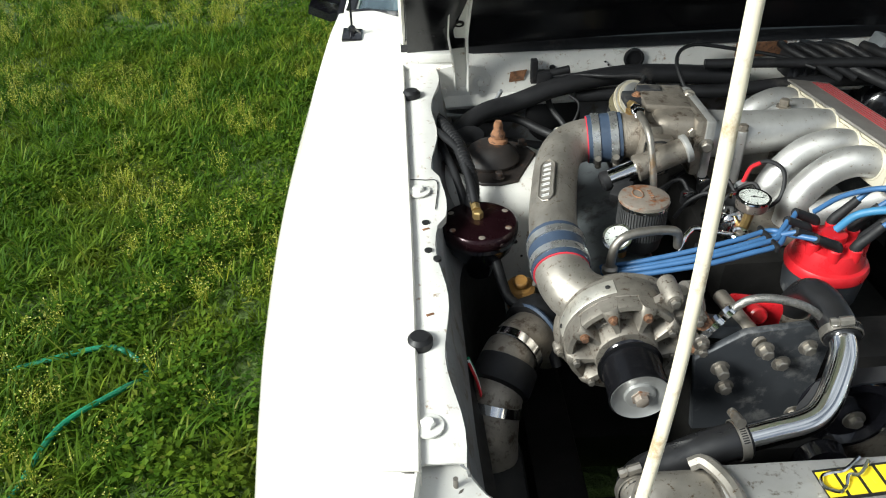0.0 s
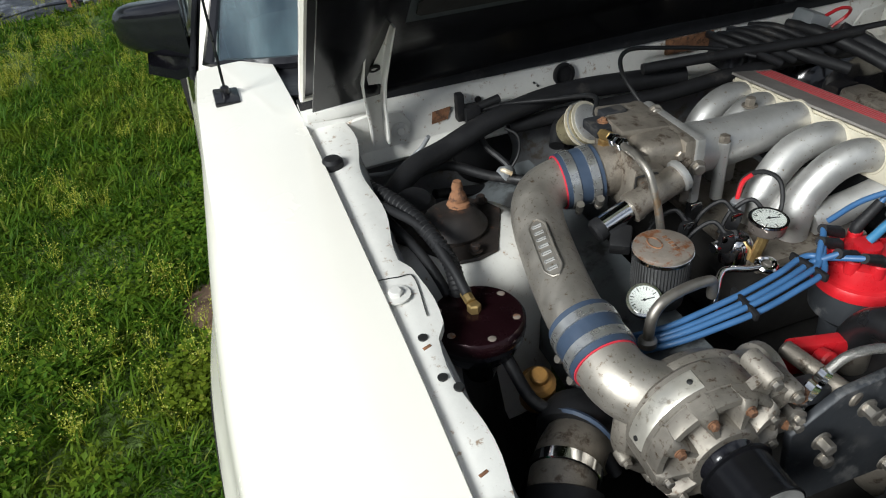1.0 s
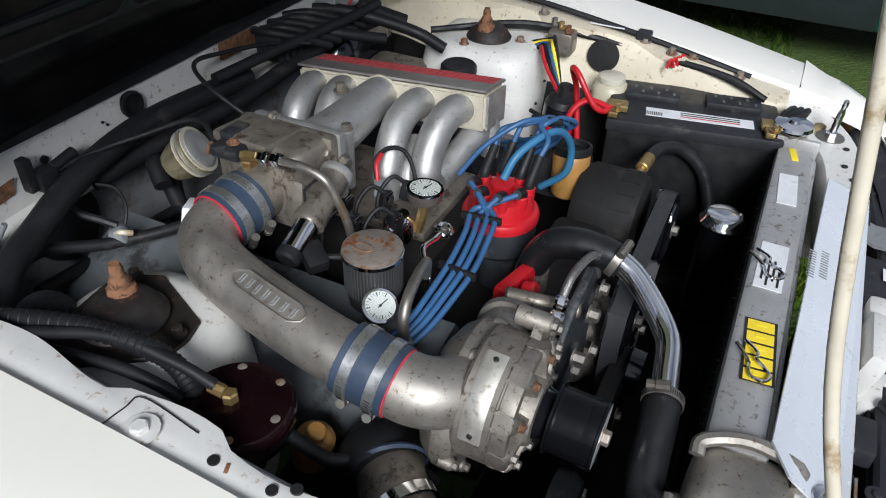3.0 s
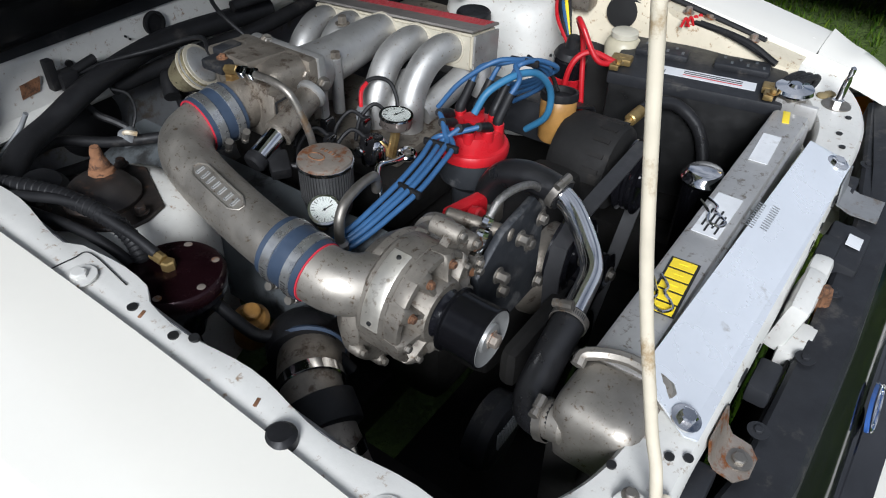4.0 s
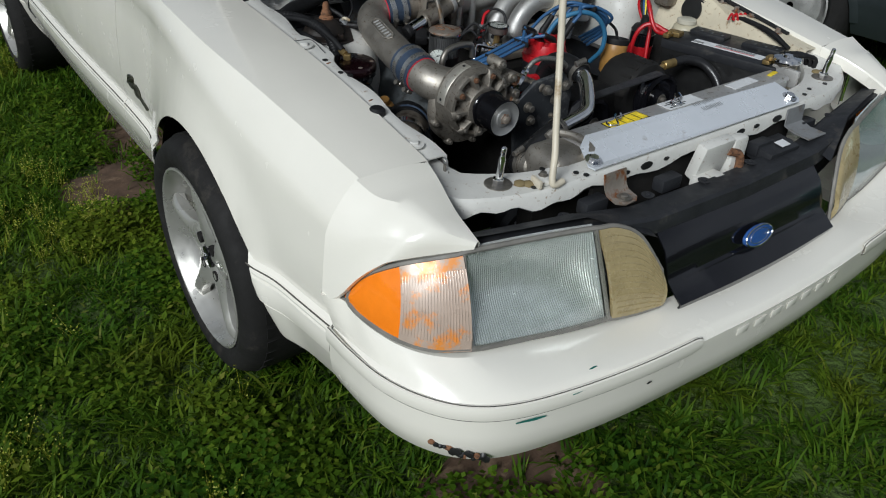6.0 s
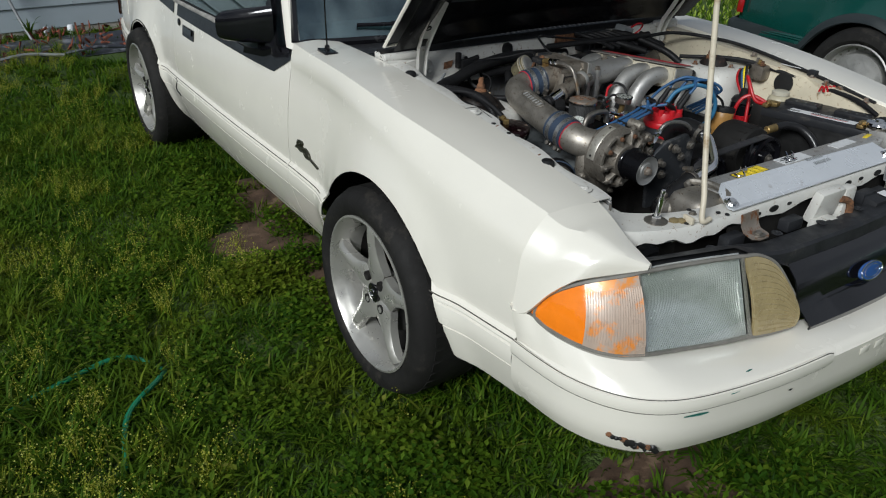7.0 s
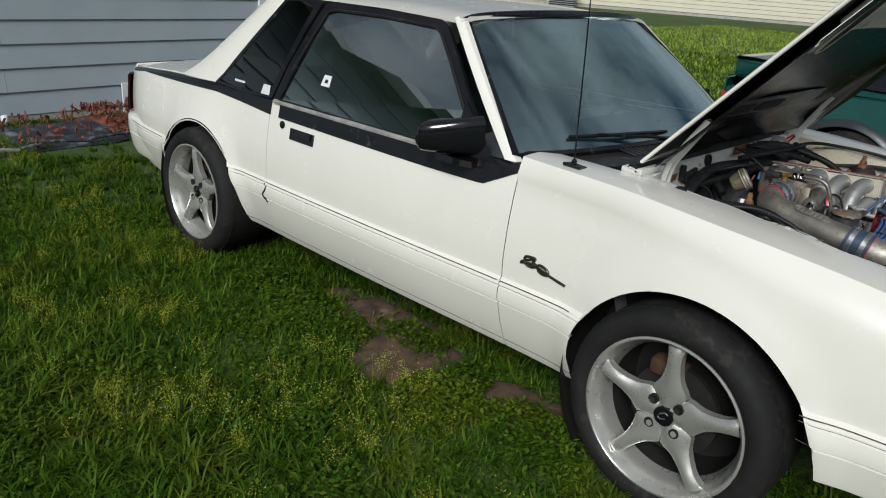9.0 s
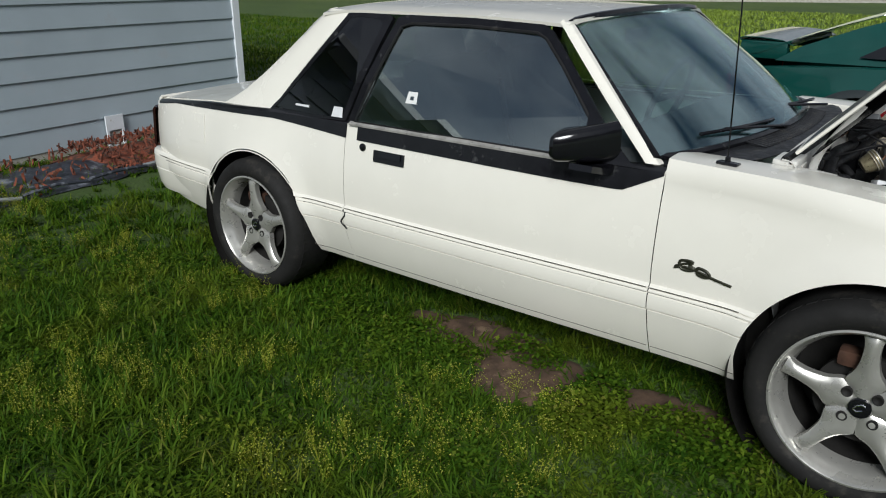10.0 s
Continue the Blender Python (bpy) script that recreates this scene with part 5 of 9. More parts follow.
def hood_bow(x, s):
    hw = hood_half(s)
    return -.022 * (1 - (x / hw) ** 2) + .05 * max(0, (s - .8) / .245) ** 2


def bow_front(x):
    return -.055 * (abs(x) / .64) ** 2.2


skin = []
for s in steps(.026, 1, 24):
    row = []
    for u in steps(-1, 1, 30):
        sl = s * (HLEN + bow_front(u * .64) * s)
        x = u * hood_half(sl)
        row.append(hp(x, sl, hood_bow(x, sl)))
    skin.append(row)
b = add_grid(bmesh.new(), skin)
thicken(b, .003)
b.to_mesh(hood.data)
hood.data.shade_smooth()
hood.data.set_sharp_from_angle(angle=radians(35))
# folded edge and inner frame
edge = [skin[i][0] for i in range(25)] + skin[24][1:] + [skin[i][-1] for i in range(23, -1, -1)] + list(reversed(skin[0]))[1:-1]
b = bmesh.new()
add_tube(b, [p + N * .004 for p in edge], .0058, 6, closed=True)
part("hood_edge", b, PAINT, hood, "white painted folded edge")
inner = []
for s in steps(.046, .975, 40):
    row = []
    for u in steps(-.988, .988, 44):
        sl = s * (HLEN + bow_front(u * .64) * s)
        x = u * hood_half(sl)
        d = hood_bow(x, sl) + .012
        # pressed border round a shallow, smooth panel
        near = min((.988 - abs(u)) * .64, sl, HLEN - sl)
        f = min(1, max(0, (.115 - near) / .05))
        d += .026 * f * f * (3 - 2 * f)
        row.append(hp(x, sl, d))
    inner.append(row)
under = part("hood_inner_frame", sheet(inner[:24], .003), HOODBLACK, hood, "gloss black painted hood inner frame", angle=50)
liner = part("hood_liner", sheet([[p + N * (.004 if i == 0 else .001) for p in r] for i, r in enumerate(inner[21:])], .003), LINER, hood, "bare grey front half of the hood underside", angle=50)
border = []
for sgn in (-1, 1):
    rows = []
    for i in range(20, 41):
        q = inner[i][0 if sgn < 0 else -1]
        rows.append([q + N * .003, q + Vector((-sgn * .022, 0, 0)) + N * .0035, q + Vector((-sgn * .048, 0, 0)) + N * .003])
    part("black_border", sheet(rows, .002), HOODBLACK, liner)
# a grey plate with two dark slots low on the inner frame, mesh openings near the front
pl = part("vent_plate", plate([hp(-.50, .212, .0), hp(.30, .212, .0), hp(.30, .286, .0), hp(-.50, .286, .0)], .006), GREYPAINT, under, "grey plate with two dark slots", smooth=False)
for x in (-.385, -.155):
    part("vent_slot", plate([hp(x + dx, .249 + ds, .005) for dx, ds in ((-.10, -.014), (-.093, -.020), (.093, -.020), (.10, -.014), (.10, .014), (.093, .020), (-.093, .020), (-.10, .014))], .004), BAYDARK, pl, smooth=False)
for sgn in (-1, 1):
    def oval(kx, ks, d):
        return [hp(sgn * (.49 + kx * math.sin(a) + ks * math.cos(a) * .10), .67 + ks * math.cos(a), d) for a in steps(0, 2 * math.pi, 24)[:-1]]
    op = part("mesh_opening", plate(oval(.028, .135, .026), .004), BAYDARK, liner, "dark mesh-covered slot")
    part("opening_rim", tube(oval(.032, .140, .027), .004, 6, 1, closed=True), LINER, op)
# hinges: bent straps from the firewall flange up to the frame
for sgn in (-1, 1):
    x = sgn * .536
    rows = []
    for y, z, w, out in ((.300, .848, .015, 0), (.297, .890, .016, 0), (.284, .935, .018, .004), (.258, .975, .020, .008), (.224, 1.030, .021, .006), (.190, 1.081, .022, .004)):
        c = x + sgn * out
        rows.append([(c - w, y - .020, z - .004), (c - w + .001, y - .004, z - .001), (c - w + .005, y, z), (c + w - .005, y, z), (c + w - .001, y - .004, z - .001), (c + w, y - .020, z - .004)])
    hinge = part("hood_hinge", sheet(rows, .003), BAYPAINT, car, "cream painted hood hinge strap", angle=30)
    for y, z in ((.243, 1.000), (.200, 1.066)):
        part("hinge_bolt", lathe((x + sgn * .005, y - .002, z - .002), (0, -.75, -.66), [(.010, 0), (.010, .003), (.006, .004), (.006, -.002)], 14), BAYDARK, hinge)
    fo = [(x - .058, .325, .84), (x - .064, .323, .88), (x - .048, .322, .905), (x, .321, .912), (x + .048, .322, .905), (x + .064, .323, .88), (x + .058, .325, .84), (x, .326, .822)]
    foot = part("hinge_foot", plate([(p[0], p[1] - .012, p[2] - .02) for p in fo], .006, .002), BAYPAINT, hinge)
    for dx, z in ((-.036, .838), (.040, .852)):
        part("foot_bolt", hexbolt((x + dx, .306, z), (0, -1, .1), .008, .007, 1.9), BAYPAINT, foot)
# ---- engine bay: sheet metal ----
bay = thing("engine_bay", (0, -.1, .30), "white engine bay sheet metal with chips, rust and dust", "engine bay")


def rail_z(y):
    return CREST_Z(y) - .010


APRON = hermite([(-.62, .590), (-.45, .600), (-.2, .604), (.05, .600), (.30, .585)])
# same white apron twice: shade in the near colour, sun in the far one
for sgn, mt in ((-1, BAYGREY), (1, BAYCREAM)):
    rows, flange = [], []
    for y in steps(-.60, .315, 44):
        xi = APRON(y)
        d = math.hypot((y - .03) / .17, 0)
        bulge = .085 * math.exp(-d ** 4)
        z0 = rail_z(y)
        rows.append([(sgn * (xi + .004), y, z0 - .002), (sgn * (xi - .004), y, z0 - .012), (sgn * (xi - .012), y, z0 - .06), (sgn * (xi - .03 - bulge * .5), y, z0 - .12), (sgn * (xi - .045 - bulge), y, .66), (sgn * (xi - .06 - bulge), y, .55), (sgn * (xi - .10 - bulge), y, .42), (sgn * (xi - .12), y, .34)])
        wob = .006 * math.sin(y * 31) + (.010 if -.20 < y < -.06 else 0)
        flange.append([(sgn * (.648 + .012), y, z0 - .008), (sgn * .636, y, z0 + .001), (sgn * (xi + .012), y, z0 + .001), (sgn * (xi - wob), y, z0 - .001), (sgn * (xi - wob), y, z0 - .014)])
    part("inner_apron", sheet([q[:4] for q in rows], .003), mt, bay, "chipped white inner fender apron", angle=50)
    part("lower_apron", sheet([q[3:] for q in rows], .003), BAYDARK, bay, "near-black lower apron", angle=50)
    part("apron_rail", sheet(flange, .003), BAYPAINT if sgn < 0 else BAYCREAM, bay, "white fender rail with rust spots", angle=40)
for y in (-.124, -.553):
    part("rail_bolt", hexbolt((-.631, y, rail_z(y) + .002), (0, 0, 1), .0095, .007, 2.0), BAYPAINT, bay)
for y in (-.40, .14, -.30):
    part("rail_bolt", hexbolt((.622, y, rail_z(y) + .002), (0, 0, 1), .008, .006, 1.6), RUSTLIGHT, bay)
for y, dx in ((-.200, -.008), (-.262, -.006), (-.280, .006)):
    b = lathe((-.614 + dx, y, rail_z(y) - .002), (0, 0, 1), [(.006, 0), (.006, .0045), (.003, .0046)], 12)
    part("rail_hole", b, INK, bay)
for y in (-.215, -.385):
    part("rust_spot", box((-.622, y, rail_z(y) + .0010), (.011, .004, .0016), .0005, (0, 0, 20)), RUST, bay)
part("rail_seam", tube([(-.655, -.088, rail_z(-.088) + .001), (-.62, -.094, rail_z(-.09) + .002), (-.60, -.10, rail_z(-.10) + .001), (-.606, -.17, rail_z(-.17) + .002)], .0008, 5), INK, bay)
for y in (-.432, .185):
    part("hood_bumper", cyl((-.637, y, rail_z(y) - .006), (0, 0, 1), .017, .020, 18, .005), RUBBER, bay, "round rubber hood stop")
# strut towers
MOUNTRUST = material("greasy_brown_mount", (0.017, 0.013, 0.011), 0.6, vary=0.35, scale=30, stain=(0.06, 0.03, 0.018), stain_amount=0.22, stain_scale=60)
def tower_shell(c, rx, ry, power, prof):
    """A pressed tower of rounded square plan, closed by a domed top."""
    bm = bmesh.new()
    rows = []
    for f, h in prof:
        row = []
        for a in steps(0, 2 * math.pi, 48):
            ca, sa = math.cos(a), math.sin(a)
            k = (abs(ca) ** power + abs(sa) ** power) ** (-1 / power)
            row.append((c[0] + rx * f * k * ca, c[1] + ry * f * k * sa, c[2] + h))
        rows.append(row)
    return add_grid(bm, rows)


for sgn in (-1, 1):
    if sgn < 0:
        b = tower_shell((-.487, .028, .53), .112, .112, 2.4, [(1.12, 0), (1.08, .12), (1.03, .20), (.97, .248), (.84, .274), (.60, .284), (.30, .284), (.05, .282)])
        px, py, pr = -.500, .034, .064
    else:
        b = tower_shell((.520, .010, .53), .112, .125, 4.0, [(1.10, 0), (1.06, .15), (1.02, .24), (.97, .272), (.86, .288), (.60, .292), (.30, .290), (.05, .288)])
        px, py, pr = .505, .005, .060
    tower = part("strut_tower", b, BAYPAINT, bay, "white strut tower with rusty top mount", angle=50)
    tri = [(px + pr * 1.35 * math.cos(radians(q + d)), py + pr * 1.35 * math.sin(radians(q + d)), .817) for q in (35, 155, 275) for d in (-22, 0, 22)]
    mount = part("strut_plate", plate(list(reversed(tri)), .006, .002), MOUNTRUST, tower, "dark greasy mount plate")
    part("mount_dish", lathe((px, py, .818), (0, 0, 1), [(pr * .78, 0), (pr * .80, .006), (pr * .70, .014), (pr * .62, .022), (pr * .45, .030), (.018, .032)], 28), MOUNTRUST, mount)
    nx, ny = (-.487, .042) if sgn < 0 else (.487, .005)
    part("strut_nut", lathe((nx, ny, .842), (0, 0, 1), [(.019, 0), (.017, .012), (.0125, .015), (.0135, .020), (.0110, .026), (.008, .030), (.0085, .038), (.006, .046)], 9), RUST, tower, "rusty strut nut")
    for q in (35, 155, 275):
        part("strut_stud", hexbolt((px + pr * 1.15 * math.cos(radians(q)), py + pr * 1.15 * math.sin(radians(q)), .822), (0, 0, 1), .007, .010, 1.5), MOUNTRUST if sgn < 0 else RUSTLIGHT, tower)
    r = random.Random(4)
    for k in range(14):
        a, h = r.uniform(-2.6, -.2) if sgn > 0 else r.uniform(-2.8, -.6), r.uniform(.62, .76)
        p = Vector((-.487 + .117 * math.cos(a), .028 + .117 * math.sin(a), h)) if sgn < 0 else Vector((r.uniform(.43, .60), -.120, h))
        part("paint_chip", cyl(p, (math.cos(a), math.sin(a), 0) if sgn < 0 else (0, -1, .1), r.uniform(.002, .004), .004, 7), INK, tower)

# firewall and cowl front
fw = []
for x in steps(-.655, .655, 40):
    e = .02 * (abs(x) / .655) ** 3
    fw.append([(x, .372 - e, .918), (x, .352 - e, .916), (x, .338 - e, .910), (x, .328 - e, .895), (x, .322 - e, .850), (x, .318 - e, .825), (x, .306 - e, .815), (x, .300 - e, .808), (x, .306 - e, .800), (x, .345, .790)])
part("cowl_front", sheet(fw, .003), BAYPAINT, bay, "white cowl front panel with dirt runs", angle=40)
fl = []
for x in steps(-.66, .66, 30):
    fl.append([(x, .345, .792), (x, .350 + .01 * math.sin(x * 9), .70), (x, .352, .58), (x, .30, .42), (x, .22, .30)])
part("firewall", sheet(fl, .003), BAYGREY, bay, "stained grey firewall, toned down for shade", angle=40)
for x in (-.177,):
    part("cowl_hole", lathe((x, .321, .884), (0, -1, .08), [(.021, 0), (.021, .006), (.017, .007), (.016, -.02), (.002, -.021)], 22), RUBBER, bay, "black rubber plug in the cowl")
part("cowl_pinhole", cyl((-.345, .321, .872), (0, -1, 0), .006, .004, 12), INK, bay)
for k, (x, z) in enumerate(((-.235, .879), (-.228, .872))):
    part("cowl_pinhole", cyl((x, .3225, z), (0, -1, 0), .002, .003, 8), INK, bay)
part("rust_patch", plate([(-.435, .3165, .846), (-.405, .3165, .850), (-.398, .3165, .872), (-.432, .3165, .868)], .002), RUST, bay)
part("rust_patch", box((.085, .318, .893), (.105, .006, .030), .006), RUST, bay, "brown rusted bracket plate")
bs = []
for x in steps(-.655, .655, 30):
    bs.append([(x, .326, .906), (x, .330, .918), (x, .338, .926), (x, .352, .926), (x, .356, .916)])
part("cowl_seal", sheet(bs, .003), RUBBER, bay, "black foam cowl seal")
for x in (-.59, .59):
    part("cowl_end", box((x, .345, .905), (.12, .07, .02), .006, (0, 0, 0)), BAYPAINT, bay)

# radiator support: a folded white channel round the front of the bay
SUP = [(-.650, -.560), (-.640, -.610), (-.600, -.655), (-.540, -.690), (-.460, -.716), (-.36, -.724), (-.2, -.728), (0, -.730), (.2, -.728), (.36, -.724), (.460, -.716), (.540, -.690), (.600, -.655), (.640, -.610), (.650, -.560)]
SW = [.052, .056, .054, .048, .040, .034, .032, .032, .032, .034, .040, .048, .054, .056, .052]
ctr = spline([(x, y, w) for (x, y), w in zip(SUP, SW)], 6)
rows = []
for k, p in enumerate(ctr):
    a, b = ctr[max(k - 1, 0)], ctr[min(k + 1, len(ctr) - 1)]
    d = Vector((b.x - a.x, b.y - a.y, 0)).normalized()
    nrm = Vector((d.y, -d.x, 0))
    q = Vector((p.x, p.y, 0))
    z = .742 + .022 * max(0, (abs(p.x) - .60) / .05)
    w = p.z
    rows.append([q - nrm * (w - .006) + Vector((0, 0, z - .075)), q - nrm * w + Vector((0, 0, z - .060)), q - nrm * w + Vector((0, 0, z - .006)), q - nrm * (w - .005) + Vector((0, 0, z)), q + Vector((0, 0, z + .001)), q + nrm * (w - .006) + Vector((0, 0, z - .001)), q + nrm * w + Vector((0, 0, z - .008)), q + nrm * (w + .002) + Vector((0, 0, z - .030 - .010 * math.sin(k * .9) * math.sin(k * .37))), q + nrm * (w - .004) + Vector((0, 0, z - .034 - .010 * math.sin(k * .9) * math.sin(k * .37)))])
sup = part("radiator_support", sheet(rows, .003), BAYPAINT, bay, "white radiator support with dents and grime", angle=40)
# the pressed holes and bolts of the support
for x, y in ((-.492, -.735), (-.385, -.735), (-.375, -.752), (-.43, -.690), (.385, -.735), (.43, -.72), (.50, -.72), (-.59, -.62)):
    part("support_hole", lathe((x, y, .7435), (0, 0, 1), [(.0055, 0), (.0055, .0022), (.001, .0023)], 12), INK, sup)
for x, y in ((-.505, -.712), (-.492, -.722), (.56, -.66), (.575, -.67)):
    part("clip", lathe((x, y, .743), (0, 0, 1), [(.011, 0), (.011, .004), (.006, .007)], 14), material("tan_clip", (0.22, 0.17, 0.08), 0.7), sup)
for sgn in (-1, 1):
    pin = part("hood_pin", lathe((sgn * .539, -.690, .743), (0, 0, 1), [(.026, 0), (.026, .002), (.012, .0025)], 28), STEEL, sup, "zinc hood pin with washer")
    part("pin_nut", lathe((sgn * .539, -.690, .7455), (0, 0, 1), [(.011, 0), (.011, .010), (.009, .011)], 6), CHROME, pin)
    part("pin_stem", lathe((sgn * .539, -.690, .745), (.03, -.08, 1), [(.0068, 0), (.0068, .050), (.0052, .056), (.0045, .060), (.0058, .063), (.0052, .073), (.002, .076)], 16), CHROME, pin)
part("stud", lathe((-.603, -.612, .745), (0, 0, 1), [(.009, 0), (.009, .006), (.003, .007), (.003, .022)], 12), STEEL, sup)
rodclip = part("rod_clip", box((-.462, -.728, .748), (.026, .034, .010), .003, (0, 0, -20)), BAYPAINT, sup)
part("clip_bolt", hexbolt((-.458, -.722, .753), (0, 0, 1), .007, .006, 1.3), STEEL, rodclip)
part("clip_finger", box((-.486, -.735, .752), (.007, .030, .016), .002, (0, 0, -8)), RODPAINT, rodclip)
# slots and holes punched through the front face
for x, r in ((-.27, .006), (-.21, .010), (-.15, .005), (.10, .009), (.16, .006), (.24, .010), (.30, .005)):
    b = lathe((0, 0, 0), (0, -1, 0), [(r, 0), (r, .0025), (r * .2, .0026)], 14)
    bmesh.ops.scale(b, vec=(1.7, 1, .8), verts=b.verts[:])
    bmesh.ops.transform(b, matrix=Matrix.Translation((x, -.7605, .724)), verts=b.verts[:])
    part("support_hole", b, INK, sup)
# brackets on the front face, latch
part("front_bracket", sheet([[(x, -.764, .738), (x, -.770, .71), (x, -.778, .698), (x + .002, -.800 - .012 * (abs(x + .305) < .02), .692)] for x in (-.335, -.320, -.290, -.275)], .003), RUSTLIGHT, sup, "dirty steel bracket")
part("bracket_bolt", hexbolt((-.305, -.795, .695), (0, 0, 1), .009, .006), STEEL, sup)
part("front_bracket", sheet([[(x, -.764, .738), (x, -.768, .70), (x + .004, -.790, .690), (x + .006, -.830, .688)] for x in (.275, .295, .325, .345)], .003), BAYGREY, sup)
latch = part("hood_latch", join(box((-.02, -.778, .700), (.10, .028, .085), .008, (12, 0, 0)), box((-.04, -.80, .655), (.075, .045, .035), .008), box((.055, -.785, .690), (.05, .03, .09), .01)), BAYPAINT, sup, "white hood latch with rust")
part("latch_hook", tube([(.02, -.795, .71), (.045, -.805, .70), (.05, -.808, .665), (.03, -.81, .645)], .009, 8), RUST, latch)
part("latch_bolt", hexbolt((-.055, -.824, .655), (0, -1, .3), .010, .010), RODPAINT, latch)
part("sensor_box", box((.19, -.800, .672), (.11, .060, .035), .006, (8, 0, 0)), PLASTIC, sup)
part("sensor_label", box((.20, -.812, .692), (.032, .022, .001), 0, (8, 0, 0)), PAPER, sup)
# added dark sheet that stands in for the unlit gap behind the grille
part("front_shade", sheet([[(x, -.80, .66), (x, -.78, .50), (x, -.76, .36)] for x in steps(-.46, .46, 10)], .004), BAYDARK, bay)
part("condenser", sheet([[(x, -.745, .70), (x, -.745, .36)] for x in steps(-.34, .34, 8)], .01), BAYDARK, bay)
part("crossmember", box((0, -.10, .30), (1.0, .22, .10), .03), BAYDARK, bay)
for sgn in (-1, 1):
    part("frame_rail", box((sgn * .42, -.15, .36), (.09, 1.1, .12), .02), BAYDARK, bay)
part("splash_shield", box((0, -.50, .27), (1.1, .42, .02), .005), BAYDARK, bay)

# ---- prop rod ----
rod = single("prop_rod", tube([(-.436, -.752, .748), (-.456, -.754, .747), (-.462, -.750, .756), (-.448, -.735, .80), (-.434, -.715, .845), (-.400, -.665, 1.0), (-.375, -.609, 1.3), (-.350, -.5535, 1.60), (-.346, -.53, 1.645), (-.335, -.51, 1.665)], .0065, 10, 6), RODPAINT, "cream painted hood prop rod standing in its clip", "prop rod")

# ---- radiator and the sheet over it ----
rad = thing("radiator", (0, -.63, .40), "aluminium radiator with dusty top tank and labels", "radiator")
part("top_tank", box((.05, -.642, .725), (.72, .062, .060), .008), ALU, rad, "dull aluminium top tank")
part("tank_lip", sheet([[(x, -.668, .752), (x, -.664, .760), (x, -.612, .760), (x, -.606, .756), (x, -.604, .735)] for x in steps(-.30, .42, 12)], .002), ALU, rad)
part("core", box((.02, -.625, .53), (.84, .045, .34), .004), BAYDARK, rad)
for k in range(34):
    part("fin", box((-.38 + k * .0242, -.601, .53), (.004, .006, .33)), BAYDARK, rad, smooth=False)
part("end_plate", box((.455, -.635, .745), (.012, .075, .045), .004), ALU, rad)
part("yellow_strip", box((.40, -.632, .7605), (.045, .012, .001), .001, (0, 0, 12)), YELLOW, rad)
filler = part("filler_neck", lathe((.475, -.62, .735), (0, 0, 1), [(.026, 0), (.026, .035), (.030, .036), (.030, .044)], 24), STEEL, rad)
part("filler_cap", lathe((.475, -.62, .775), (0, 0, 1), [(.034, 0), (.036, .004), (.034, .010), (.014, .013), (.010, .018)], 24), CHROME, filler)
# side tank casting with hose neck
neck = bmesh.new()
add_box(neck, (-.352, -.652, .705), (.105, .110, .105), .034, None, 4)
part("hose_neck", neck, CAST, rad, "cast thermostat-style end tank")
part("neck_flange", tube([(-.335, -.600, .752), (-.318, -.604, .760), (-.302, -.650, .764), (-.312, -.700, .760), (-.335, -.704, .752)], .0085, 8, 4), CAST, rad)
part("neck_stub", cyl((-.386, -.622, .708), (0, 1, -.2), .023, .03, 24, .004), CAST, rad)
# labels on the tank
lab = part("block_label", box((-.147, -.640, .7612), (.118, .040, .0012), 0, (0, 0, 4)), INK, rad, "black sticker with yellow block marks")
for k in range(5):
    x = -.195 + k * .0235
    part("label_mark", join(box((x, -.640 + .0017 * (k - 2), .7622), (.019, .033, .0008), 0, (0, 0, 4)), box((x + .003, -.640 + .0017 * (k - 2), .7630), (.006, .012, .0008), 0, (0, 0, 4))), YELLOW, lab, smooth=False)
lab = part("paper_label", box((.04, -.634, .7612), (.115, .038, .0012)), PAPER, rad, "scuffed white paper label")
for k in range(4):
    part("print_line", box((.015 + .012 * (k % 2), -.646 + k * .0075, .7622), (.05, .003, .0006)), INK, lab, smooth=False)
part("paper_label", box((.27, -.634, .7612), (.10, .030, .0012), 0, (0, 0, 3)), PAPER, rad, "torn white paper label")


def hairpin(at, yaw):
    """A bent wire safety clip."""
    m = pose(*at, 0, 0, yaw)
    pts = [(.045, .006, 0), (.015, .004, 0), (0, .010, 0), (-.014, .012, .001), (-.024, .002, .002), (-.016, -.010, .001), (-.002, -.010, 0), (.010, -.004, .004), (.022, -.010, .004), (.045, -.004, .004)]
    return single("hairpin_clip", tube([m @ Vector(p) for p in pts], .0022, 6, 5), CHROME, "bright wire hairpin clip resting on the radiator", "clip", "hairpin clips")


hairpin((-.185, -.640, .7655), 30)
hairpin((.025, -.634, .7655), 38)
PL = [(-.352, -.752, .7465), (.318, -.760, .7465), (.335, -.748, .748), (.315, -.690, .772), (-.300, -.668, .772), (-.335, -.690, .766), (-.356, -.738, .748)]
plt = single("radiator_cover", plate(PL, .003), PLATEWHITE, "plain pale sheet metal plate bolted over the radiator", "cover plate", smooth=False)
for x, y in ((-.338, -.732), (.303, -.742)):
    part("plate_bolt", hexbolt((x, y, .7555), (0, -.25, 1), .011, .009, 1.6), CHROME, plt)
r = random.Random(9)
for k in range(22):
    x, y = .02 + .07 * (k % 11) / 11 + (.0 if k < 11 else .012), -.700 + (.018 if k < 11 else 0)
    part("print_mark", box((x, y, .7690 + (y + .70) * .30 + .0015), (.002, .011, .0006), 0, (14, 0, 0)), GREYMETAL, plt, smooth=False)

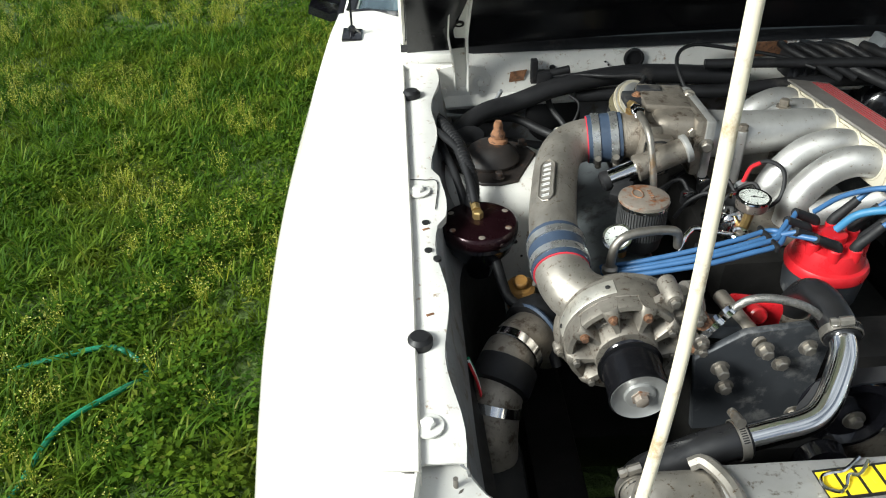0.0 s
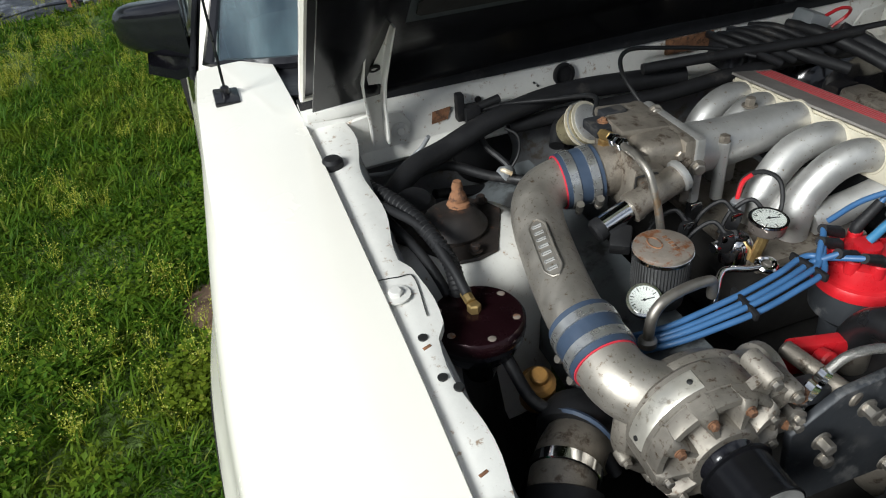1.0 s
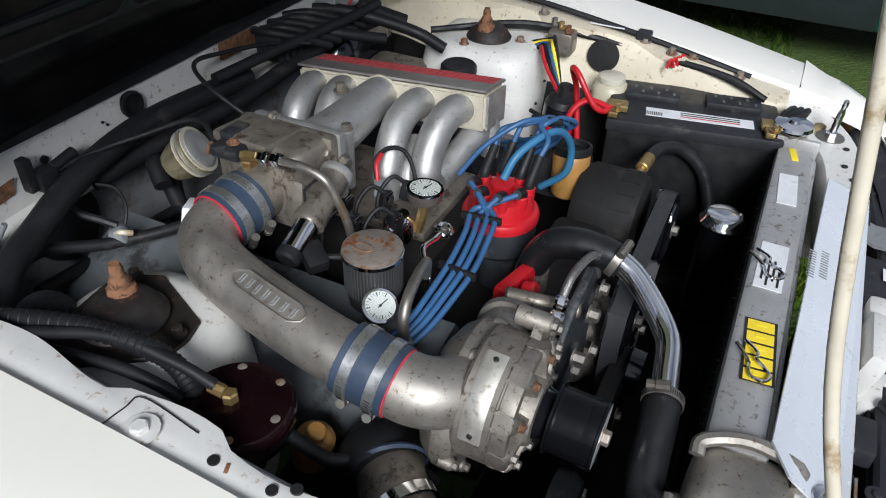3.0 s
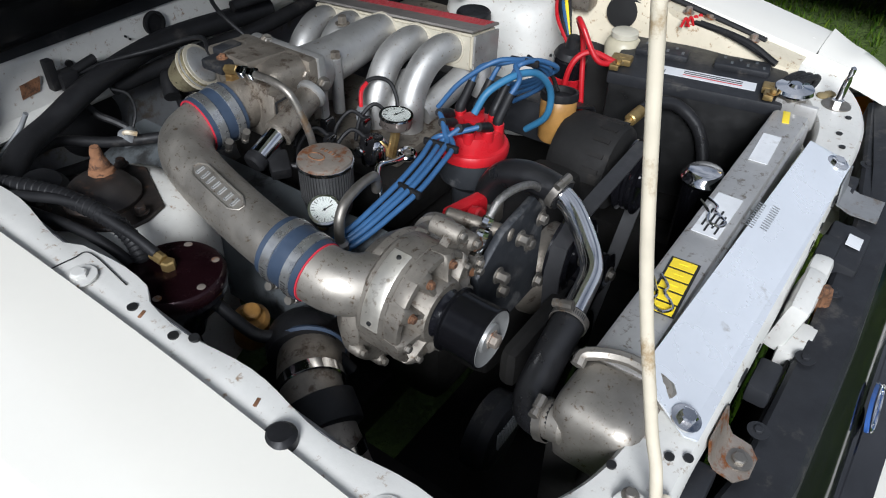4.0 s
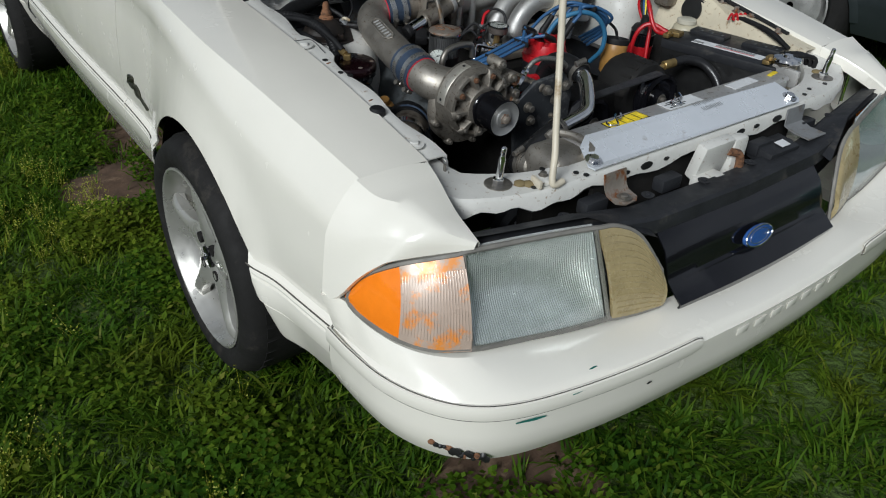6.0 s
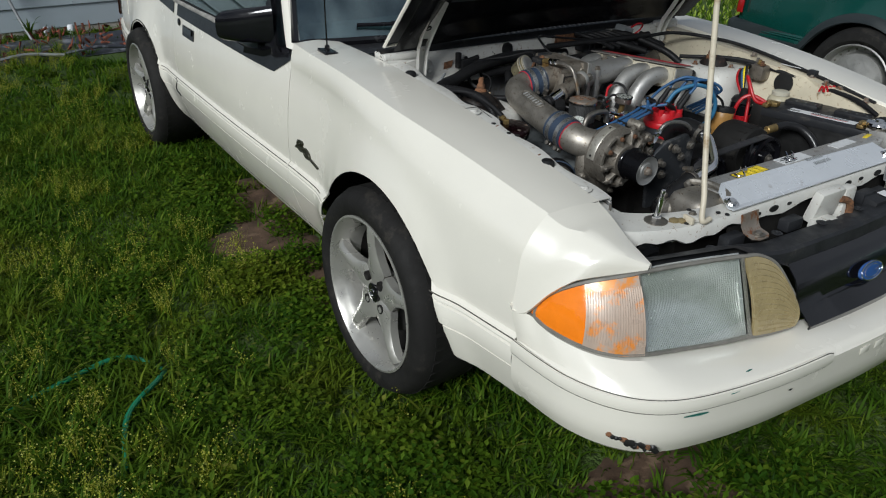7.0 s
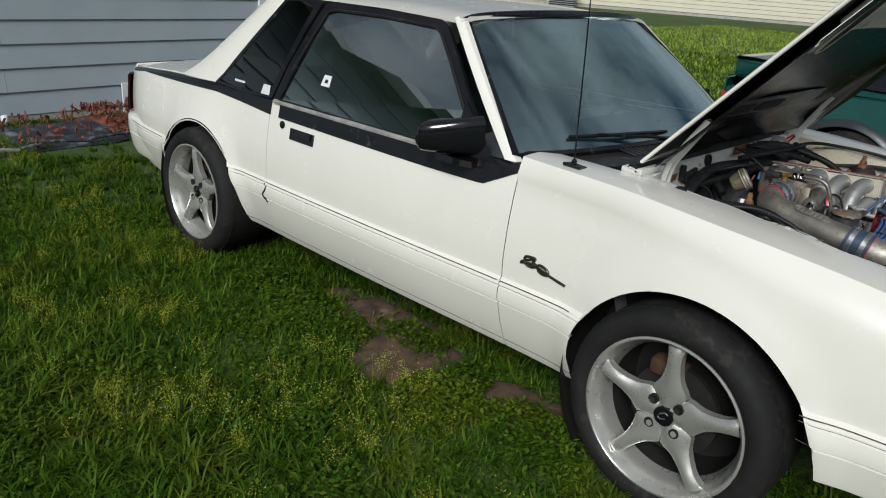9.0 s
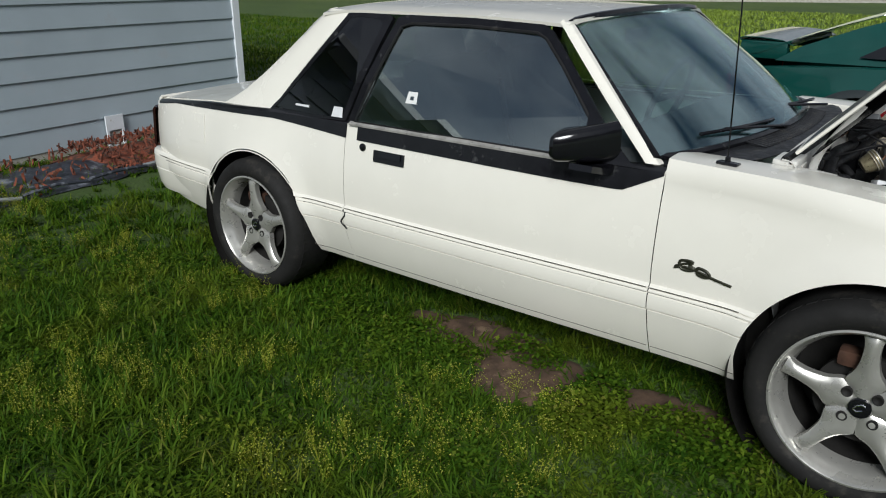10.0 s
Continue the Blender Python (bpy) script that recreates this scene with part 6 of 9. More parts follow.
# ---- engine ----
eng = thing("engine_block", (0, 0, .32), "dark greasy engine block under the intake", "engine")
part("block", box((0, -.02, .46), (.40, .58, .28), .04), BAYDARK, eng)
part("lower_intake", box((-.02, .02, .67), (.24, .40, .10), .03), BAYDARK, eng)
COVERGREY = material("grey_cover_paint", (0.10, 0.11, 0.115), 0.5, vary=0.2, scale=10, stain=(0.03, 0.03, 0.03), stain_amount=0.3)
COVER = ((0, .64), (.006, .690), (.020, .706), (.120, .748), (.150, .750), (.160, .735), (.166, .68))
part("valve_cover", sheet([[(-.415 + dx, y, z) for dx, z in COVER] for y in steps(-.28, .28, 8)], .004), COVERGREY, eng, "flat grey valve cover")
part("valve_cover", flipx(sheet([[(-.40 + dx, y, z - .03) for dx, z in COVER] for y in steps(-.28, .28, 8)], .004)), PLASTIC, eng)
part("timing_cover", box((-.02, -.34, .56), (.30, .10, .28), .03), BAYDARK, eng)
part("water_pump", lathe((-.02, -.38, .58), (0, -1, 0), [(.085, 0), (.08, .03), (.05, .06), (.05, .09)], 26), CASTDARK, eng)
part("thermostat_housing", join(lathe((-.09, -.315, .66), (0, -.1, 1), [(.030, 0), (.034, .01), (.028, .03), (.024, .08)], 20), box((-.09, -.31, .665), (.10, .05, .016), .005)), CASTDARK, eng, "stained thermostat housing")

# belt drive
drive = thing("belt_drive", (.1, -.45, .5), "black ribbed belt running over dark pulleys", "belt drive")
PUL = [(.183, -.446, .682, .061), (-.060, -.446, .672, .056), (-.02, -.446, .42, .080), (.10, -.440, .52, .035)]
for x, y, z, rr in PUL:
    p = part("pulley", lathe((x, y, z), (0, -1, 0), [(rr + .004, -.004), (rr + .004, 0), (rr, .002), (rr - .003, .006), (rr, .010), (rr - .003, .014), (rr, .018), (rr, .026), (rr + .004, .028), (rr - .006, .031), (rr * .75, .022), (rr * .3, .020), (rr * .3, .030), (rr * .15, .032)], 36), GLOSSBLACK, drive, "black ribbed pulley")
    part("pulley_bolt", hexbolt((x, y - .032, z), (0, -1, 0), .009, .010), STEEL, p)
loop = []
for k, a, r0 in ((0, 350, .064), (0, 40, .064), (0, 92, .064), (1, 92, .059), (1, 140, .059), (1, 185, .059), (2, 180, .083), (2, 225, .083), (2, 270, .083), (2, 320, .083), (0, 300, .064)):
    c = Vector(PUL[k][:3]) + Vector((0, -.013, 0))
    loop.append(c + Vector((math.cos(radians(a)), 0, math.sin(radians(a)))) * r0)
rows = []
for p in loop:
    o = (p - Vector((.04, p.y, .58))).normalized() * .004
    rows.append([p + Vector((0, -.013, 0)), p + Vector((0, .013, 0)), p + Vector((0, .013, 0)) + o, p + Vector((0, -.013, 0)) + o])
rows.append(rows[0])
part("belt", add_grid(bmesh.new(), rows, closed=True), material("belt_rubber", (0.03, 0.03, 0.032), 0.5, vary=0.2, scale=30), drive, "grey black ribbed belt")
alt = part("alternator", lathe((.195, -.425, .676), (0, 1, 0), [(.058, 0), (.076, .006), (.082, .020), (.082, .100), (.074, .115), (.05, .12)], 32), TYRE, drive, "dusty black alternator case", angle=35)
for k in range(9):
    a = radians(20 + 20 * k)
    part("case_slot", box((.195 + .080 * math.cos(a), -.395, .676 + .080 * math.sin(a)), (.006, .030, .008), 0, (0, -math.degrees(a), 0)), BAYDARK, alt, smooth=False)
part("lower_case", lathe((-.255, -.43, .43), (0, -1, 0), [(.05, 0), (.068, .006), (.070, .03), (.060, .045), (.02, .05)], 30), PLASTIC, drive, "slotted black case low in the bay", angle=35)
for k in range(12):
    part("case_slot", box((-.285 + k * .0055, -.482, .455), (.0022, .004, .035)), GREYMETAL, drive, smooth=False)

# ---- supercharger ----
SCC = Vector((-.366, -.400, .766))
SCK = 1.13  # girth of the gear case
AX = Vector((0, -.999, -.045)).normalized()
sc = thing("supercharger", SCC - Vector((0, 0, .12)), "weathered cast aluminium centrifugal supercharger", "supercharger")
case = lathe(SCC, AX, [(r * SCK, h) for r, h in [(.050, -.048), (.066, -.046), (.0685, -.042), (.0685, -.004), (.0672, -.003), (.0672, -.001), (.0685, 0), (.0685, .012), (.0670, .017), (.062, .019), (.058, .013), (.054, .002), (.044, .001), (.040, .006), (.038, .026), (.036, .031), (.030, .032)]], 56)
case_ob = part("gear_case", case, BLOWERCAST, sc, "cast gear case", angle=32)
X0, Y0, _ = frame_of(AX)


def scp(r, a, h):
    return SCC + AX * h + (X0 * math.cos(radians(a)) + Y0 * math.sin(radians(a))) * r * SCK


UPA = max(range(0, 360, 2), key=lambda a: (scp(.1, a, 0) - SCC).dot(Vector((-.37, 0, .93))))
for k in range(9):
    a = UPA + k * 40
    d = (scp(.06, a + 90, .0) - SCC).normalized()
    rows = []
    for r, h, w in ((.0690, -.002, .0095), (.0680, .019, .0105), (.0620, .024, .0100), (.0520, .025, .0075), (.0440, .026, .0048), (.0370, .028, .0040)):
        p = scp(r, a, 0)
        rows.append([p - d * (w + .003) + AX * .000, p - d * w + AX * (h - .003), p - d * w * .7 + AX * h, p + d * w * .7 + AX * h, p + d * w + AX * (h - .003), p + d * (w + .003) + AX * .000])
    part("case_rib", sheet(rows, .002), BLOWERCAST, case_ob, angle=40)
    part("case_bolt", hexbolt(scp(.058, a, .024), AX, .0052, .006, 1.25), RUST if k in (0, 8, 1) else STEEL, case_ob)
# mounting ears with bolts on the engine side
EAR = max(range(0, 360, 2), key=lambda a: (scp(.1, a, 0) - SCC).dot(Vector((.95, 0, .25))))
for k, (da, r) in enumerate(((38, .084), (8, .090), (-24, .098), (-58, .086))):
    a = EAR + da
    ear = part("mount_ear", join(lathe(scp(r, a, -.030), AX, [(.010, 0), (.0125, .002), (.0125, .040), (.010, .043)], 16), plate([scp(.060, a - 16, -.004), scp(r, a - 6, -.004), scp(r, a + 6, -.004), scp(.060, a + 16, -.004)], .012)), BLOWERCAST, sc)
    part("ear_bolt", hexbolt(scp(r, a, .013), AX, .0062, .006, 1.2), STEEL, ear)
best = UPA - 32
for sgn in (1, -1):
    if (scp(.1, UPA - sgn * 30, 0) - SCC).x < (scp(.1, UPA + sgn * 30, 0) - SCC).x:
        best = UPA - sgn * 28
rows = [[scp(.0686, a, -.036), scp(.0696, a, -.034), scp(.0696, a, -.012), scp(.0686, a, -.010)] for a in steps(best - 40, best + 40, 10)]
nameplate = part("name_plate", sheet(rows, .001), material("satin_plate", (0.60, 0.57, 0.50), 0.38, metal=0.7, vary=0.12, scale=30, stain=(0.35, 0.31, 0.25), stain_amount=0.2, stain_scale=60), case_ob, "plain satin metal data plate")
for a in (best - 33, best + 33):
    part("plate_rivet", lathe(scp(.0696, a, -.022), scp(.2, a, 0) - scp(.1, a, 0), [(.0032, 0), (.0032, .0015), (.0015, .0022)], 10), INK, nameplate)
# nose bearing, ribbed pulley and bolt
part("nose_bearing", lathe(SCC + AX * .022, AX, [(.036, 0), (.035, .008), (.030, .012), (.026, .026)], 32), GLOSSBLACK, sc)
prof = [(.036, .0), (.0425, .0008), (.0425, .003), (.0385, .0045)]
for k in range(8):
    prof += [(.0385, .006 + k * .0042), (.0380, .0081 + k * .0042)]
prof += [(.0385, .040), (.0385, .052), (.0400, .053), (.0400, .0555), (.0385, .0562), (.034, .052), (.022, .049), (.018, .049)]
pul = part("drive_pulley", lathe(SCC + AX * .046, AX, prof, 48), HOODBLACK, sc, "black ribbed drive pulley", angle=30)
part("pulley_face", lathe(SCC + AX * .046, AX, [(.0375, .0550), (.0375, .0566), (.033, .0535), (.020, .0505), (.019, .0545), (.015, .0555), (.002, .0556)], 44, caps=False), material("dull_alloy_face", (0.42, 0.42, 0.41), 0.45, metal=0.7, vary=0.1, scale=30), pul, "bare alloy pulley face")
part("pulley_bolt", lathe(SCC + AX * .100, AX, [(.0125, 0), (.0125, .003), (.009, .0035), (.009, .011), (.0075, .012)], 6), RUSTLIGHT, pul)
# volute, discharge elbow
VOC = SCC + Vector((.014, .046, -.030))
vol = part("volute", lathe(VOC, AX, [(.03, -.055), (.060, -.052), (.080, -.040), (.0935, -.022), (.0935, -.006), (.088, .002), (.062, .006)], 48), BLOWERCAST, sc, "cast volute", angle=35)
for a in range(15, 375, 45):
    q = VOC + (X0 * math.cos(radians(a)) + Y0 * math.sin(radians(a))) * .090
    part("volute_bolt", join(lathe(q - AX * .010, AX, [(.0085, 0), (.0085, .014), (.007, .016)], 12), hexbolt(q + AX * .006, AX, .0055, .006, 1.2)), BLOWERCAST, vol)
VOL = [(-.252, -.352, .770), (-.285, -.353, .775), (-.330, -.354, .780), (-.375, -.350, .784), (-.408, -.334, .789), (-.425, -.308, .795), (-.429, -.275, .802)]
elb = part("discharge_elbow", tube(VOL, lambda u: .034 + .006 * min(1, u * 2.5), 30, 8), CAST, sc, "satin cast discharge elbow")
part("elbow_flange", lathe((-.262, -.352, .771), (1, 0, -.12), [(.036, -.008), (.042, -.006), (.043, .004), (.036, .010)], 28), CAST, elb)
for dy, dz in ((-.040, .026), (-.045, -.004)):
    part("flange_bolt", join(cyl((-.262, -.352 + dy, .771 + dz), AX, .010, .018, 14, .003), hexbolt(Vector((-.262, -.352 + dy, .771 + dz)) + AX * .018, AX, .0065, .006)), RUST if dz > 0 else STEEL, elb)
PLATEGREY = material("grey_plate_paint", (0.034, 0.037, 0.042), 0.5, metal=0.2, vary=0.2, scale=9, stain=(0.12, 0.12, 0.12), stain_amount=0.25)
mp = part("mount_plate", plate([(-.268, -.418, .740), (-.205, -.418, .783), (-.120, -.418, .792), (-.085, -.418, .755), (-.09, -.418, .60), (-.25, -.418, .60)], .012, .002), PLATEGREY, sc, "grey painted steel mount plate")
for x, z, h in ((-.183, .765, .014), (-.155, .738, .008), (-.237, .735, .016), (-.225, .700, .010), (-.115, .64, .010), (-.125, .765, .010)):
    part("plate_bolt", hexbolt((x, -.431, z), (0, -1, 0), .0085, h, 1.5), STEEL, mp)
part("mount_spacer", cyl((-.183, -.42, .765), (-.25, .95, .1), .011, .10, 14, .003), CASTDARK, sc)
part("mount_bracket", box((-.215, -.385, .765), (.09, .03, .022), .005, (0, 20, 12)), PLATEGREY, sc)
# oil feed: fitting and braided line
feed = thing("oil_feed_line", (-.25, -.41, .77), "braided steel oil line with fittings", "oil line")
part("elbow_fitting", tube([(-.268, -.404, .745), (-.258, -.404, .775)], .0075, 8), RUST, feed)
part("fitting", lathe((-.260, -.404, .770), (.62, 0, .78), [(.007, 0), (.010, .002), (.010, .014), (.007, .016), (.009, .018), (.009, .036), (.0065, .039), (.008, .041), (.008, .055), (.006, .058)], 6), CHROME, feed)
part("braided_line", tube([(-.226, -.404, .813), (-.205, -.406, .830), (-.172, -.410, .832), (-.130, -.414, .818), (-.100, -.416, .790), (-.090, -.416, .755)], .0058, 10), material("braided_steel", (0.26, 0.25, 0.235), 0.4, metal=0.8, vary=0.35, scale=220, fine=500, bump=0.6, bump_scale=500), feed)
# pipe up to the throttle
pipe = thing("intake_pipe", (-.41, -.10, .78), "cast aluminium intake pipe with raised panel", "intake pipe")
PIPE = [(-.429, -.240, .808), (-.427, -.200, .813), (-.420, -.150, .819), (-.409, -.095, .824), (-.398, -.045, .831), (-.385, -.006, .838), (-.364, .022, .844), (-.338, .032, .848), (-.315, .033, .850)]
tb = part("pipe_body", tube(PIPE, .0375, 32, 8), CAST, pipe, "sand cast silver pipe")
PT = spline(PIPE, 8)


def pipe_frame(i):
    t = (PT[i + 1] - PT[i - 1]).normalized()
    out = Vector((-.36, -.12, .92))
    out = (out - t * out.dot(t)).normalized()
    return PT[i], t, t.cross(out), out


I0, I1 = 13, 30
rows, rim_l, rim_r = [], [], []
for i in range(I0, I1):
    p, t, sd, out = pipe_frame(i)
    e = min(1, min(i - I0, I1 - 1 - i) / 2.0)
    w = .0125 * math.sqrt(max(.10, e))
    rows.append([p + out * .034 + sd * -w, p + out * .0385 + sd * -w * .95, p + out * .0388, p + out * .0385 + sd * w * .95, p + out * .034 + sd * w])
    rim_l.append(p + out * .0388 - sd * w * .95)
    rim_r.append(p + out * .0388 + sd * w * .95)
badge = part("raised_panel", sheet(rows, .002), CAST, tb, "raised cast panel")
part("panel_rim", add_tube(bmesh.new(), rim_l + list(reversed(rim_r)), .0016, 6, closed=True), CAST, badge)
for i in range(I0 + 2, I1 - 2, 2):
    p, t, sd, out = pipe_frame(i)
    part("raised_mark", join(*[add_tube(bmesh.new(), [p + out * .0388 + sd * a + t * b, p + out * .0392 + sd * c + t * d], .0013, 5) for a, b, c, d in ((-.0062, -.0018, .0062, -.0018), (-.0062, .0018, .0062, .0018), (-.0062, -.0018, -.0062, .0018))]), SATIN, badge)


def coupler(name, a, b, r):
    """A silicone sleeve with two band clamps."""
    a, b = Vector(a), Vector(b)
    d = (b - a).normalized()
    L = (b - a).length
    th = thing(name, a - Vector((0, 0, r)), "blue-grey silicone coupler with steel band clamps", "coupler")
    part("sleeve", lathe(a, d, [(r, 0), (r + .004, .0005), (r + .0045, L * .5), (r + .004, L - .0005), (r, L)], 36), BLUEHOSE, th)
    part("red_lining", lathe(a, d, [(r + .0005, -.0015), (r + .0028, -.0015), (r + .0028, .0006), (r + .0005, .0006)], 36, caps=False), REDLINE, th)
    x, y, _ = frame_of(d)
    side = max((x * math.cos(k) + y * math.sin(k) for k in steps(0, 6.28, 24)), key=lambda v: v.dot(Vector((-.3, -.75, -.55))))
    tan = d.cross(side)
    for s in (.24, .76):
        c = a + d * L * s
        clamp = part("band_clamp", lathe(c - d * .0068, d, [(r + .0045, 0), (r + .0062, .0005), (r + .0062, .0131), (r + .0045, .0136)], 40, caps=False), BANDSTEEL, th, "bright worm-drive clamp")
        part("clamp_screw", lathe(c + side * (r + .011) - tan * .013, tan, [(.006, 0), (.006, .014), (.0045, .015), (.0045, .019), (.0058, .019), (.0058, .025)], 8), STEEL, clamp)
        for q in range(8):
            ang = .10 * q + .45
            v = side * math.cos(ang) + tan * math.sin(ang)
            w = -side * math.sin(ang) + tan * math.cos(ang)
            part("clamp_slot", add_tube(bmesh.new(), [c + v * (r + .0062) - d * .004, c + v * (r + .0062) + d * .004], .0006, 4), INK, clamp, smooth=False)
    return th


coupler("hose_coupler", (-.429, -.286, .800), (-.429, -.222, .812), .0385)
coupler("hose_coupler", (-.330, .033, .849), (-.272, .026, .856), .0385)

# ---- throttle body and elbow ----
thr = thing("throttle_body", (-.22, .03, .78), "stained cast throttle body and intake elbow", "throttle body")
part("body", join(cyl((-.280, .027, .855), (1, -.1, .1), .040, .040, 30, .004), box((-.236, .020, .855), (.034, .110, .095), .012)), CASTDARK, thr, "cast throttle housing")
part("front_block", box((-.232, -.034, .852), (.052, .030, .070), .008, (0, 8, 0)), CASTDARK, thr)
part("gasket", tube([(-.252, -.0505, .880), (-.214, -.0505, .876), (-.212, -.0505, .832), (-.236, -.0505, .822), (-.254, -.0505, .845)], .0018, 5, 4, closed=True), INK, thr)
part("rusty_bolt", hexbolt((-.236, -.050, .858), (0, -1, .2), .0065, .005), RUST, thr)
part("elbow_casting", join(box((-.186, .045, .866), (.085, .155, .088), .022, (0, 0, -4), 3), box((-.157, .040, .858), (.022, .160, .105), .010)), CASTDARK, thr, "brown stained intake elbow")
part("elbow_top", join(box((-.196, .062, .908), (.080, .095, .016), .007, (0, 4, -4)), cyl((-.170, -.020, .885), (0, -1, .1), .009, .018, 6, .002)), CASTDARK, thr)
fl = part("flange_face", box((-.142, .032, .856), (.016, .150, .108), .006), SATIN, thr, "machined flange")
for y, z in ((-.043, .866), (.075, .905)):
    part("flange_bolt", hexbolt((-.146, y, z), (-.25, -1, 0), .0095, .010, 1.3), STEEL, fl)
# idle valve: slanting cylinder with bright solenoid and plug
IDL = Vector((-.93, -.05, -.36)).normalized()
idle = part("idle_valve", lathe((-.192, -.058, .868), IDL, [(.0195, -.012), (.0195, 0), (.0205, .004), (.0205, .066), (.0225, .070), (.0225, .080), (.018, .082)], 26), CASTDARK, thr, "cast idle air valve")
part("valve_ring", lathe((-.192, -.058, .868), IDL, [(.0225, -.012), (.0240, -.010), (.0240, -.003), (.0205, -.001)], 26), SATIN, idle)
part("solenoid", lathe(Vector((-.192, -.058, .868)) + IDL * .080, IDL, [(.0165, 0), (.0172, .004), (.0165, .008), (.0165, .046), (.013, .048)], 24), CHROME, idle, "bright zinc solenoid")
SOL = Vector((-.192, -.058, .868)) + IDL * .128
part("solenoid_plug", join(cyl(SOL - IDL * .004, IDL, .0175, .018, 18, .004), box(SOL + Vector((.018, -.022, -.012)), (.030, .040, .022), .005, (20, 0, -35)), tube([SOL + Vector((.026, -.036, -.012)), SOL + Vector((.045, -.055, -.016)), SOL + Vector((.085, -.062, -.022))], .0045, 8)), RUBBER, idle)
# round diaphragm with blue clip
EAX = Vector((.35, -.72, .55))
dia = part("egr_valve", lathe((-.215, .165, .862), EAX, [(.010, -.050), (.024, -.046), (.030, -.030), (.033, -.010), (.036, -.006), (.036, .002), (.030, .007), (.024, .002), (.012, .001)], 30), material("pale_gold_plating", (0.42, 0.37, 0.23), 0.35, metal=0.7, vary=0.2, scale=30, stain=(0.2, 0.16, 0.1), stain_amount=0.2), thr, "gold zinc diaphragm valve")
part("egr_cap", lathe(Vector((-.215, .165, .862)) + EAX.normalized() * .004, EAX, [(.031, 0), (.031, .004), (.026, .007), (.010, .005)], 28), SATIN, dia)
for k, (rr, h) in enumerate(((.0375, -.012), (.0385, -.004), (.0365, .004))):
    part("egr_plate", lathe(Vector((-.215, .165, .862)) + EAX.normalized() * h, EAX, [(rr - .004, 0), (rr, .0006), (rr, .0026), (rr - .004, .0032)], 30), SATIN if k == 1 else PLEN, dia)
part("rust_mark", box((-.206, .146, .868), (.010, .005, .020), .002, (20, 0, 0)), RUST, dia)
part("blue_clip", box((-.196, .128, .878), (.012, .014, .026), .003, (0, 20, 10)), material("blue_plastic", (0.03, 0.22, 0.55), 0.4), thr, "blue vacuum clip")
part("linkage_block", join(box((-.232, .070, .905), (.060, .045, .016), .004), box((-.215, .085, .914), (.040, .022, .014), .003)), PLASTIC, thr)
for x, y in ((-.240, .068), (-.222, .082), (-.205, .09)):
    part("rusty_screw", hexbolt((x, y, .913), (0, 0, 1), .0055, .005), RUST, thr)
vf = part("vacuum_fitting", join(cyl((-.256, .032, .884), (0, 0, 1), .011, .022, 6, .002), cyl((-.258, .040, .910), (-.05, -1, .25), .0075, .030, 6, .001)), BRASS, thr, "brass tee fitting")
for k in range(2):
    part("line_nut", lathe((-.259, .010 - k * .021, .916 + k * .003), (-.05, -1, .1), [(.008, 0), (.0095, .002), (.0095, .013), (.007, .016)], 6), CHROME, vf)
part("boost_line", tube([(-.261, -.025, .921), (-.262, -.060, .922), (-.261, -.088, .913), (-.258, -.102, .890), (-.254, -.114, .855), (-.250, -.120, .815)], .0058, 12), STEEL, thr, "bent steel boost pipe")

# ---- upper intake: plenum box and five runners ----
man = thing("intake_manifold", (.05, .03, .74), "silver intake manifold with box plenum and curved runners", "intake manifold")
PA, PB = Vector((.096, .200, .866)), Vector((.108, -.154, .887))
along = (PB - PA).normalized()
across = Vector((.083, .0, -.012)).normalized()
upv = across.cross(along).normalized()
upv = upv if upv.z > 0 else -upv
Lp = (PB - PA).length
PWID, PHGT = .084, .062


def pm(s, w, h):
    return PA + along * s * Lp + across * w - upv * h


b = bmesh.new()
o = [pm(0, 0, 0), pm(1, 0, 0), pm(1, PWID, 0), pm(0, PWID, 0)]
u = [pm(0, 0, PHGT), pm(1, 0, PHGT), pm(1, PWID, PHGT), pm(0, PWID, PHGT)]
va, vb = [b.verts.new(p) for p in o], [b.verts.new(p) for p in u]
b.faces.new(va), b.faces.new(list(reversed(vb)))
for k in range(4):
    b.faces.new((va[k], vb[k], vb[(k + 1) % 4], va[(k + 1) % 4]))
bmesh.ops.bevel(b, geom=b.edges[:], offset=.004, segments=2, affect="EDGES")
box_ob = part("plenum_box", b, PLEN, man, "cream silver plenum box")
part("plenum_lid", plate([pm(-.004, -.001, -.004), pm(1.004, -.001, -.004), pm(1.004, PWID, -.004), pm(-.004, PWID, -.004)], .004), material("brushed_lid", (0.30, 0.28, 0.26), 0.45, metal=0.6, vary=0.15, scale=12), box_ob, "brushed metal lid", smooth=False)
STRIPE = material("dark_red_stripe", (0.26, 0.03, 0.035), 0.45, vary=0.2, scale=40)
for k in range(5):
    w = .046 + k * .0078
    part("lid_stripe", tube([pm(.02, w, -.0082), pm(.985, w, -.0082)], .0013, 5, smooth=False), STRIPE, box_ob)
part("end_cap", plate([pm(1.012, .004, .002), pm(1.012, PWID - .003, .002), pm(1.012, PWID - .003, PHGT - .002), pm(1.012, .004, PHGT - .002)], .004), SATIN, box_ob)
part("end_leg", tube([pm(.97, .050, .055), pm(.985, .052, .085), pm(.98, .050, .12)], .016, 14), SATIN, box_ob)
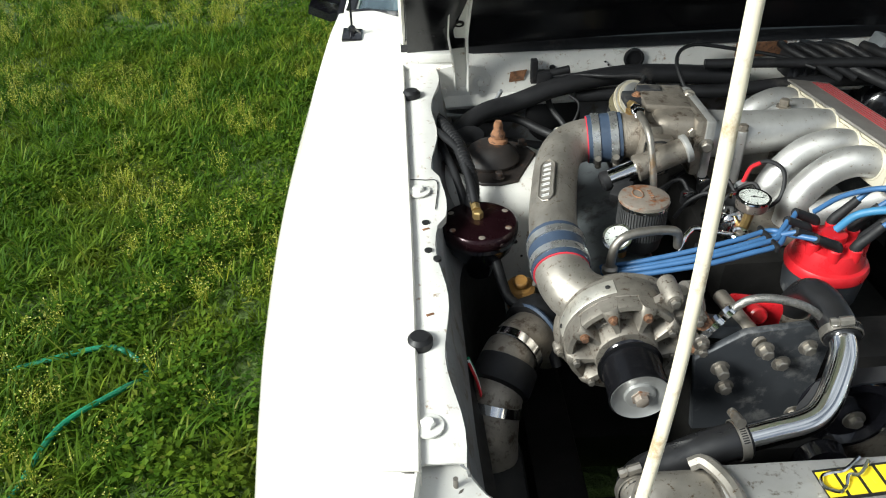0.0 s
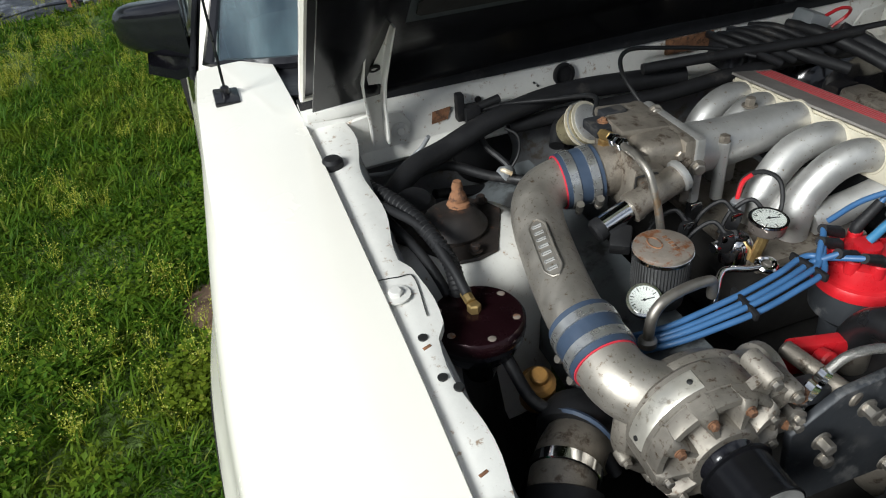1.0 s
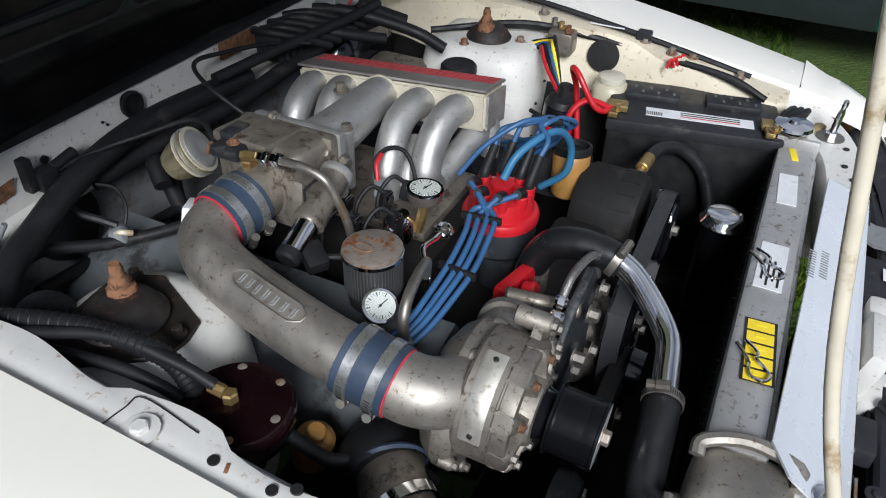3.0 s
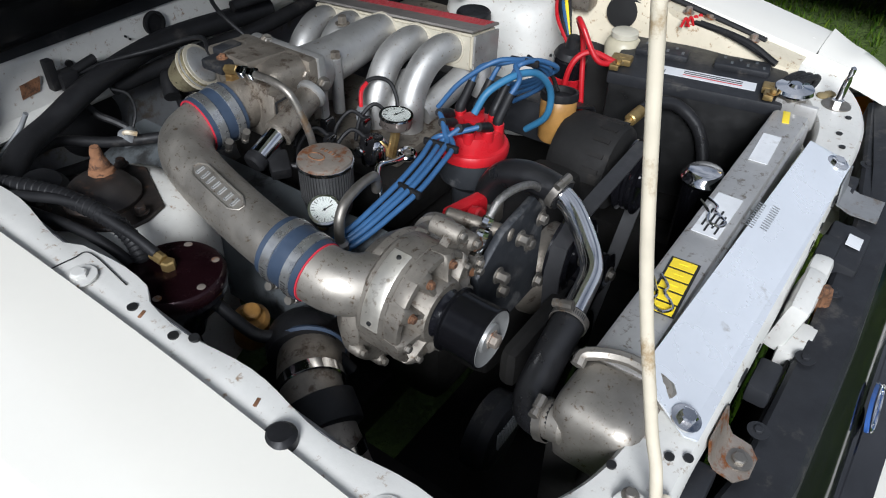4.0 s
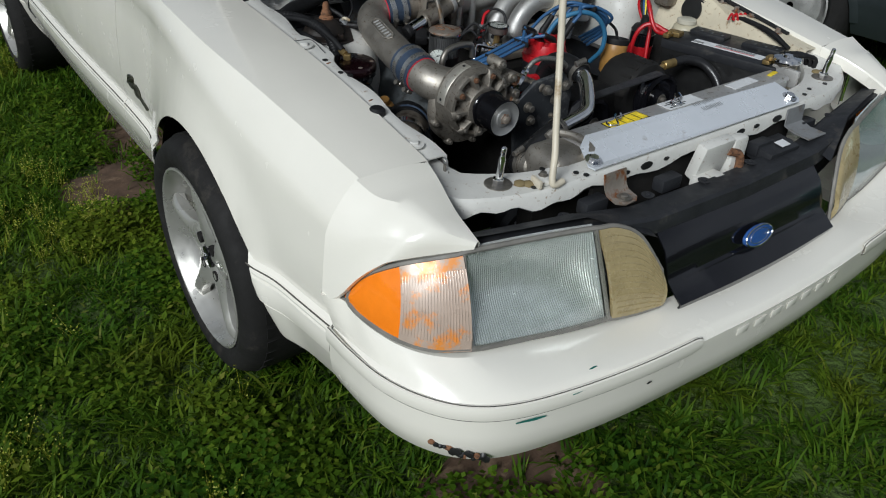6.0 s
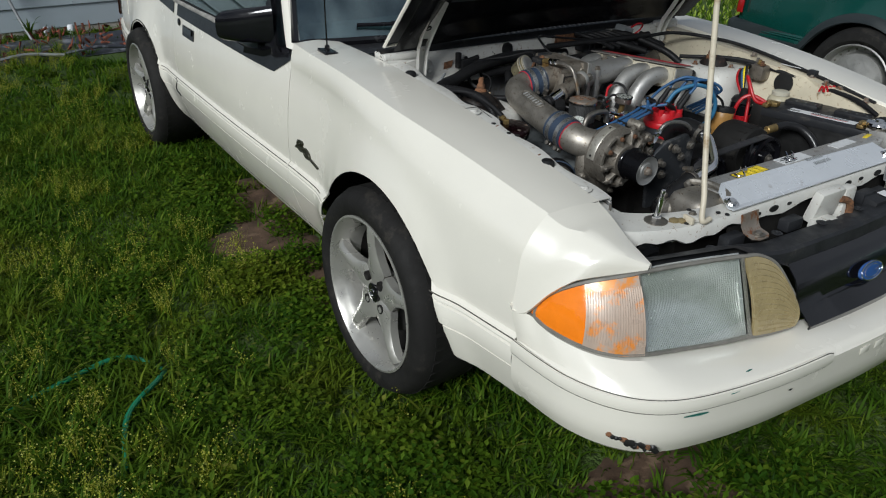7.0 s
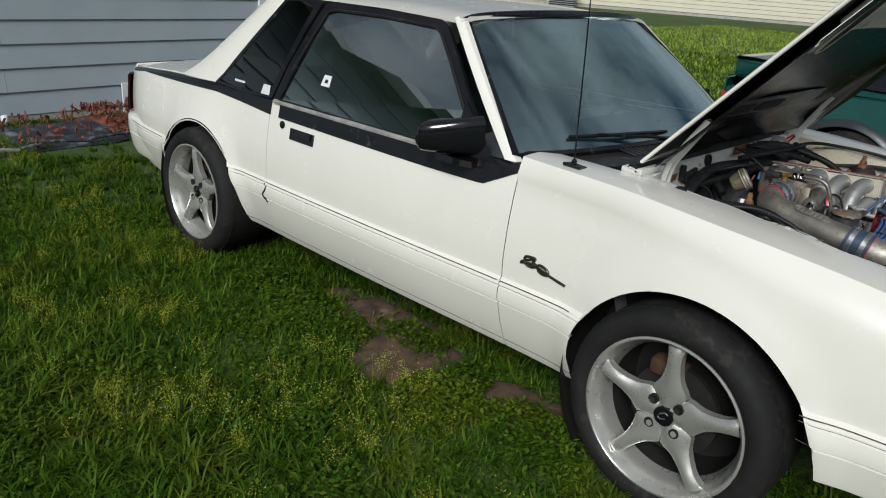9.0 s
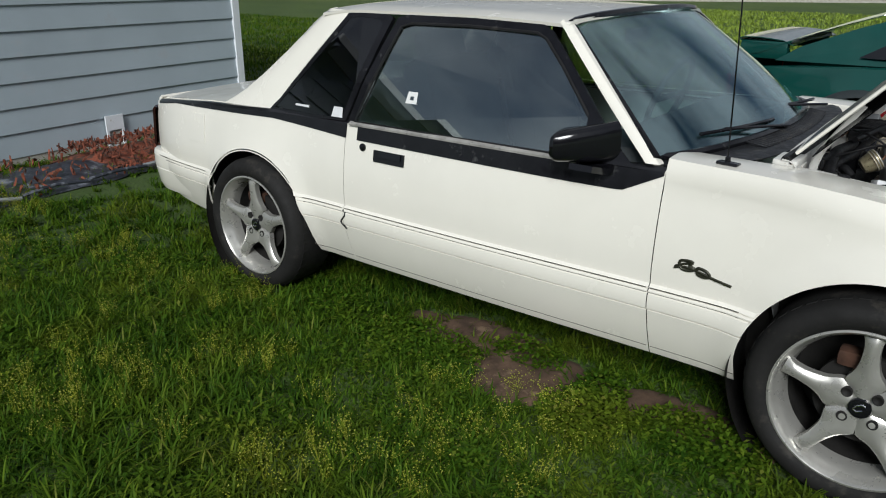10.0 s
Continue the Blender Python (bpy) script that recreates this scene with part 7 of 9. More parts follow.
RUNS = [([(.100, .165, .842), (.066, .160, .850), (.030, .153, .843), (.002, .149, .820), (-.010, .146, .78), (-.012, .145, .73)], .0245),
        ([(.102, .106, .845), (.072, .102, .852), (.040, .097, .844), (.016, .092, .820), (.008, .09, .78), (.006, .09, .73)], .0245),
        ([(.104, .036, .850), (.060, .033, .853), (.0, .032, .850), (-.065, .033, .848), (-.136, .034, .850)], lambda q: .031 + .012 * q),
        ([(.106, -.042, .853), (.074, -.038, .856), (.036, -.034, .843), (.002, -.038, .815), (-.022, -.043, .775), (-.030, -.046, .70)], .0255),
        ([(.108, -.112, .856), (.078, -.106, .858), (.046, -.100, .843), (.016, -.098, .812), (-.002, -.101, .775), (-.008, -.104, .70)], .0255)]
for pts, rr in RUNS:
    run = part("runner", tube(pts, rr, 24, 8), SATIN, man, "smooth silver runner")
    top, rb = Vector(pts[0]), (.032 if callable(rr) else rr + .0015)
    part("weld_bead", tube([top + along * rb * math.cos(a) * -1 + upv * rb * math.sin(a) - across * .005 for a in steps(0, 2 * math.pi, 20)[:-1]], .0026, 6, smooth=False, closed=True), PLEN, run)
part("rear_runner", tube([(.165, -.135, .822), (.120, -.130, .800), (.070, -.120, .780), (.020, -.110, .765)], .024, 20), SATIN, man)
part("rear_runner", tube([(.06, -.06, .80), (.02, -.065, .78), (-.01, -.07, .75)], .024, 18), SATIN, man)
post = part("post", cyl((-.070, -.002, .770), (0, 0, 1), .0100, .102, 16, .002), SATIN, man, "tall manifold bolt spacer")
part("post_bolt", hexbolt((-.070, -.002, .870), (0, 0, 1), .0085, .010, 1.1), CASTDARK, post)
part("post_bolt", hexbolt((.030, .070, .877), (0, 0, 1), .0085, .014, 1.5), CASTDARK, man)
part("base_plate", box((0, .02, .735), (.20, .34, .018), .006), CASTDARK, man)

# ---- breather filter ----
brf = thing("breather_filter", (-.283, -.170, .765), "small round breather filter with rust-speckled chrome top", "filter")
FC = Vector((-.283, -.170, .784))
PLEAT = material("dull_grey_mesh", (0.075, 0.075, 0.075), 0.5, metal=0.4, vary=0.2)
part("filter_body", lathe(FC, (0, 0, 1), [(.033, -.02), (.0365, .005), (.0365, .055), (.034, .058)], 40), material("black_mesh", (0.02, 0.02, 0.02), 0.6, vary=0.2), brf, "black pleated mesh")
for k in range(54):
    a = 2 * math.pi * k / 54
    part("pleat", box(FC + Vector((.0367 * math.cos(a), .0367 * math.sin(a), .030)), (.003, .0020, .052), 0, (0, 0, math.degrees(a))), PLEAT, brf, smooth=False)
top = part("filter_top", lathe(FC + Vector((0, 0, .056)), (0, 0, 1), [(.0385, 0), (.0395, .003), (.0385, .009), (.035, .0105), (.004, .0108)], 44), RUSTLIGHT, brf, "chrome cap with rust freckles")
part("rim_band", lathe(FC + Vector((0, 0, .055)), (0, 0, 1), [(.0399, 0), (.0399, .005), (.0385, .006)], 44, caps=False), CHROME, top)
ov = [FC + Vector((-.008 + .008 * math.cos(a), .008 + .013 * math.sin(a), .0672)) for a in steps(0, 2 * math.pi, 18)[:-1]]
part("embossed_mark", add_tube(bmesh.new(), ov, .0012, 5, closed=True), RUST, top)
for k in range(5):
    part("embossed_mark", box(FC + Vector((.011, .014 - k * .007, .0672)), (.006, .0035, .0012)), RUST, top, smooth=False)

# ---- gauges ----
def gauge(at, face, r, label, body=CHROME, stem=None):
    g = thing("pressure_gauge", at, label, "gauge", "pressure gauges")
    d = Vector(face).normalized()
    part("case", lathe(Vector(at) - d * r * .75, d, [(r * .55, 0), (r * .95, r * .08), (r, r * .2), (r, r * .75), (r * .9, r * .80)], 32), body, g)
    part("rim", lathe(Vector(at) - d * r * .05, d, [(r * 1.0, 0), (r * 1.08, r * .04), (r * 1.06, r * .14), (r * .90, r * .15)], 36, caps=False), CHROME, g)
    part("dial", lathe(Vector(at) + d * r * .04, d, [(r * .93, 0), (r * .93, .0006)], 32), WHITEFACE, g, "white dial with dark ticks")
    x, y, z = frame_of(d)
    for k in range(19):
        a = radians(-40 + k * 260 / 18)
        v = x * math.cos(a) + y * math.sin(a)
        b = bmesh.new()
        add_tube(b, [Vector(at) + d * (r * .04 + .0008) + v * r * (.68 if k % 3 else .60), Vector(at) + d * (r * .04 + .0008) + v * r * .84], r * (.014 if k % 3 else .03), 4)
        part("tick", b, INK, g, smooth=False)
    v = x * .5 - y * .85
    b = bmesh.new()
    add_tube(b, [Vector(at) + d * (r * .04 + .0014) - v * r * .2, Vector(at) + d * (r * .04 + .0014) + v * r * .62], r * .028, 4)
    part("needle", b, INK, g, smooth=False)
    part("hub", lathe(Vector(at) + d * (r * .04 + .0012), d, [(r * .09, 0), (r * .07, .0016)], 10), INK, g)
    part("gauge_glass", lathe(Vector(at) + d * r * .12, d, [(r * .92, 0), (r * .92, .0008)], 28), LENSGLASS, g)
    if stem:
        part("stem", tube([Vector(at) - d * r * .7, *stem], .008, 8), BRASS, g)
    return g


gauge((-.328, -.205, .800), (-.30, -.42, .85), .0215, "small white-faced pressure gauge in a dark case", GLOSSBLACK, [(-.318, -.19, .775), (-.31, -.18, .75)])
gauge((-.100, -.151, .826), (.02, -.05, 1.0), .0255, "liquid-filled steel fuel pressure gauge", material("smoked_case", (0.22, 0.19, 0.17), 0.35, metal=0.6, vary=0.2, scale=20), [(-.100, -.148, .79), (-.102, -.14, .75)])
part("regulator", join(lathe((-.115, -.115, .735), (0, 0, 1), [(.02, 0), (.024, .004), (.024, .035), (.016, .045)], 18), cyl((-.135, -.118, .775), (-1, -.2, .1), .009, .03, 12, .002)), CHROME, thing("fuel_regulator", (-.115, -.115, .735), "bright fuel pressure regulator under the gauge", "regulator"))
# steel fuel line with banjo, and second bent pipe
fline = thing("fuel_line", (-.27, -.26, .76), "bent bright steel lines beside the ignition leads", "pipe")
part("bent_pipe", tube([(-.347, -.247, .770), (-.346, -.247, .795), (-.341, -.246, .815), (-.325, -.243, .828), (-.290, -.236, .830), (-.256, -.230, .825), (-.243, -.226, .815), (-.238, -.222, .79)], .0072, 12), STEEL, fline)
part("pipe_collar", lathe((-.347, -.247, .766), (0, 0, 1), [(.012, 0), (.012, .008), (.0085, .012)], 16), STEEL, fline)
part("thin_line", tube([(-.243, -.238, .755), (-.232, -.222, .795), (-.218, -.208, .806), (-.205, -.203, .808), (-.170, -.201, .796), (-.146, -.199, .790)], .0046, 10), CHROME, fline)
b = bmesh.new()
add_tube(b, [Vector((-.134, -.198, .790)) + Vector((.012 * math.cos(a), .011 * math.sin(a), .002 * math.sin(a))) for a in steps(0, 2 * math.pi, 20)[:-1]], .0045, 8, closed=True)
part("banjo", b, CHROME, fline)
part("banjo_bolt", hexbolt((-.134, -.198, .782), (0, -.1, 1), .006, .012), STEEL, fline)

# ---- distributor and leads ----
DC = Vector((-.006, -.236, .704))
dist = thing("distributor", DC, "red distributor cap on a grey base with black lead boots", "distributor")
part("base", lathe(DC, (0, 0, 1), [(.030, -.08), (.034, -.02), (.055, .0), (.058, .03), (.056, .048)], 36), PLATEGREY, dist)
cap = part("cap", lathe(DC + Vector((0, 0, .046)), (0, 0, 1), [(.060, 0), (.061, .010), (.058, .016), (.052, .018), (.050, .032), (.046, .044), (.030, .048), (.018, .049), (.018, .060), (.012, .061)], 40), REDCAP, dist, "bright red cap")
LEADS = []
for k in range(8):
    a = radians(22 + 45 * k)
    p = DC + Vector((.040 * math.cos(a), .040 * math.sin(a), .092))
    part("tower", cyl(p - Vector((0, 0, .012)), (0, 0, 1), .010, .022, 14, .002), REDCAP, cap)
    left = math.cos(a) < .2
    d = Vector((-.75, -.10, .40)) if left else Vector((.50, -.10, .75))
    q = p + Vector((0, 0, .014))
    part("boot", tube([p, q, q + d * .022, q + d * .050], lambda u: .0095 - .0025 * u, 10, 4), RUBBER, dist, "black rubber lead boot")
    LEADS.append((left, q + d * .046, k))
leads = thing("ignition_leads", (-.1, -.24, .74), "bundle of blue silicone ignition leads", "ignition leads")
i = j = 0
LEFT = [(-.150, -.254, .806), (-.205, -.258, .795), (-.258, -.254, .782), (-.310, -.246, .768), (-.350, -.222, .745)]
for left, p, k in LEADS:
    if left:
        off = Vector((0, .0115 * (i - 1.6), .003 * (i % 2)))
        pts = [p, p.lerp(Vector((-.105, -.245, .812)) + off, .6), Vector((-.105, -.245, .812)) + off] + [Vector(q) + off * f for q, f in zip(LEFT, (1.0, 1.0, .9, .8, .8))]
        i += 1
    else:
        off = Vector((.004 * j, -.010 * (j - 1), .004 * (j % 2)))
        pts = [p, p + Vector((.020, -.004, .022)), Vector((.068, -.250, .876)) + off, Vector((.110, -.262, .868)) + off, Vector((.150, -.272, .840)) + off, Vector((.175, -.262 + .01 * j, .800)), Vector((.185 + .01 * j, -.20 + .02 * j, .745))]
        j += 1
    part("lead", tube(pts, .0043, 10, 8), BLUEWIRE, leads, "blue silicone lead")
part("arched_lead", tube([(.00, -.160, .800), (.020, -.190, .846), (.050, -.232, .882), (.080, -.255, .882), (.125, -.266, .862), (.165, -.272, .830), (.19, -.24, .79)], .0043, 10, 8), BLUEWIRE, leads)
part("coil_lead", tube([DC + Vector((0, 0, .112)), Vector((.015, -.248, .850)), Vector((.060, -.272, .868)), Vector((.105, -.288, .856)), Vector((.135, -.298, .815)), Vector((.140, -.292, .765)), Vector((.15, -.25, .72))], .0062, 10, 8), material("bright_blue_silicone", (0.04, 0.16, 0.30), 0.5, vary=0.12, scale=30), leads)
for c, s, yaw in (((-.112, -.246, .812), (.007, .060, .012), 6), ((-.215, -.257, .794), (.007, .058, .012), -6), ((.100, -.262, .873), (.008, .050, .012), 10)):
    part("lead_separator", box(c, s, .003, (0, 0, yaw)), RUBBER, leads)

# ---- coolant hose and chrome pipe ----
cool = thing("coolant_pipe", (-.1, -.47, .70), "black coolant hose joined to a bright chrome pipe", "coolant pipe")
part("upper_hose", tube([(-.092, -.318, .720), (-.091, -.328, .758), (-.090, -.348, .787), (-.090, -.382, .800), (-.091, -.420, .799), (-.094, -.448, .792)], .0225, 24), HOSE, cool, "smooth black rubber hose")
part("chrome_pipe", tube([(-.093, -.440, .795), (-.099, -.466, .783), (-.118, -.496, .765), (-.141, -.522, .748), (-.168, -.537, .740), (-.215, -.545, .735), (-.262, -.552, .730)], .0170, 24, 8), CHROME, cool, "bent chrome tube")
part("lower_hose", tube([(-.245, -.549, .732), (-.285, -.553, .724), (-.330, -.556, .706), (-.366, -.562, .694), (-.385, -.580, .696), (-.386, -.606, .706)], .0225, 24), HOSE, cool, "smooth black rubber hose")


def clamp(at, d, r, parent):
    at, d = Vector(at), Vector(d).normalized()
    c = part("hose_clamp", lathe(at - d * .006, d, [(r, 0), (r + .0018, .0005), (r + .0018, .0115), (r, .012)], 36, caps=False), STEEL, parent, "steel worm-drive clamp")
    x, y, _ = frame_of(d)
    side = max((x * math.cos(k) + y * math.sin(k) for k in steps(0, 6.28, 24)), key=lambda v: v.dot(Vector((-.3, .1, .9))))
    tan = d.cross(side)
    part("clamp_screw", lathe(at + side * (r + .007) - tan * .012, tan, [(.0065, 0), (.0065, .016), (.005, .017), (.005, .020), (.006, .020), (.006, .027)], 8), STEEL, c)
    for q in range(9):
        ang = .11 * q + .25
        v = side * math.cos(ang) - tan * math.sin(ang)
        part("clamp_slot", add_tube(bmesh.new(), [at + v * (r + .002) - d * .0035, at + v * (r + .002) + d * .0035], .0007, 4), INK, c, smooth=False)


clamp((-.093, -.440, .795), (-.1, -.8, -.3), .0240, cool)
clamp((-.255, -.550, .731), (-1, -.1, -.15), .0238, cool)
clamp((-.387, -.594, .701), (0, -1, .3), .0245, cool)

# ---- bypass valve canister, hoses by the right tower ----
byp = thing("bypass_valve", (-.527, -.160, .74), "round dark maroon bypass valve with screws", "valve")
CC = Vector((-.537, -.152, .768))
MAROON = material("dark_maroon_anodised", (0.016, 0.005, 0.007), 0.22, metal=0.5, vary=0.25, scale=20)
part("lower_shell", lathe(CC, (0, 0, 1), [(.020, -.06), (.030, -.03), (.052, -.005), (.056, .012), (.060, .014), (.060, .024)], 44), GLOSSBLACK, byp)
lid = part("lid", lathe(CC + Vector((0, 0, .022)), (0, 0, 1), [(.061, 0), (.062, .003), (.062, .014), (.058, .019), (.030, .022), (.004, .023)], 44), MAROON, byp, "gloss maroon lid")
for k in range(6):
    a = radians(30 + 60 * k)
    part("lid_screw", lathe(CC + Vector((.050 * math.cos(a), .050 * math.sin(a), .040)), (0, 0, 1), [(.0055, 0), (.0055, .002), (.003, .003)], 10), RUSTLIGHT, lid)
part("brass_elbow", join(cyl(CC + Vector((-.002, .004, .043)), (0, 0, 1), .009, .014, 6, .002), cyl(CC + Vector((-.004, .008, .056)), (-.1, .9, .25), .0075, .018, 8, .001)), BRASS, lid)
part("vacuum_hose", tube([CC + Vector((-.005, .018, .062)), CC + Vector((-.010, .06, .080)), (-.560, -.02, .866), (-.585, .05, .862), (-.60, .12, .845), (-.60, .20, .83)], .0068, 10), RUBBER, byp, "thin rubber vacuum hose")
ltube = single("wiring_conduit", tube([(-.60, .235, .815), (-.585, .14, .846), (-.565, .04, .862), (-.552, -.04, .860), (-.542, -.085, .835), (-.548, -.11, .79), (-.56, -.12, .73)], .0110, 12, 8), RUBBER, "corrugated black wiring conduit", "conduit")
cp = spline([(-.60, .235, .815), (-.585, .14, .846), (-.565, .04, .862), (-.552, -.04, .860), (-.542, -.085, .835), (-.548, -.11, .79), (-.56, -.12, .73)], 16)
for k in range(2, len(cp) - 2, 2):
    t = (cp[k + 1] - cp[k - 1]).normalized()
    part("conduit_ring", lathe(cp[k] - t * .0012, t, [(.0114, 0), (.0122, .0012), (.0114, .0024)], 12), RUBBER, ltube)
# intake tube with black coupler, blow-off elbow under the rail
itb = thing("inlet_duct", (-.49, -.33, .64), "dull inlet duct with black couplers low in the bay", "duct")
part("duct", tube([(-.44, -.285, .66), (-.475, -.300, .690), (-.515, -.345, .680), (-.540, -.40, .63), (-.545, -.44, .56)], .040, 26), CASTDARK, itb, "dull metal duct")
for p, d in (((-.500, -.328, .688), (-.55, -.75, -.1)), ((-.538, -.392, .640), (-.25, -.6, -.75))):
    part("duct_clamp", lathe(p, d, [(.041, -.008), (.0435, -.007), (.0435, .007), (.041, .008)], 34, caps=False), CHROME, itb)
part("black_coupler", lathe((-.512, -.350, .680), (-.42, -.75, -.40), [(.041, -.004), (.045, -.002), (.046, .022), (.045, .036), (.041, .038)], 34), RUBBER, itb)
part("black_elbow", tube([(-.425, -.275, .655), (-.455, -.270, .690), (-.470, -.285, .690)], .046, 24), RUBBER, itb)
part("blue_band", lathe((-.462, -.288, .692), (-.6, -.5, -.1), [(.047, -.004), (.049, 0), (.047, .004)], 30, caps=False), BLUEHOSE, itb)
part("duct_box", box((-.545, -.46, .50), (.10, .16, .18), .03), RUBBER, itb)
part("vacuum_hose", tube([(-.515, -.190, .76), (-.500, -.235, .72), (-.478, -.262, .715), (-.450, -.305, .700), (-.435, -.335, .66)], .0085, 10), RUBBER, itb)
for k, c in enumerate((REDCAP, WHITETRIM, GREENHOSE)):
    part("wire", tube([(-.57, -.36 + k * .006, .70), (-.56, -.39 + k * .006, .69), (-.552, -.41 + k * .004, .66)], .0022, 6), c, itb)
amb = thing("amber_sensor", (-.47, -.17, .68), "small amber plastic reservoir below the pipe", "sensor")
part("body", lathe((-.470, -.185, .66), (-.1, -.3, 1), [(.022, 0), (.024, .005), (.024, .05), (.018, .055)], 18), AMBER, amb)
part("cap", cyl((-.474, -.20, .715), (-.1, -.3, 1), .012, .012, 12, .002), AMBER, amb)

# ---- battery and the driver's side ----
bat = thing("battery", (.55, -.44, .50), "black car battery with white label and brass terminals", "battery")
BC = Vector((.552, -.442, .63))
part("case", box(BC, (.190, .318, .235), .012), material("battery_plastic", (0.012, 0.012, 0.012), 0.38, vary=0.25, scale=14, stain=(0.05, 0.047, 0.042), stain_amount=0.06), bat)
lidb = part("lid", box(BC + Vector((0, 0, .118)), (.196, .324, .026), .006), PLASTIC, bat)
for dy in (-.075, .080):
    v = part("vent_cover", box(BC + Vector((.030, dy, .136)), (.050, .105, .014), .005), PLASTIC, lidb)
    for k in range(6):
        part("vent_mark", box(BC + Vector((.030 + (.010 if k % 2 else -.010), dy - .04 + k * .015, .1435)), (.010, .005, .0012)), COVERGREY, v, smooth=False)
lb = part("label", box(BC + Vector((-.045, -.01, .1318)), (.034, .200, .001)), PAPER, lidb, "white label with bars and print")
for k in range(9):
    part("print_bar", box(BC + Vector((-.052, .06 + k * .0035, .1326)), (.014, .0016, .0005)), INK, lb, smooth=False)
for k in range(3):
    part("print_bar", box(BC + Vector((-.052 + k * .008, -.03, .1326)), (.003, .11, .0005)), INK if k else REDCAP, lb, smooth=False)
for dy in (.145, -.140):
    t = part("terminal", join(cyl(BC + Vector((-.055, dy, .128)), (0, 0, 1), .010, .020, 14, .002), box(BC + Vector((-.055, dy, .140)), (.030, .040, .014), .004), box(BC + Vector((-.085, dy + .006, .140)), (.030, .018, .012), .003)), BRASS, bat, "brass battery clamp")
    part("terminal_bolt", hexbolt(BC + Vector((-.090, dy, .147)), (0, 0, 1), .006, .008), BRASS, t)
part("red_cable", tube([BC + Vector((-.08, .150, .14)), BC + Vector((-.10, .185, .15)), BC + Vector((-.085, .225, .205)), BC + Vector((-.06, .240, .205)), BC + Vector((-.05, .228, .16)), BC + Vector((-.07, .215, .08)), BC + Vector((-.09, .20, -.02))], .0058, 10), REDCAP, bat, "thick red cable")
part("red_cable", tube([BC + Vector((-.075, .150, .14)), BC + Vector((-.095, .205, .16)), BC + Vector((-.115, .235, .12)), BC + Vector((-.12, .24, 0))], .006, 8), REDCAP, bat)
for k in range(3):
    part("black_cable", tube([BC + Vector((-.055, -.145, .142)), BC + Vector((-.02 - k * .004, -.165 - k * .01, .155)), BC + Vector((.04, -.19 - k * .012, .13)), BC + Vector((.06, -.17, .02))], .006, 8), RUBBER, bat)
moved(bat, -.016, -.010, 0, 11, (.457, -.601, 0))
for k in range(3):
    single("harness_wire", tube([(.46, .12, .83), (.56, -.05, .835 + .004 * k), (.600, -.20, .825), (.606, -.33, .81), (.590, -.46 - .01 * k, .80), (.575, -.56, .775)], .0045 + .0012 * k, 8), RUBBER, "black wiring draped along the inner fender", "wire", "driver side wires")
single("harness_wire", tube([(.40, .25, .88), (.50, .20, .895), (.60, .10, .885), (.628, -.05, .872), (.630, -.3, .835), (.626, -.52, .795)], .0062, 8), RUBBER, "black wiring draped along the inner fender", "wire", "driver side wires")
# ignition coil
coil = thing("ignition_coil", (.40, -.09, .66), "red-bodied ignition coil with cables", "coil")
part("coil_body", cyl((.415, -.095, .64), (0, -.1, 1), .036, .11, 24, .006), GLOSSBLACK, coil)
part("coil_band", lathe((.415, -.0975, .665), (0, -.1, 1), [(.0362, 0), (.0372, .001), (.0372, .045), (.0362, .046)], 28, caps=False), REDCAP, coil)
part("coil_top", lathe((.415, -.106, .75), (0, -.1, 1), [(.036, 0), (.030, .012), (.016, .018), (.014, .04), (.010, .042)], 22), RUBBER, coil)
for k in range(5):
    part("coil_wire", tube([(.42, -.10, .76), (.43 + .01 * k, -.06, .81 + .01 * k), (.48 + .012 * k, -.03, .83), (.52, -.02 + .02 * k, .80)], .004, 7), (REDCAP, RUBBER, BLUEWIRE, YELLOW, RUBBER)[k], coil)
moved(coil, .005, -.09, 0)
relay = thing("starter_relay", (.56, -.13, .78), "grubby starter relay with corroded terminals", "relay")
part("body", box((.575, -.135, .815), (.05, .055, .05), .008), CASTDARK, relay)
for k in range(3):
    part("terminal", join(cyl((.56 + k * .015, -.15 + .02 * k, .838), (0, 0, 1), .006, .018, 8, .001), box((.556 + k * .015, -.155 + .02 * k, .845), (.018, .012, .006), .001)), (RUST, BRASS, STEEL)[k], relay)
# washer bottle with open hole behind
wsh = thing("washer_bottle", (.58, -.235, .72), "cloudy plastic washer bottle neck", "bottle")
part("neck", lathe((.575, -.235, .735), (0, 0, 1), [(.036, 0), (.038, .03), (.034, .042), (.024, .05), (.024, .058)], 26), material("cloudy_plastic", (0.48, 0.44, 0.32), 0.4, vary=0.15, scale=20), wsh)
part("cap", lathe((.575, -.235, .785), (0, 0, 1), [(.028, 0), (.028, .010), (.022, .013)], 22), material("cloudy_cap", (0.55, 0.52, 0.42), 0.4), wsh)
part("apron_hole", lathe((.588, -.225, .795), (-1, 0, .15), [(.034, 0), (.034, .004), (.002, .0045)], 26), INK, bay)
moved(wsh, -.055, -.03, -.01)
# aged amber canister on a stem
can = thing("oil_fill_canister", (.235, -.285, .68), "aged amber plastic canister with black top", "canister")
part("body", lathe((.228, -.288, .692), (.15, .06, 1), [(.026, 0), (.031, .006), (.033, .06), (.033, .078), (.030, .082)], 28), AMBER, can)
part("top_ring", lathe((.240, -.283, .770), (.15, .06, 1), [(.034, 0), (.035, .004), (.034, .014), (.029, .014), (.028, .004)], 28), RUBBER, can)
part("wire", tube([(.26, -.27, .77), (.28, -.24, .79), (.30, -.18, .80)], .004, 7), RUBBER, can)
moved(can, -.036, 0, 0)
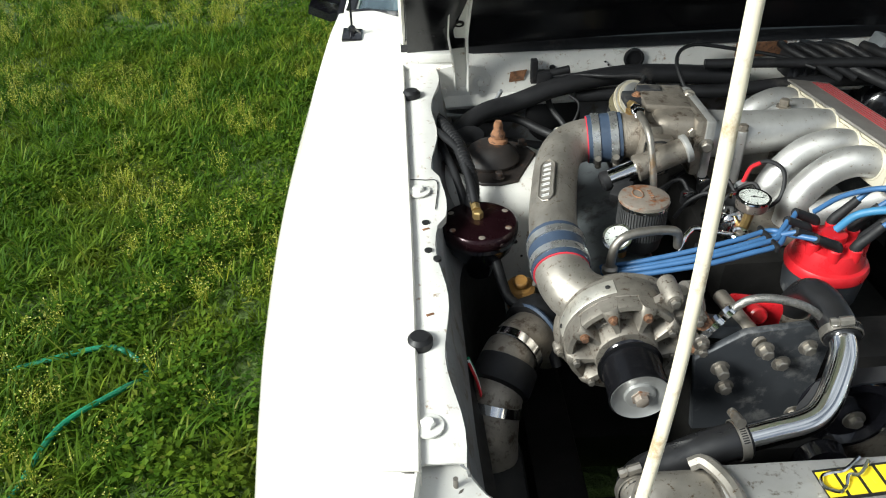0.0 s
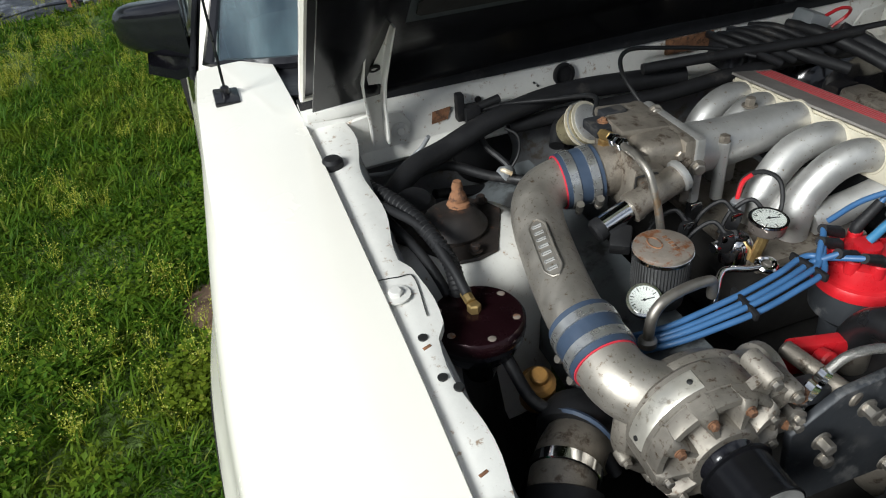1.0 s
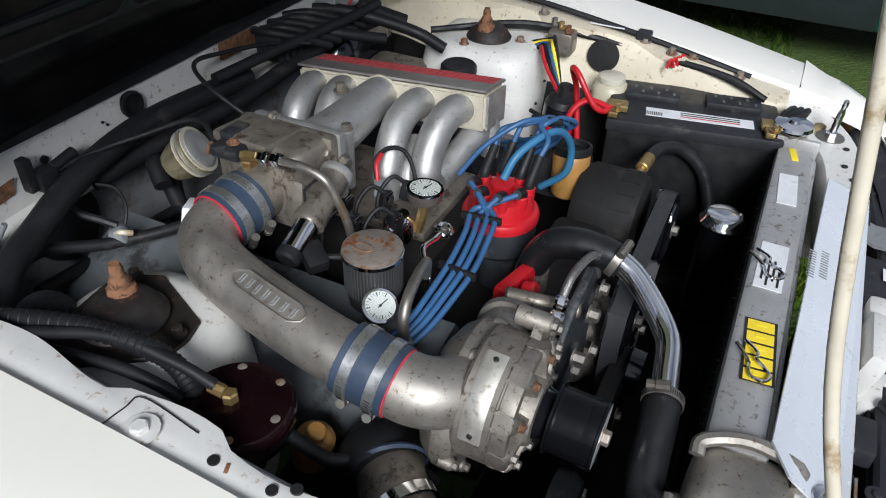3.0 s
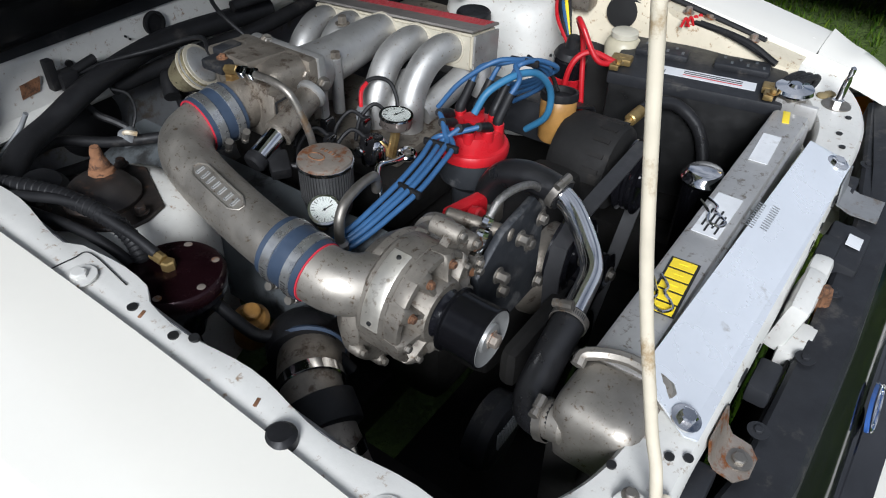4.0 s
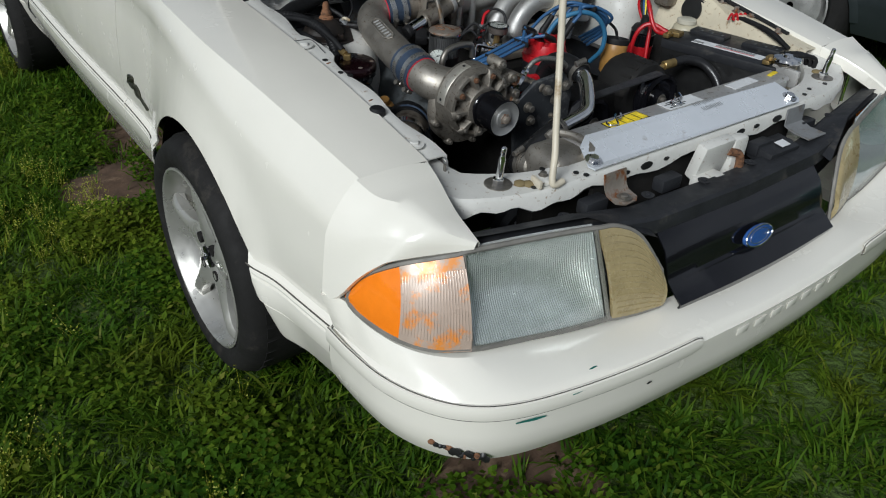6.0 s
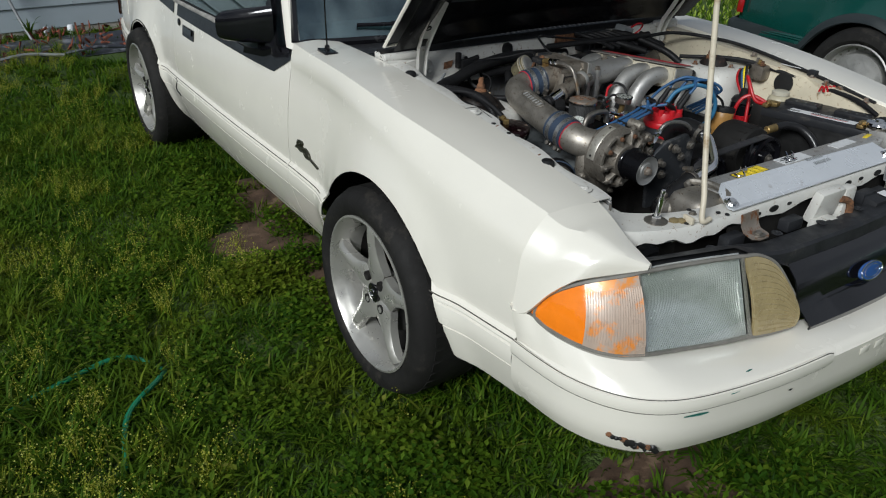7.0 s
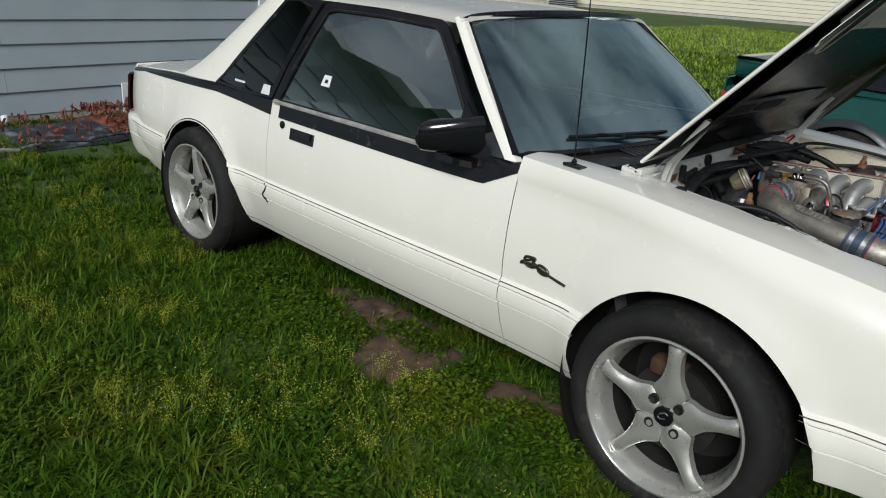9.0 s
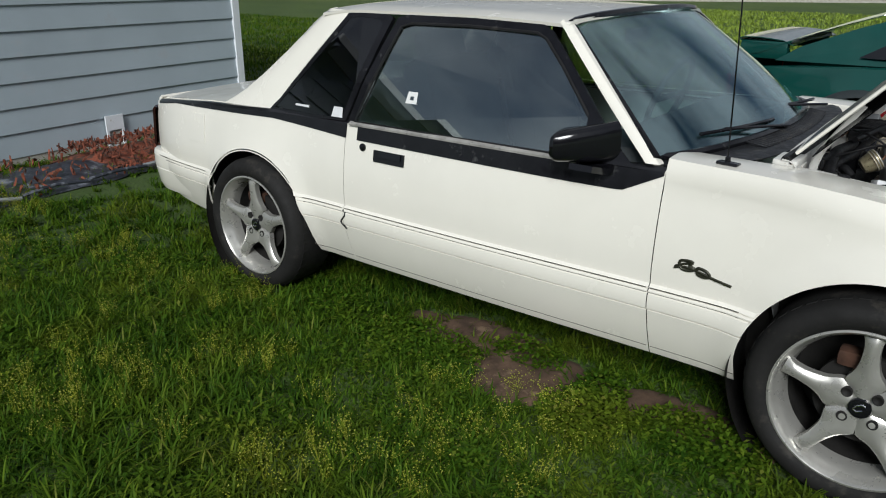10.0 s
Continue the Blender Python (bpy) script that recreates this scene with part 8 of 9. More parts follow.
# pressure hose with brass sleeve
ph = thing("pressure_hose", (.31, -.37, .70), "black pressure hose with brass crimp sleeve", "hose")
part("metal_line", tube([(.235, -.32, .70), (.26, -.33, .725), (.29, -.335, .735)], .007, 8), BRASS, ph)
part("sleeve", cyl((.283, -.334, .734), (1, -.12, .1), .012, .042, 14, .002), BRASS, ph)
part("rubber_hose", tube([(.322, -.339, .738), (.36, -.352, .742), (.395, -.385, .730), (.405, -.43, .69), (.39, -.46, .62), (.36, -.47, .55)], .0125, 14), HOSE, ph)
moved(ph, -.005, -.06, -.005)
# steering pump reservoir / overflow bottle with chrome cap
ovf = thing("overflow_tank", (.30, -.55, .46), "black cylindrical tank with chrome cap", "tank")
part("tank", cyl((.300, -.552, .46), (0, 0, 1), .034, .215, 28, .006), GLOSSBLACK, ovf)
part("tank_cap", lathe((.300, -.552, .676), (0, 0, 1), [(.040, 0), (.041, .004), (.036, .010), (.033, .018), (.028, .021), (.006, .021)], 32), CHROME, ovf, "bright chrome cap")
moved(ovf, -.032, 0, -.008)
# reservoir with black cap by the tower
resv = thing("power_steering_cap", (.30, .06, .80), "black screw cap on a dusty neck", "cap")
part("neck", cyl((.310, .02, .78), (0, 0, 1), .030, .06, 22, .004), GREYMETAL, resv)
part("cap", lathe((.310, .02, .838), (0, 0, 1), [(.036, 0), (.037, .004), (.036, .016), (.032, .020), (.028, .018), (.004, .018)], 26), RUBBER, resv)

moved(resv, .055, -.01, -.045)
# ---- looms and hoses along the firewall ----
def loom(path, r, label="black taped wiring loom", cat="loom", mat=None):
    return single("wiring_loom", tube(path, r * .9, 10, 7), mat or RUBBER, label, cat, "wiring looms")


loom([(-.565, .185, .79), (-.50, .225, .82), (-.43, .255, .826), (-.345, .275, .846), (-.24, .287, .860), (-.14, .289, .862), (.05, .28, .85)], .0215, "fat black heater hose along the firewall")
loom([(-.30, .29, .82), (-.15, .28, .825), (.0, .26, .83), (.16, .25, .845), (.30, .24, .85), (.42, .22, .85)], .016)
loom([(-.24, .22, .80), (-.22, .25, .82), (-.20, .26, .80), (-.20, .24, .74)], .015)
loom([(-.05, .262, .888), (.05, .245, .892), (.16, .225, .895), (.28, .20, .90), (.36, .19, .905)], .011, "black vacuum hose lying behind the plenum")
loom([(.28, .29, .90), (.30, .24, .90), (.33, .18, .885), (.36, .10, .86), (.38, .05, .83)], .013)
loom([(.22, .30, .89), (.20, .26, .895), (.24, .20, .88), (.30, .14, .86)], .012)
for k in range(5):
    loom([(.12 + .022 * k, .31, .905 - .006 * (k % 2)), (.115 + .03 * k, .27, .91), (.15 + .03 * k, .23, .895), (.20 + .03 * k, .20, .87)], .0085)
loom([(-.38, .300, .858), (-.31, .285, .868), (-.24, .24, .880), (-.20, .17, .905), (-.23, .11, .905)], .0045, "thin black throttle cable")
loom([(-.12, .12, .87), (-.13, .20, .92), (-.08, .27, .925), (.0, .28, .912), (.10, .25, .90), (.15, .21, .89)], .0042, "thin black throttle cable")
loom([(-.50, .24, .80), (-.43, .26, .79), (-.36, .22, .77), (-.28, .16, .77), (-.20, .12, .78)], .010)
loom([(-.455, .275, .845), (-.47, .29, .815), (-.52, .285, .79), (-.57, .27, .80)], .0045, "thin grey vacuum line by the cowl", mat=GREYMETAL)
loom([(-.60, .20, .79), (-.56, .13, .80), (-.545, .08, .80)], .020, "black taped loom end beside the strut tower")
loom([(-.590, .20, .80), (-.592, .10, .832), (-.583, .04, .836), (-.568, -.04, .832), (-.555, -.10, .80), (-.55, -.13, .74)], .008, "thin black rubber hose over the fender apron")
loom([(-.46, .25, .745), (-.35, .28, .712), (-.24, .31, .684), (-.13, .305, .675)], .010, "black cable crossing the firewall")
loom([(-.15, .28, .86), (-.135, .30, .80), (-.142, .30, .70), (-.15, .27, .64)], .011)
single("rubber_cap", lathe((-.530, .135, .79), (0, -.2, 1), [(.030, 0), (.034, .006), (.034, .024), (.026, .034), (.006, .036)], 24), RUBBER, "black domed rubber cap behind the strut mount", "cap")
op = [(-.26, .7505), (-.235, .770), (-.20, .772), (-.17, .762), (-.165, .742), (-.185, .735), (-.19, .712), (-.21, .712), (-.215, .730), (-.245, .732)]
single("firewall_opening", plate([(x, .3455, z) for x, z in op], .003), INK, "ragged dark opening in the firewall", "opening", smooth=False)
single("firewall_grommet", lathe((-.335, .335, .755), (0, -1, .1), [(.060, 0), (.058, .006), (.050, .010), (.004, .011)], 28), RUBBER, "black rubber firewall grommet", "grommet")
sol = thing("vacuum_solenoid", (-.37, .27, .85), "black vacuum solenoid clipped to the cowl", "solenoid")
part("clip", box((-.385, .305, .872), (.014, .018, .050), .003), RUBBER, sol)
part("body", join(box((-.365, .300, .858), (.030, .026, .030), .005), cyl((-.352, .298, .868), (1, -.1, .25), .008, .040, 12, .002)), RUBBER, sol)
part("drop_lead", tube([(-.365, .295, .845), (-.350, .28, .80), (-.335, .255, .785), (-.325, .235, .775)], .006, 8), RUBBER, sol)
conn = thing("wire_connector", (-.335, .21, .755), "grey connector with copper wire tails", "connector")
part("shell", lathe((-.345, .225, .765), (.35, -.55, .3), [(.012, 0), (.016, .004), (.016, .022), (.011, .026)], 16), GREYMETAL, conn)
part("copper_tail", tube([(-.343, .222, .775), (-.350, .20, .79), (-.338, .19, .785)], .004, 7), RODPAINT, conn)
part("loop_wire", tube([(-.335, .215, .772), (-.31, .225, .80), (-.30, .25, .82), (-.315, .27, .83)], .0025, 7), RUBBER, conn)
white = thing("white_connector", (-.24, .13, .77), "off-white plastic connector block", "connector")
part("block", box((-.262, .135, .79), (.050, .040, .030), .004, (10, 15, 30)), PAPER, white)
hv = thing("heater_valve_box", (.13, .29, .86), "black moulded box on the cowl with ribbed side", "box")
part("shell", box((.165, .285, .875), (.085, .060, .055), .010), PLASTIC, hv)
for k in range(4):
    part("rib", box((.135 + k * .02, .252, .875), (.006, .006, .045), .001), PLASTIC, hv)
ms = thing("map_sensor", (.30, .28, .90), "grey sensor with red-striped wires", "sensor")
part("body", box((.315, .27, .905), (.05, .05, .04), .008, (0, 20, 0)), GREYMETAL, ms)
part("red_loop", tube([(.33, .25, .92), (.345, .235, .935), (.37, .235, .93), (.38, .25, .91), (.36, .26, .89)], .0032, 7), REDCAP, ms)
part("plug", tube([(.34, .22, .90), (.37, .19, .88), (.40, .15, .86)], .016, 10), RUBBER, ms)
brake = thing("brake_booster", (.40, .27, .75), "black brake booster drum by the firewall", "brake booster")
part("drum", lathe((.42, .335, .74), (0, -1, .05), [(.115, 0), (.125, .02), (.125, .06), (.10, .09), (.05, .10)], 36), GLOSSBLACK, brake)
part("master_cylinder", box((.42, .17, .745), (.06, .13, .05), .012), CASTDARK, brake)
# injector wiring and small fittings between runners and valve cover
for k, (x, y) in enumerate(((-.135, -.035), (-.175, -.075), (-.10, -.085), (-.145, -.125), (-.115, .03), (-.06, -.10))):
    inj = thing("injector_plug", (x, y, .77), "black injector plug with bright clip", "plug", "injector plugs")
    part("plug", box((x, y, .785), (.020, .018, .030), .004, (12, -10, 20 * k)), RUBBER, inj)
    part("clip", box((x - .004, y - .009, .797), (.018, .003, .010), .001), CHROME, inj)
    part("tail", tube([(x, y, .797), (x - .01, y + .02, .81), (x - .035, y + .03, .79), (x - .06, y + .02, .765)], .0035, 7), RUBBER, inj)
ic = thing("sensor_lead", (-.09, -.06, .79), "sensor lead with a red-striped loop", "wire")
part("lead_loop", tube([(-.075, -.055, .80), (-.06, -.045, .825), (-.035, -.055, .836), (-.018, -.075, .825), (-.025, -.095, .79), (-.05, -.10, .77)], .0036, 8), RUBBER, ic)
part("red_lead", tube([(-.077, -.058, .80), (-.065, -.050, .822), (-.05, -.05, .832)], .0036, 8), REDCAP, ic)
part("plug", box((-.078, -.062, .79), (.022, .020, .024), .004, (0, 0, 30)), GREYMETAL, ic)
vv = thing("red_bracket", (-.12, -.36, .745), "red painted bracket behind the blower", "bracket")
part("bracket", join(box((-.115, -.345, .765), (.085, .022, .050), .008, (0, 0, -14)), cyl((-.13, -.362, .78), (0, -1, .3), .014, .02, 14, .003)), REDCAP, vv)
moved(vv, -.025, .03, -.035)
ws2 = thing("idler_arm", (-.20, -.48, .60), "dark belt tensioner below the blower", "tensioner")
part("arm", box((-.17, -.475, .60), (.20, .03, .07), .015), BAYDARK, ws2)
part("wheel", lathe((-.10, -.485, .61), (0, -1, 0), [(.035, 0), (.038, .004), (.036, .024), (.020, .026)], 26), GLOSSBLACK, ws2)
# left fender rail: tag, clips and rusty studs
tag = single("fender_tag", box((.632, -.215, rail_z(-.215) + .008), (.020, .075, .002), .0005), PAPER, "pale printed sticker on the fender rail", "sticker")
single("edge_clip", box((.628, -.295, rail_z(-.295) + .012), (.022, .030, .020), .004), PLASTIC, "black rubber clip on the fender rail", "clip")
for y in (-.08, -.36, -.50):
    single("fender_stud", join(hexbolt((.605, y, rail_z(y) + .002), (0, 0, 1), .007, .012)), RUSTLIGHT, "small rusty stud on the fender rail", "stud", "fender studs")
for k in range(4):
    single("coil_spring_wire", tube([(.575 + .012 * k, -.36 - .006 * k, .80), (.580 + .012 * k, -.365 - .006 * k, .818), (.587 + .012 * k, -.372 - .006 * k, .80)], .003, 7), REDCAP, "short red wire loop by the battery", "wire", "red wire loops")
# ---- the grey-blue house ----
HD = Vector((.9936, .113, 0)).normalized()
HUP = Vector((0, 0, 1))
HN = HD.cross(HUP).normalized()
HC = Vector((1.89, 6.176, 0))


def hq(s, h, d=0.0):
    """A point of the house wall: along from the corner (leftwards), up, and out."""
    return HC - HD * s + HUP * h + HN * d


house = thing("house", HC, "single-storey house with pale blue-grey lap siding", "house", kind="structure")


def slab(pts, back):
    """A flat outline carried along a vector."""
    bm = bmesh.new()
    a = [bm.verts.new(p) for p in pts]
    b = [bm.verts.new(Vector(p) + Vector(back)) for p in pts]
    bm.faces.new(a), bm.faces.new(list(reversed(b)))
    for k in range(len(a)):
        bm.faces.new((a[k], b[k], b[(k + 1) % len(a)], a[(k + 1) % len(a)]))
    return bm


EXP = .187
seg_ends = [0.07, 2.6, 4.3, 6.1, 9.5]
for r in range(0, 16):
    h0 = r * EXP + .070
    ends = seg_ends if r % 2 else [0.07, 3.4, 5.05, 7.0, 9.5]
    for s0, s1 in zip(ends, ends[1:]):
        bm = bmesh.new()
        a = [hq(s0 + .0015, h0, .020), hq(s1 - .0015, h0, .020), hq(s1 - .0015, h0 + EXP + .01, .004), hq(s0 + .0015, h0 + EXP + .01, .004)]
        b2 = [hq(s0 + .0015, h0, .0), hq(s1 - .0015, h0, .0), hq(s1 - .0015, h0 + EXP + .01, -.01), hq(s0 + .0015, h0 + EXP + .01, -.01)]
        va, vb = [bm.verts.new(p) for p in a], [bm.verts.new(p) for p in b2]
        bm.faces.new(va), bm.faces.new(vb)
        for k in range(4):
            bm.faces.new((va[k], va[(k + 1) % 4], vb[(k + 1) % 4], vb[k]))
        part("siding_board", bm, SIDING, house, smooth=False)
part("wall_core", slab([hq(.01, -.6, -.02), hq(9.5, -.6, -.02), hq(9.5, 3.1, -.02), hq(.01, 3.1, -.02)], HN * -.12), BLOCK, house, smooth=False)
part("foundation", slab([hq(.02, -.8, .012), hq(9.5, -.8, .012), hq(9.5, .085, .012), hq(.02, .085, .012)], HN * -.028), BLOCK, house, "grey concrete foundation", smooth=False)
part("corner_trim", slab([hq(-.012, .03, .032), hq(.072, .03, .032), hq(.072, 3.1, .032), hq(-.012, 3.1, .032)], HN * -.10), WHITETRIM, house, "pale painted corner board", smooth=False)
part("side_wall", slab([hq(0, -.6, -.10), hq(0, 3.1, -.10), hq(0, 3.1, -8), hq(0, -.6, -8)], HD * -.1), SIDING, house, smooth=False)
part("roof", slab([hq(-.4, 3.0, .5), hq(9.9, 3.0, .5), hq(9.9, 4.6, -4), hq(-.4, 4.6, -4)], (0, 0, .08)), GREYMETAL, house, "dark shingle roof", smooth=False)
vent = part("crawl_vent", ring_plate([hq(1.47, .0, .034), hq(1.64, .0, .034), hq(1.64, .275, .034), hq(1.47, .275, .034)], [hq(1.49, .02, .034), hq(1.62, .02, .034), hq(1.62, .15, .034), hq(1.49, .15, .034)], .014), WHITETRIM, house, "white foundation access frame", smooth=False)
part("vent_back", slab([hq(1.49, .02, .030), hq(1.62, .02, .030), hq(1.62, .13, .030), hq(1.49, .15, .030)], HN * -.004), BLOCK, vent, smooth=False)

# tap on a standing pipe against the wall
tap = thing("garden_tap", hq(3.14, 0, .06), "old garden tap on a leaning pipe against the siding", "tap")
part("pipe", tube([hq(3.00, -.1, .30), hq(3.08, .2, .14), hq(3.14, .46, .06)], .012, 8), GREYMETAL, tap)
part("spout", tube([hq(3.14, .44, .06), hq(3.14, .50, .09), hq(3.14, .48, .13), hq(3.14, .44, .14)], .016, 8), BRASS, tap)
part("knob", lathe(hq(3.14, .50, .09), HUP, [(.030, 0), (.036, .006), (.036, .028), (.028, .036)], 12), material("blue_knob", (0.02, 0.08, 0.26), 0.4), tap, "blue tap knob")
part("tap_wheel", lathe(hq(3.14, .50, .08), HUP, [(.01, 0), (.035, .02), (.035, .035), (.01, .04)], 14), material("blue_handle", (0.05, 0.12, 0.25), 0.5), tap)
for s in (2.88, 2.68):
    single("pipe_stub", join(tube([hq(s, -.15, .10), hq(s, .06, .10)], .022, 12), lathe(hq(s, .05, .10), HUP, [(.028, 0), (.028, .04), (.02, .05)], 14)), WHITETRIM, "white plastic drain stub standing by the wall", "pipe")

# planting bed along the wall: ground cloth, mulch and edging
rng = random.Random(5)


def heap(name, s0, s1, d0, d1, h, mat, label, cat, seed):
    rows = []
    for i in steps(0, 1, 46):
        row = []
        for j in steps(0, 1, 16):
            s, d = s0 + (s1 - s0) * i, d0 + (d1 - d0) * j
            p = hq(s, 0, d)
            z = h * math.sin(math.pi * min(1, j * 1.0)) * (.4 + .8 * abs(noise.noise((s * 2.2 + seed, d * 3, seed)))) + .05 * h * noise.noise((s * 14, d * 14, seed))
            edge = min(1, 6 * min(i, 1 - i))
            row.append((p.x + .05 * noise.noise((s * 5, d * 5, 1 + seed)), p.y + .06 * noise.noise((s * 4, d * 4, 2 + seed)), ground_z(p.x, p.y) + .01 + z * edge))
        rows.append(row)
    return single(name, sheet(rows), mat, label, cat, angle=60)


heap("ground_cloth", 1.6, 6.0, .12, 1.00, .10, TARP, "crumpled dark ground cloth along the house wall", "tarp", 3)
heap("mulch_bed", .95, 2.25, .06, .85, .13, MULCH, "heap of red bark mulch by the wall", "mulch", 8)
chips = []
fs = []
for _ in range(900):
    s, d = rng.uniform(.9, 3.6), rng.uniform(.1, 1.0)
    if s > 2.2 and rng.random() < .75:
        continue
    p = hq(s, 0, d)
    c = Vector((p.x, p.y, ground_z(p.x, p.y) + .05 + .10 * math.sin(math.pi * min(1, max(0, (d - .06) / .8))) * (1 if s < 2.2 else .3) + rng.uniform(0, .03)))
    e = Euler((rng.uniform(0, 6), rng.uniform(0, 6), rng.uniform(0, 6))).to_matrix()
    k = len(chips)
    l, w = rng.uniform(.02, .05), rng.uniform(.005, .012)
    for q in ((-l, -w, 0), (l, -w, .004), (l, w, 0), (-l, w, .004), (0, 0, .012)):
        chips.append(c + e @ Vector(q))
    fs += [(k, k + 1, k + 4), (k + 1, k + 2, k + 4), (k + 2, k + 3, k + 4), (k + 3, k, k + 4), (k, k + 3, k + 2, k + 1)]
me = bpy.data.meshes.new("bark_chips")
me.from_pydata(chips, [], fs)
me.materials.append(MULCH)
tagged(new("bark_chips", me), "loose red bark chips scattered by the house", "mulch", kind="stuff")
for k in range(9):
    s = 1.5 + k * .5
    single("edging_stick", tube([hq(s, .05, .98 + rng.uniform(-.05, .08)), hq(s + .25, .07, 1.0 + rng.uniform(-.06, .06)), hq(s + .5, .05, .97 + rng.uniform(-.06, .06))], .013, 7), GREYMETAL if k % 3 == 0 else TARP, "weathered strip edging the planting bed", "edging", "bed edging")


def daylily(at, n, hgt, seed):
    r = random.Random(seed)
    bm = bmesh.new()
    for _ in range(n):
        a, l = r.uniform(0, 6.28), hgt * r.uniform(.6, 1.2)
        d = Vector((math.cos(a), math.sin(a), 0))
        t = Vector((-d.y, d.x, 0)) * .010
        pts = [Vector(at) + d * l * .5 * u ** 1.3 + Vector((0, 0, l * (1.5 * u - .9 * u * u))) for u in steps(0, 1, 5)]
        add_grid(bm, [[p - t * (1 - k / 5.2), p + t * (1 - k / 5.2)] for k, p in enumerate(pts)])
    return single("lily_plant", bm, BLADES, "green strap-leaved plant by the house corner", "plant")


daylily((.85, 5.85, .02), 26, .34, 1)
daylily((1.05, 5.95, .02), 20, .30, 2)
daylily((-1.1, 5.65, .02), 14, .28, 3)

# ---- far house up the slope ----
FH = Vector((30.0, 19.0, .25))
FD = Vector((-.52, .85, 0)).normalized()
FN = Vector((-.85, -.52, 0)).normalized()


def fq(s, h, d=0.0):
    return FH + FD * s + Vector((0, 0, h)) + FN * d


far = thing("far_house", FH, "distant house with cream lap siding", "house", kind="structure")
for r in range(0, 16):
    h0 = r * .19 + .15
    part("siding_board", slab([fq(-16, h0, .03), fq(12, h0, .03), fq(12, h0 + .20, .0), fq(-16, h0 + .20, .0)], FN * -.02), CREAMSIDING, far, smooth=False)
part("foundation", slab([fq(-16, -1.5, -.01), fq(12, -1.5, -.01), fq(12, .18, -.01), fq(-16, .18, -.01)], FN * -.03), BLOCK, far, smooth=False)
part("wall_core", slab([fq(-16, 0, -.05), fq(12, 0, -.05), fq(12, 3.2, -.05), fq(-16, 3.2, -.05)], FN * -.2), CREAMSIDING, far, smooth=False)
part("roof", slab([fq(-16.5, 3.1, .6), fq(12.5, 3.1, .6), fq(12.5, 5, -4), fq(-16.5, 5, -4)], (0, 0, .1)), GREYMETAL, far, "dark roof", smooth=False)
ac = thing("air_conditioner", fq(2.6, 0, 1.2), "grey outdoor air conditioner unit beside the far house", "air conditioner")
part("casing", box(fq(2.6, .55, 1.2), (1.15, 1.15, 1.15), .03, (0, 0, 30)), GREYMETAL, ac)
for k in range(12):
    part("louver", box(fq(2.6, .08 + k * .085, 1.2), (1.18, 1.18, .035), 0, (0, 0, 30)), TRIM, ac, smooth=False)

# ---- distant red car ----
rc = thing("red_car", (24, 30, ground_z(24, 30)), "red car parked far off on the slope", "car")
RC = Matrix.Translation((24.0, 30.0, ground_z(24, 30))) @ Matrix.Rotation(radians(-35), 4, "Z")
prof = [(-2.1, .35), (-2.15, .62), (-1.95, .78), (-1.1, .86), (-.5, 1.28), (.6, 1.33), (1.25, .95), (2.0, .86), (2.12, .6), (2.1, .32)]
bm = plate([RC @ Vector((x, -.82, z)) for x, z in prof], 1.64)
part("body", bm, REDCAR, rc, angle=20)
for x in (-1.3, 1.3):
    for y in (-.84, .68):
        w = part("wheel", lathe(RC @ Vector((x, y, .32)), RC.to_3x3() @ Vector((0, 1, 0)), [(.30, 0), (.32, .03), (.32, .13), (.30, .16)], 20), TYRE, rc)
        part("rim", lathe(RC @ Vector((x, y - .004, .32)), RC.to_3x3() @ Vector((0, 1, 0)), [(.19, 0), (.19, .02)], 16), RIM, w)
part("side_window", plate([RC @ Vector((x, -.826, z)) for x, z in ((-1.0, .90), (-.45, 1.24), (.55, 1.27), (1.1, .95))], .004), GLOSSBLACK, rc, smooth=False)

# ---- the green hatchback standing alongside ----
GC = Matrix.Translation((3.60, -1.90, 0))
green = thing("hatchback_car", (3.60, -.5, 0), "dark green hatchback with grey lower cladding parked alongside", "car")


def gpart(name, bm, mat, parent=green, label="", **kw):
    bmesh.ops.transform(bm, matrix=GC, verts=bm.verts[:])
    return part(name, bm, mat, parent, label, **kw)


def gboth(name, bm, mat, label="", **kw):
    me = bpy.data.meshes.new("scratch")
    bm.to_mesh(me)
    o2 = bmesh.new()
    o2.from_mesh(me)
    bpy.data.meshes.remove(me)
    return gpart(name, bm, mat, green, label, **kw), gpart(name, flipx(o2), mat, green, label, **kw)


def gside(a, b, n, lo=None, hi=None):
    rows = []
    for y in columns(a, b, n):
        zl, zt = max(low_z(y), lo or 0), min(belt(y), hi or 9)
        tuck = max(0.0, (y - 3.2) / .3) ** 2 * .02
        pts = [(-side_x(y, max(min(z, zt), zl)) + tuck, y, max(min(z, zt), zl)) for z in OFFZ]
        pts.append((-side_x(y, zt) + tuck, y, zt))
        if hi is None:
            pts.append((-side_x(y, zt) + tuck + .03, y, zt + .01))
        rows.append(pts)
    return rows


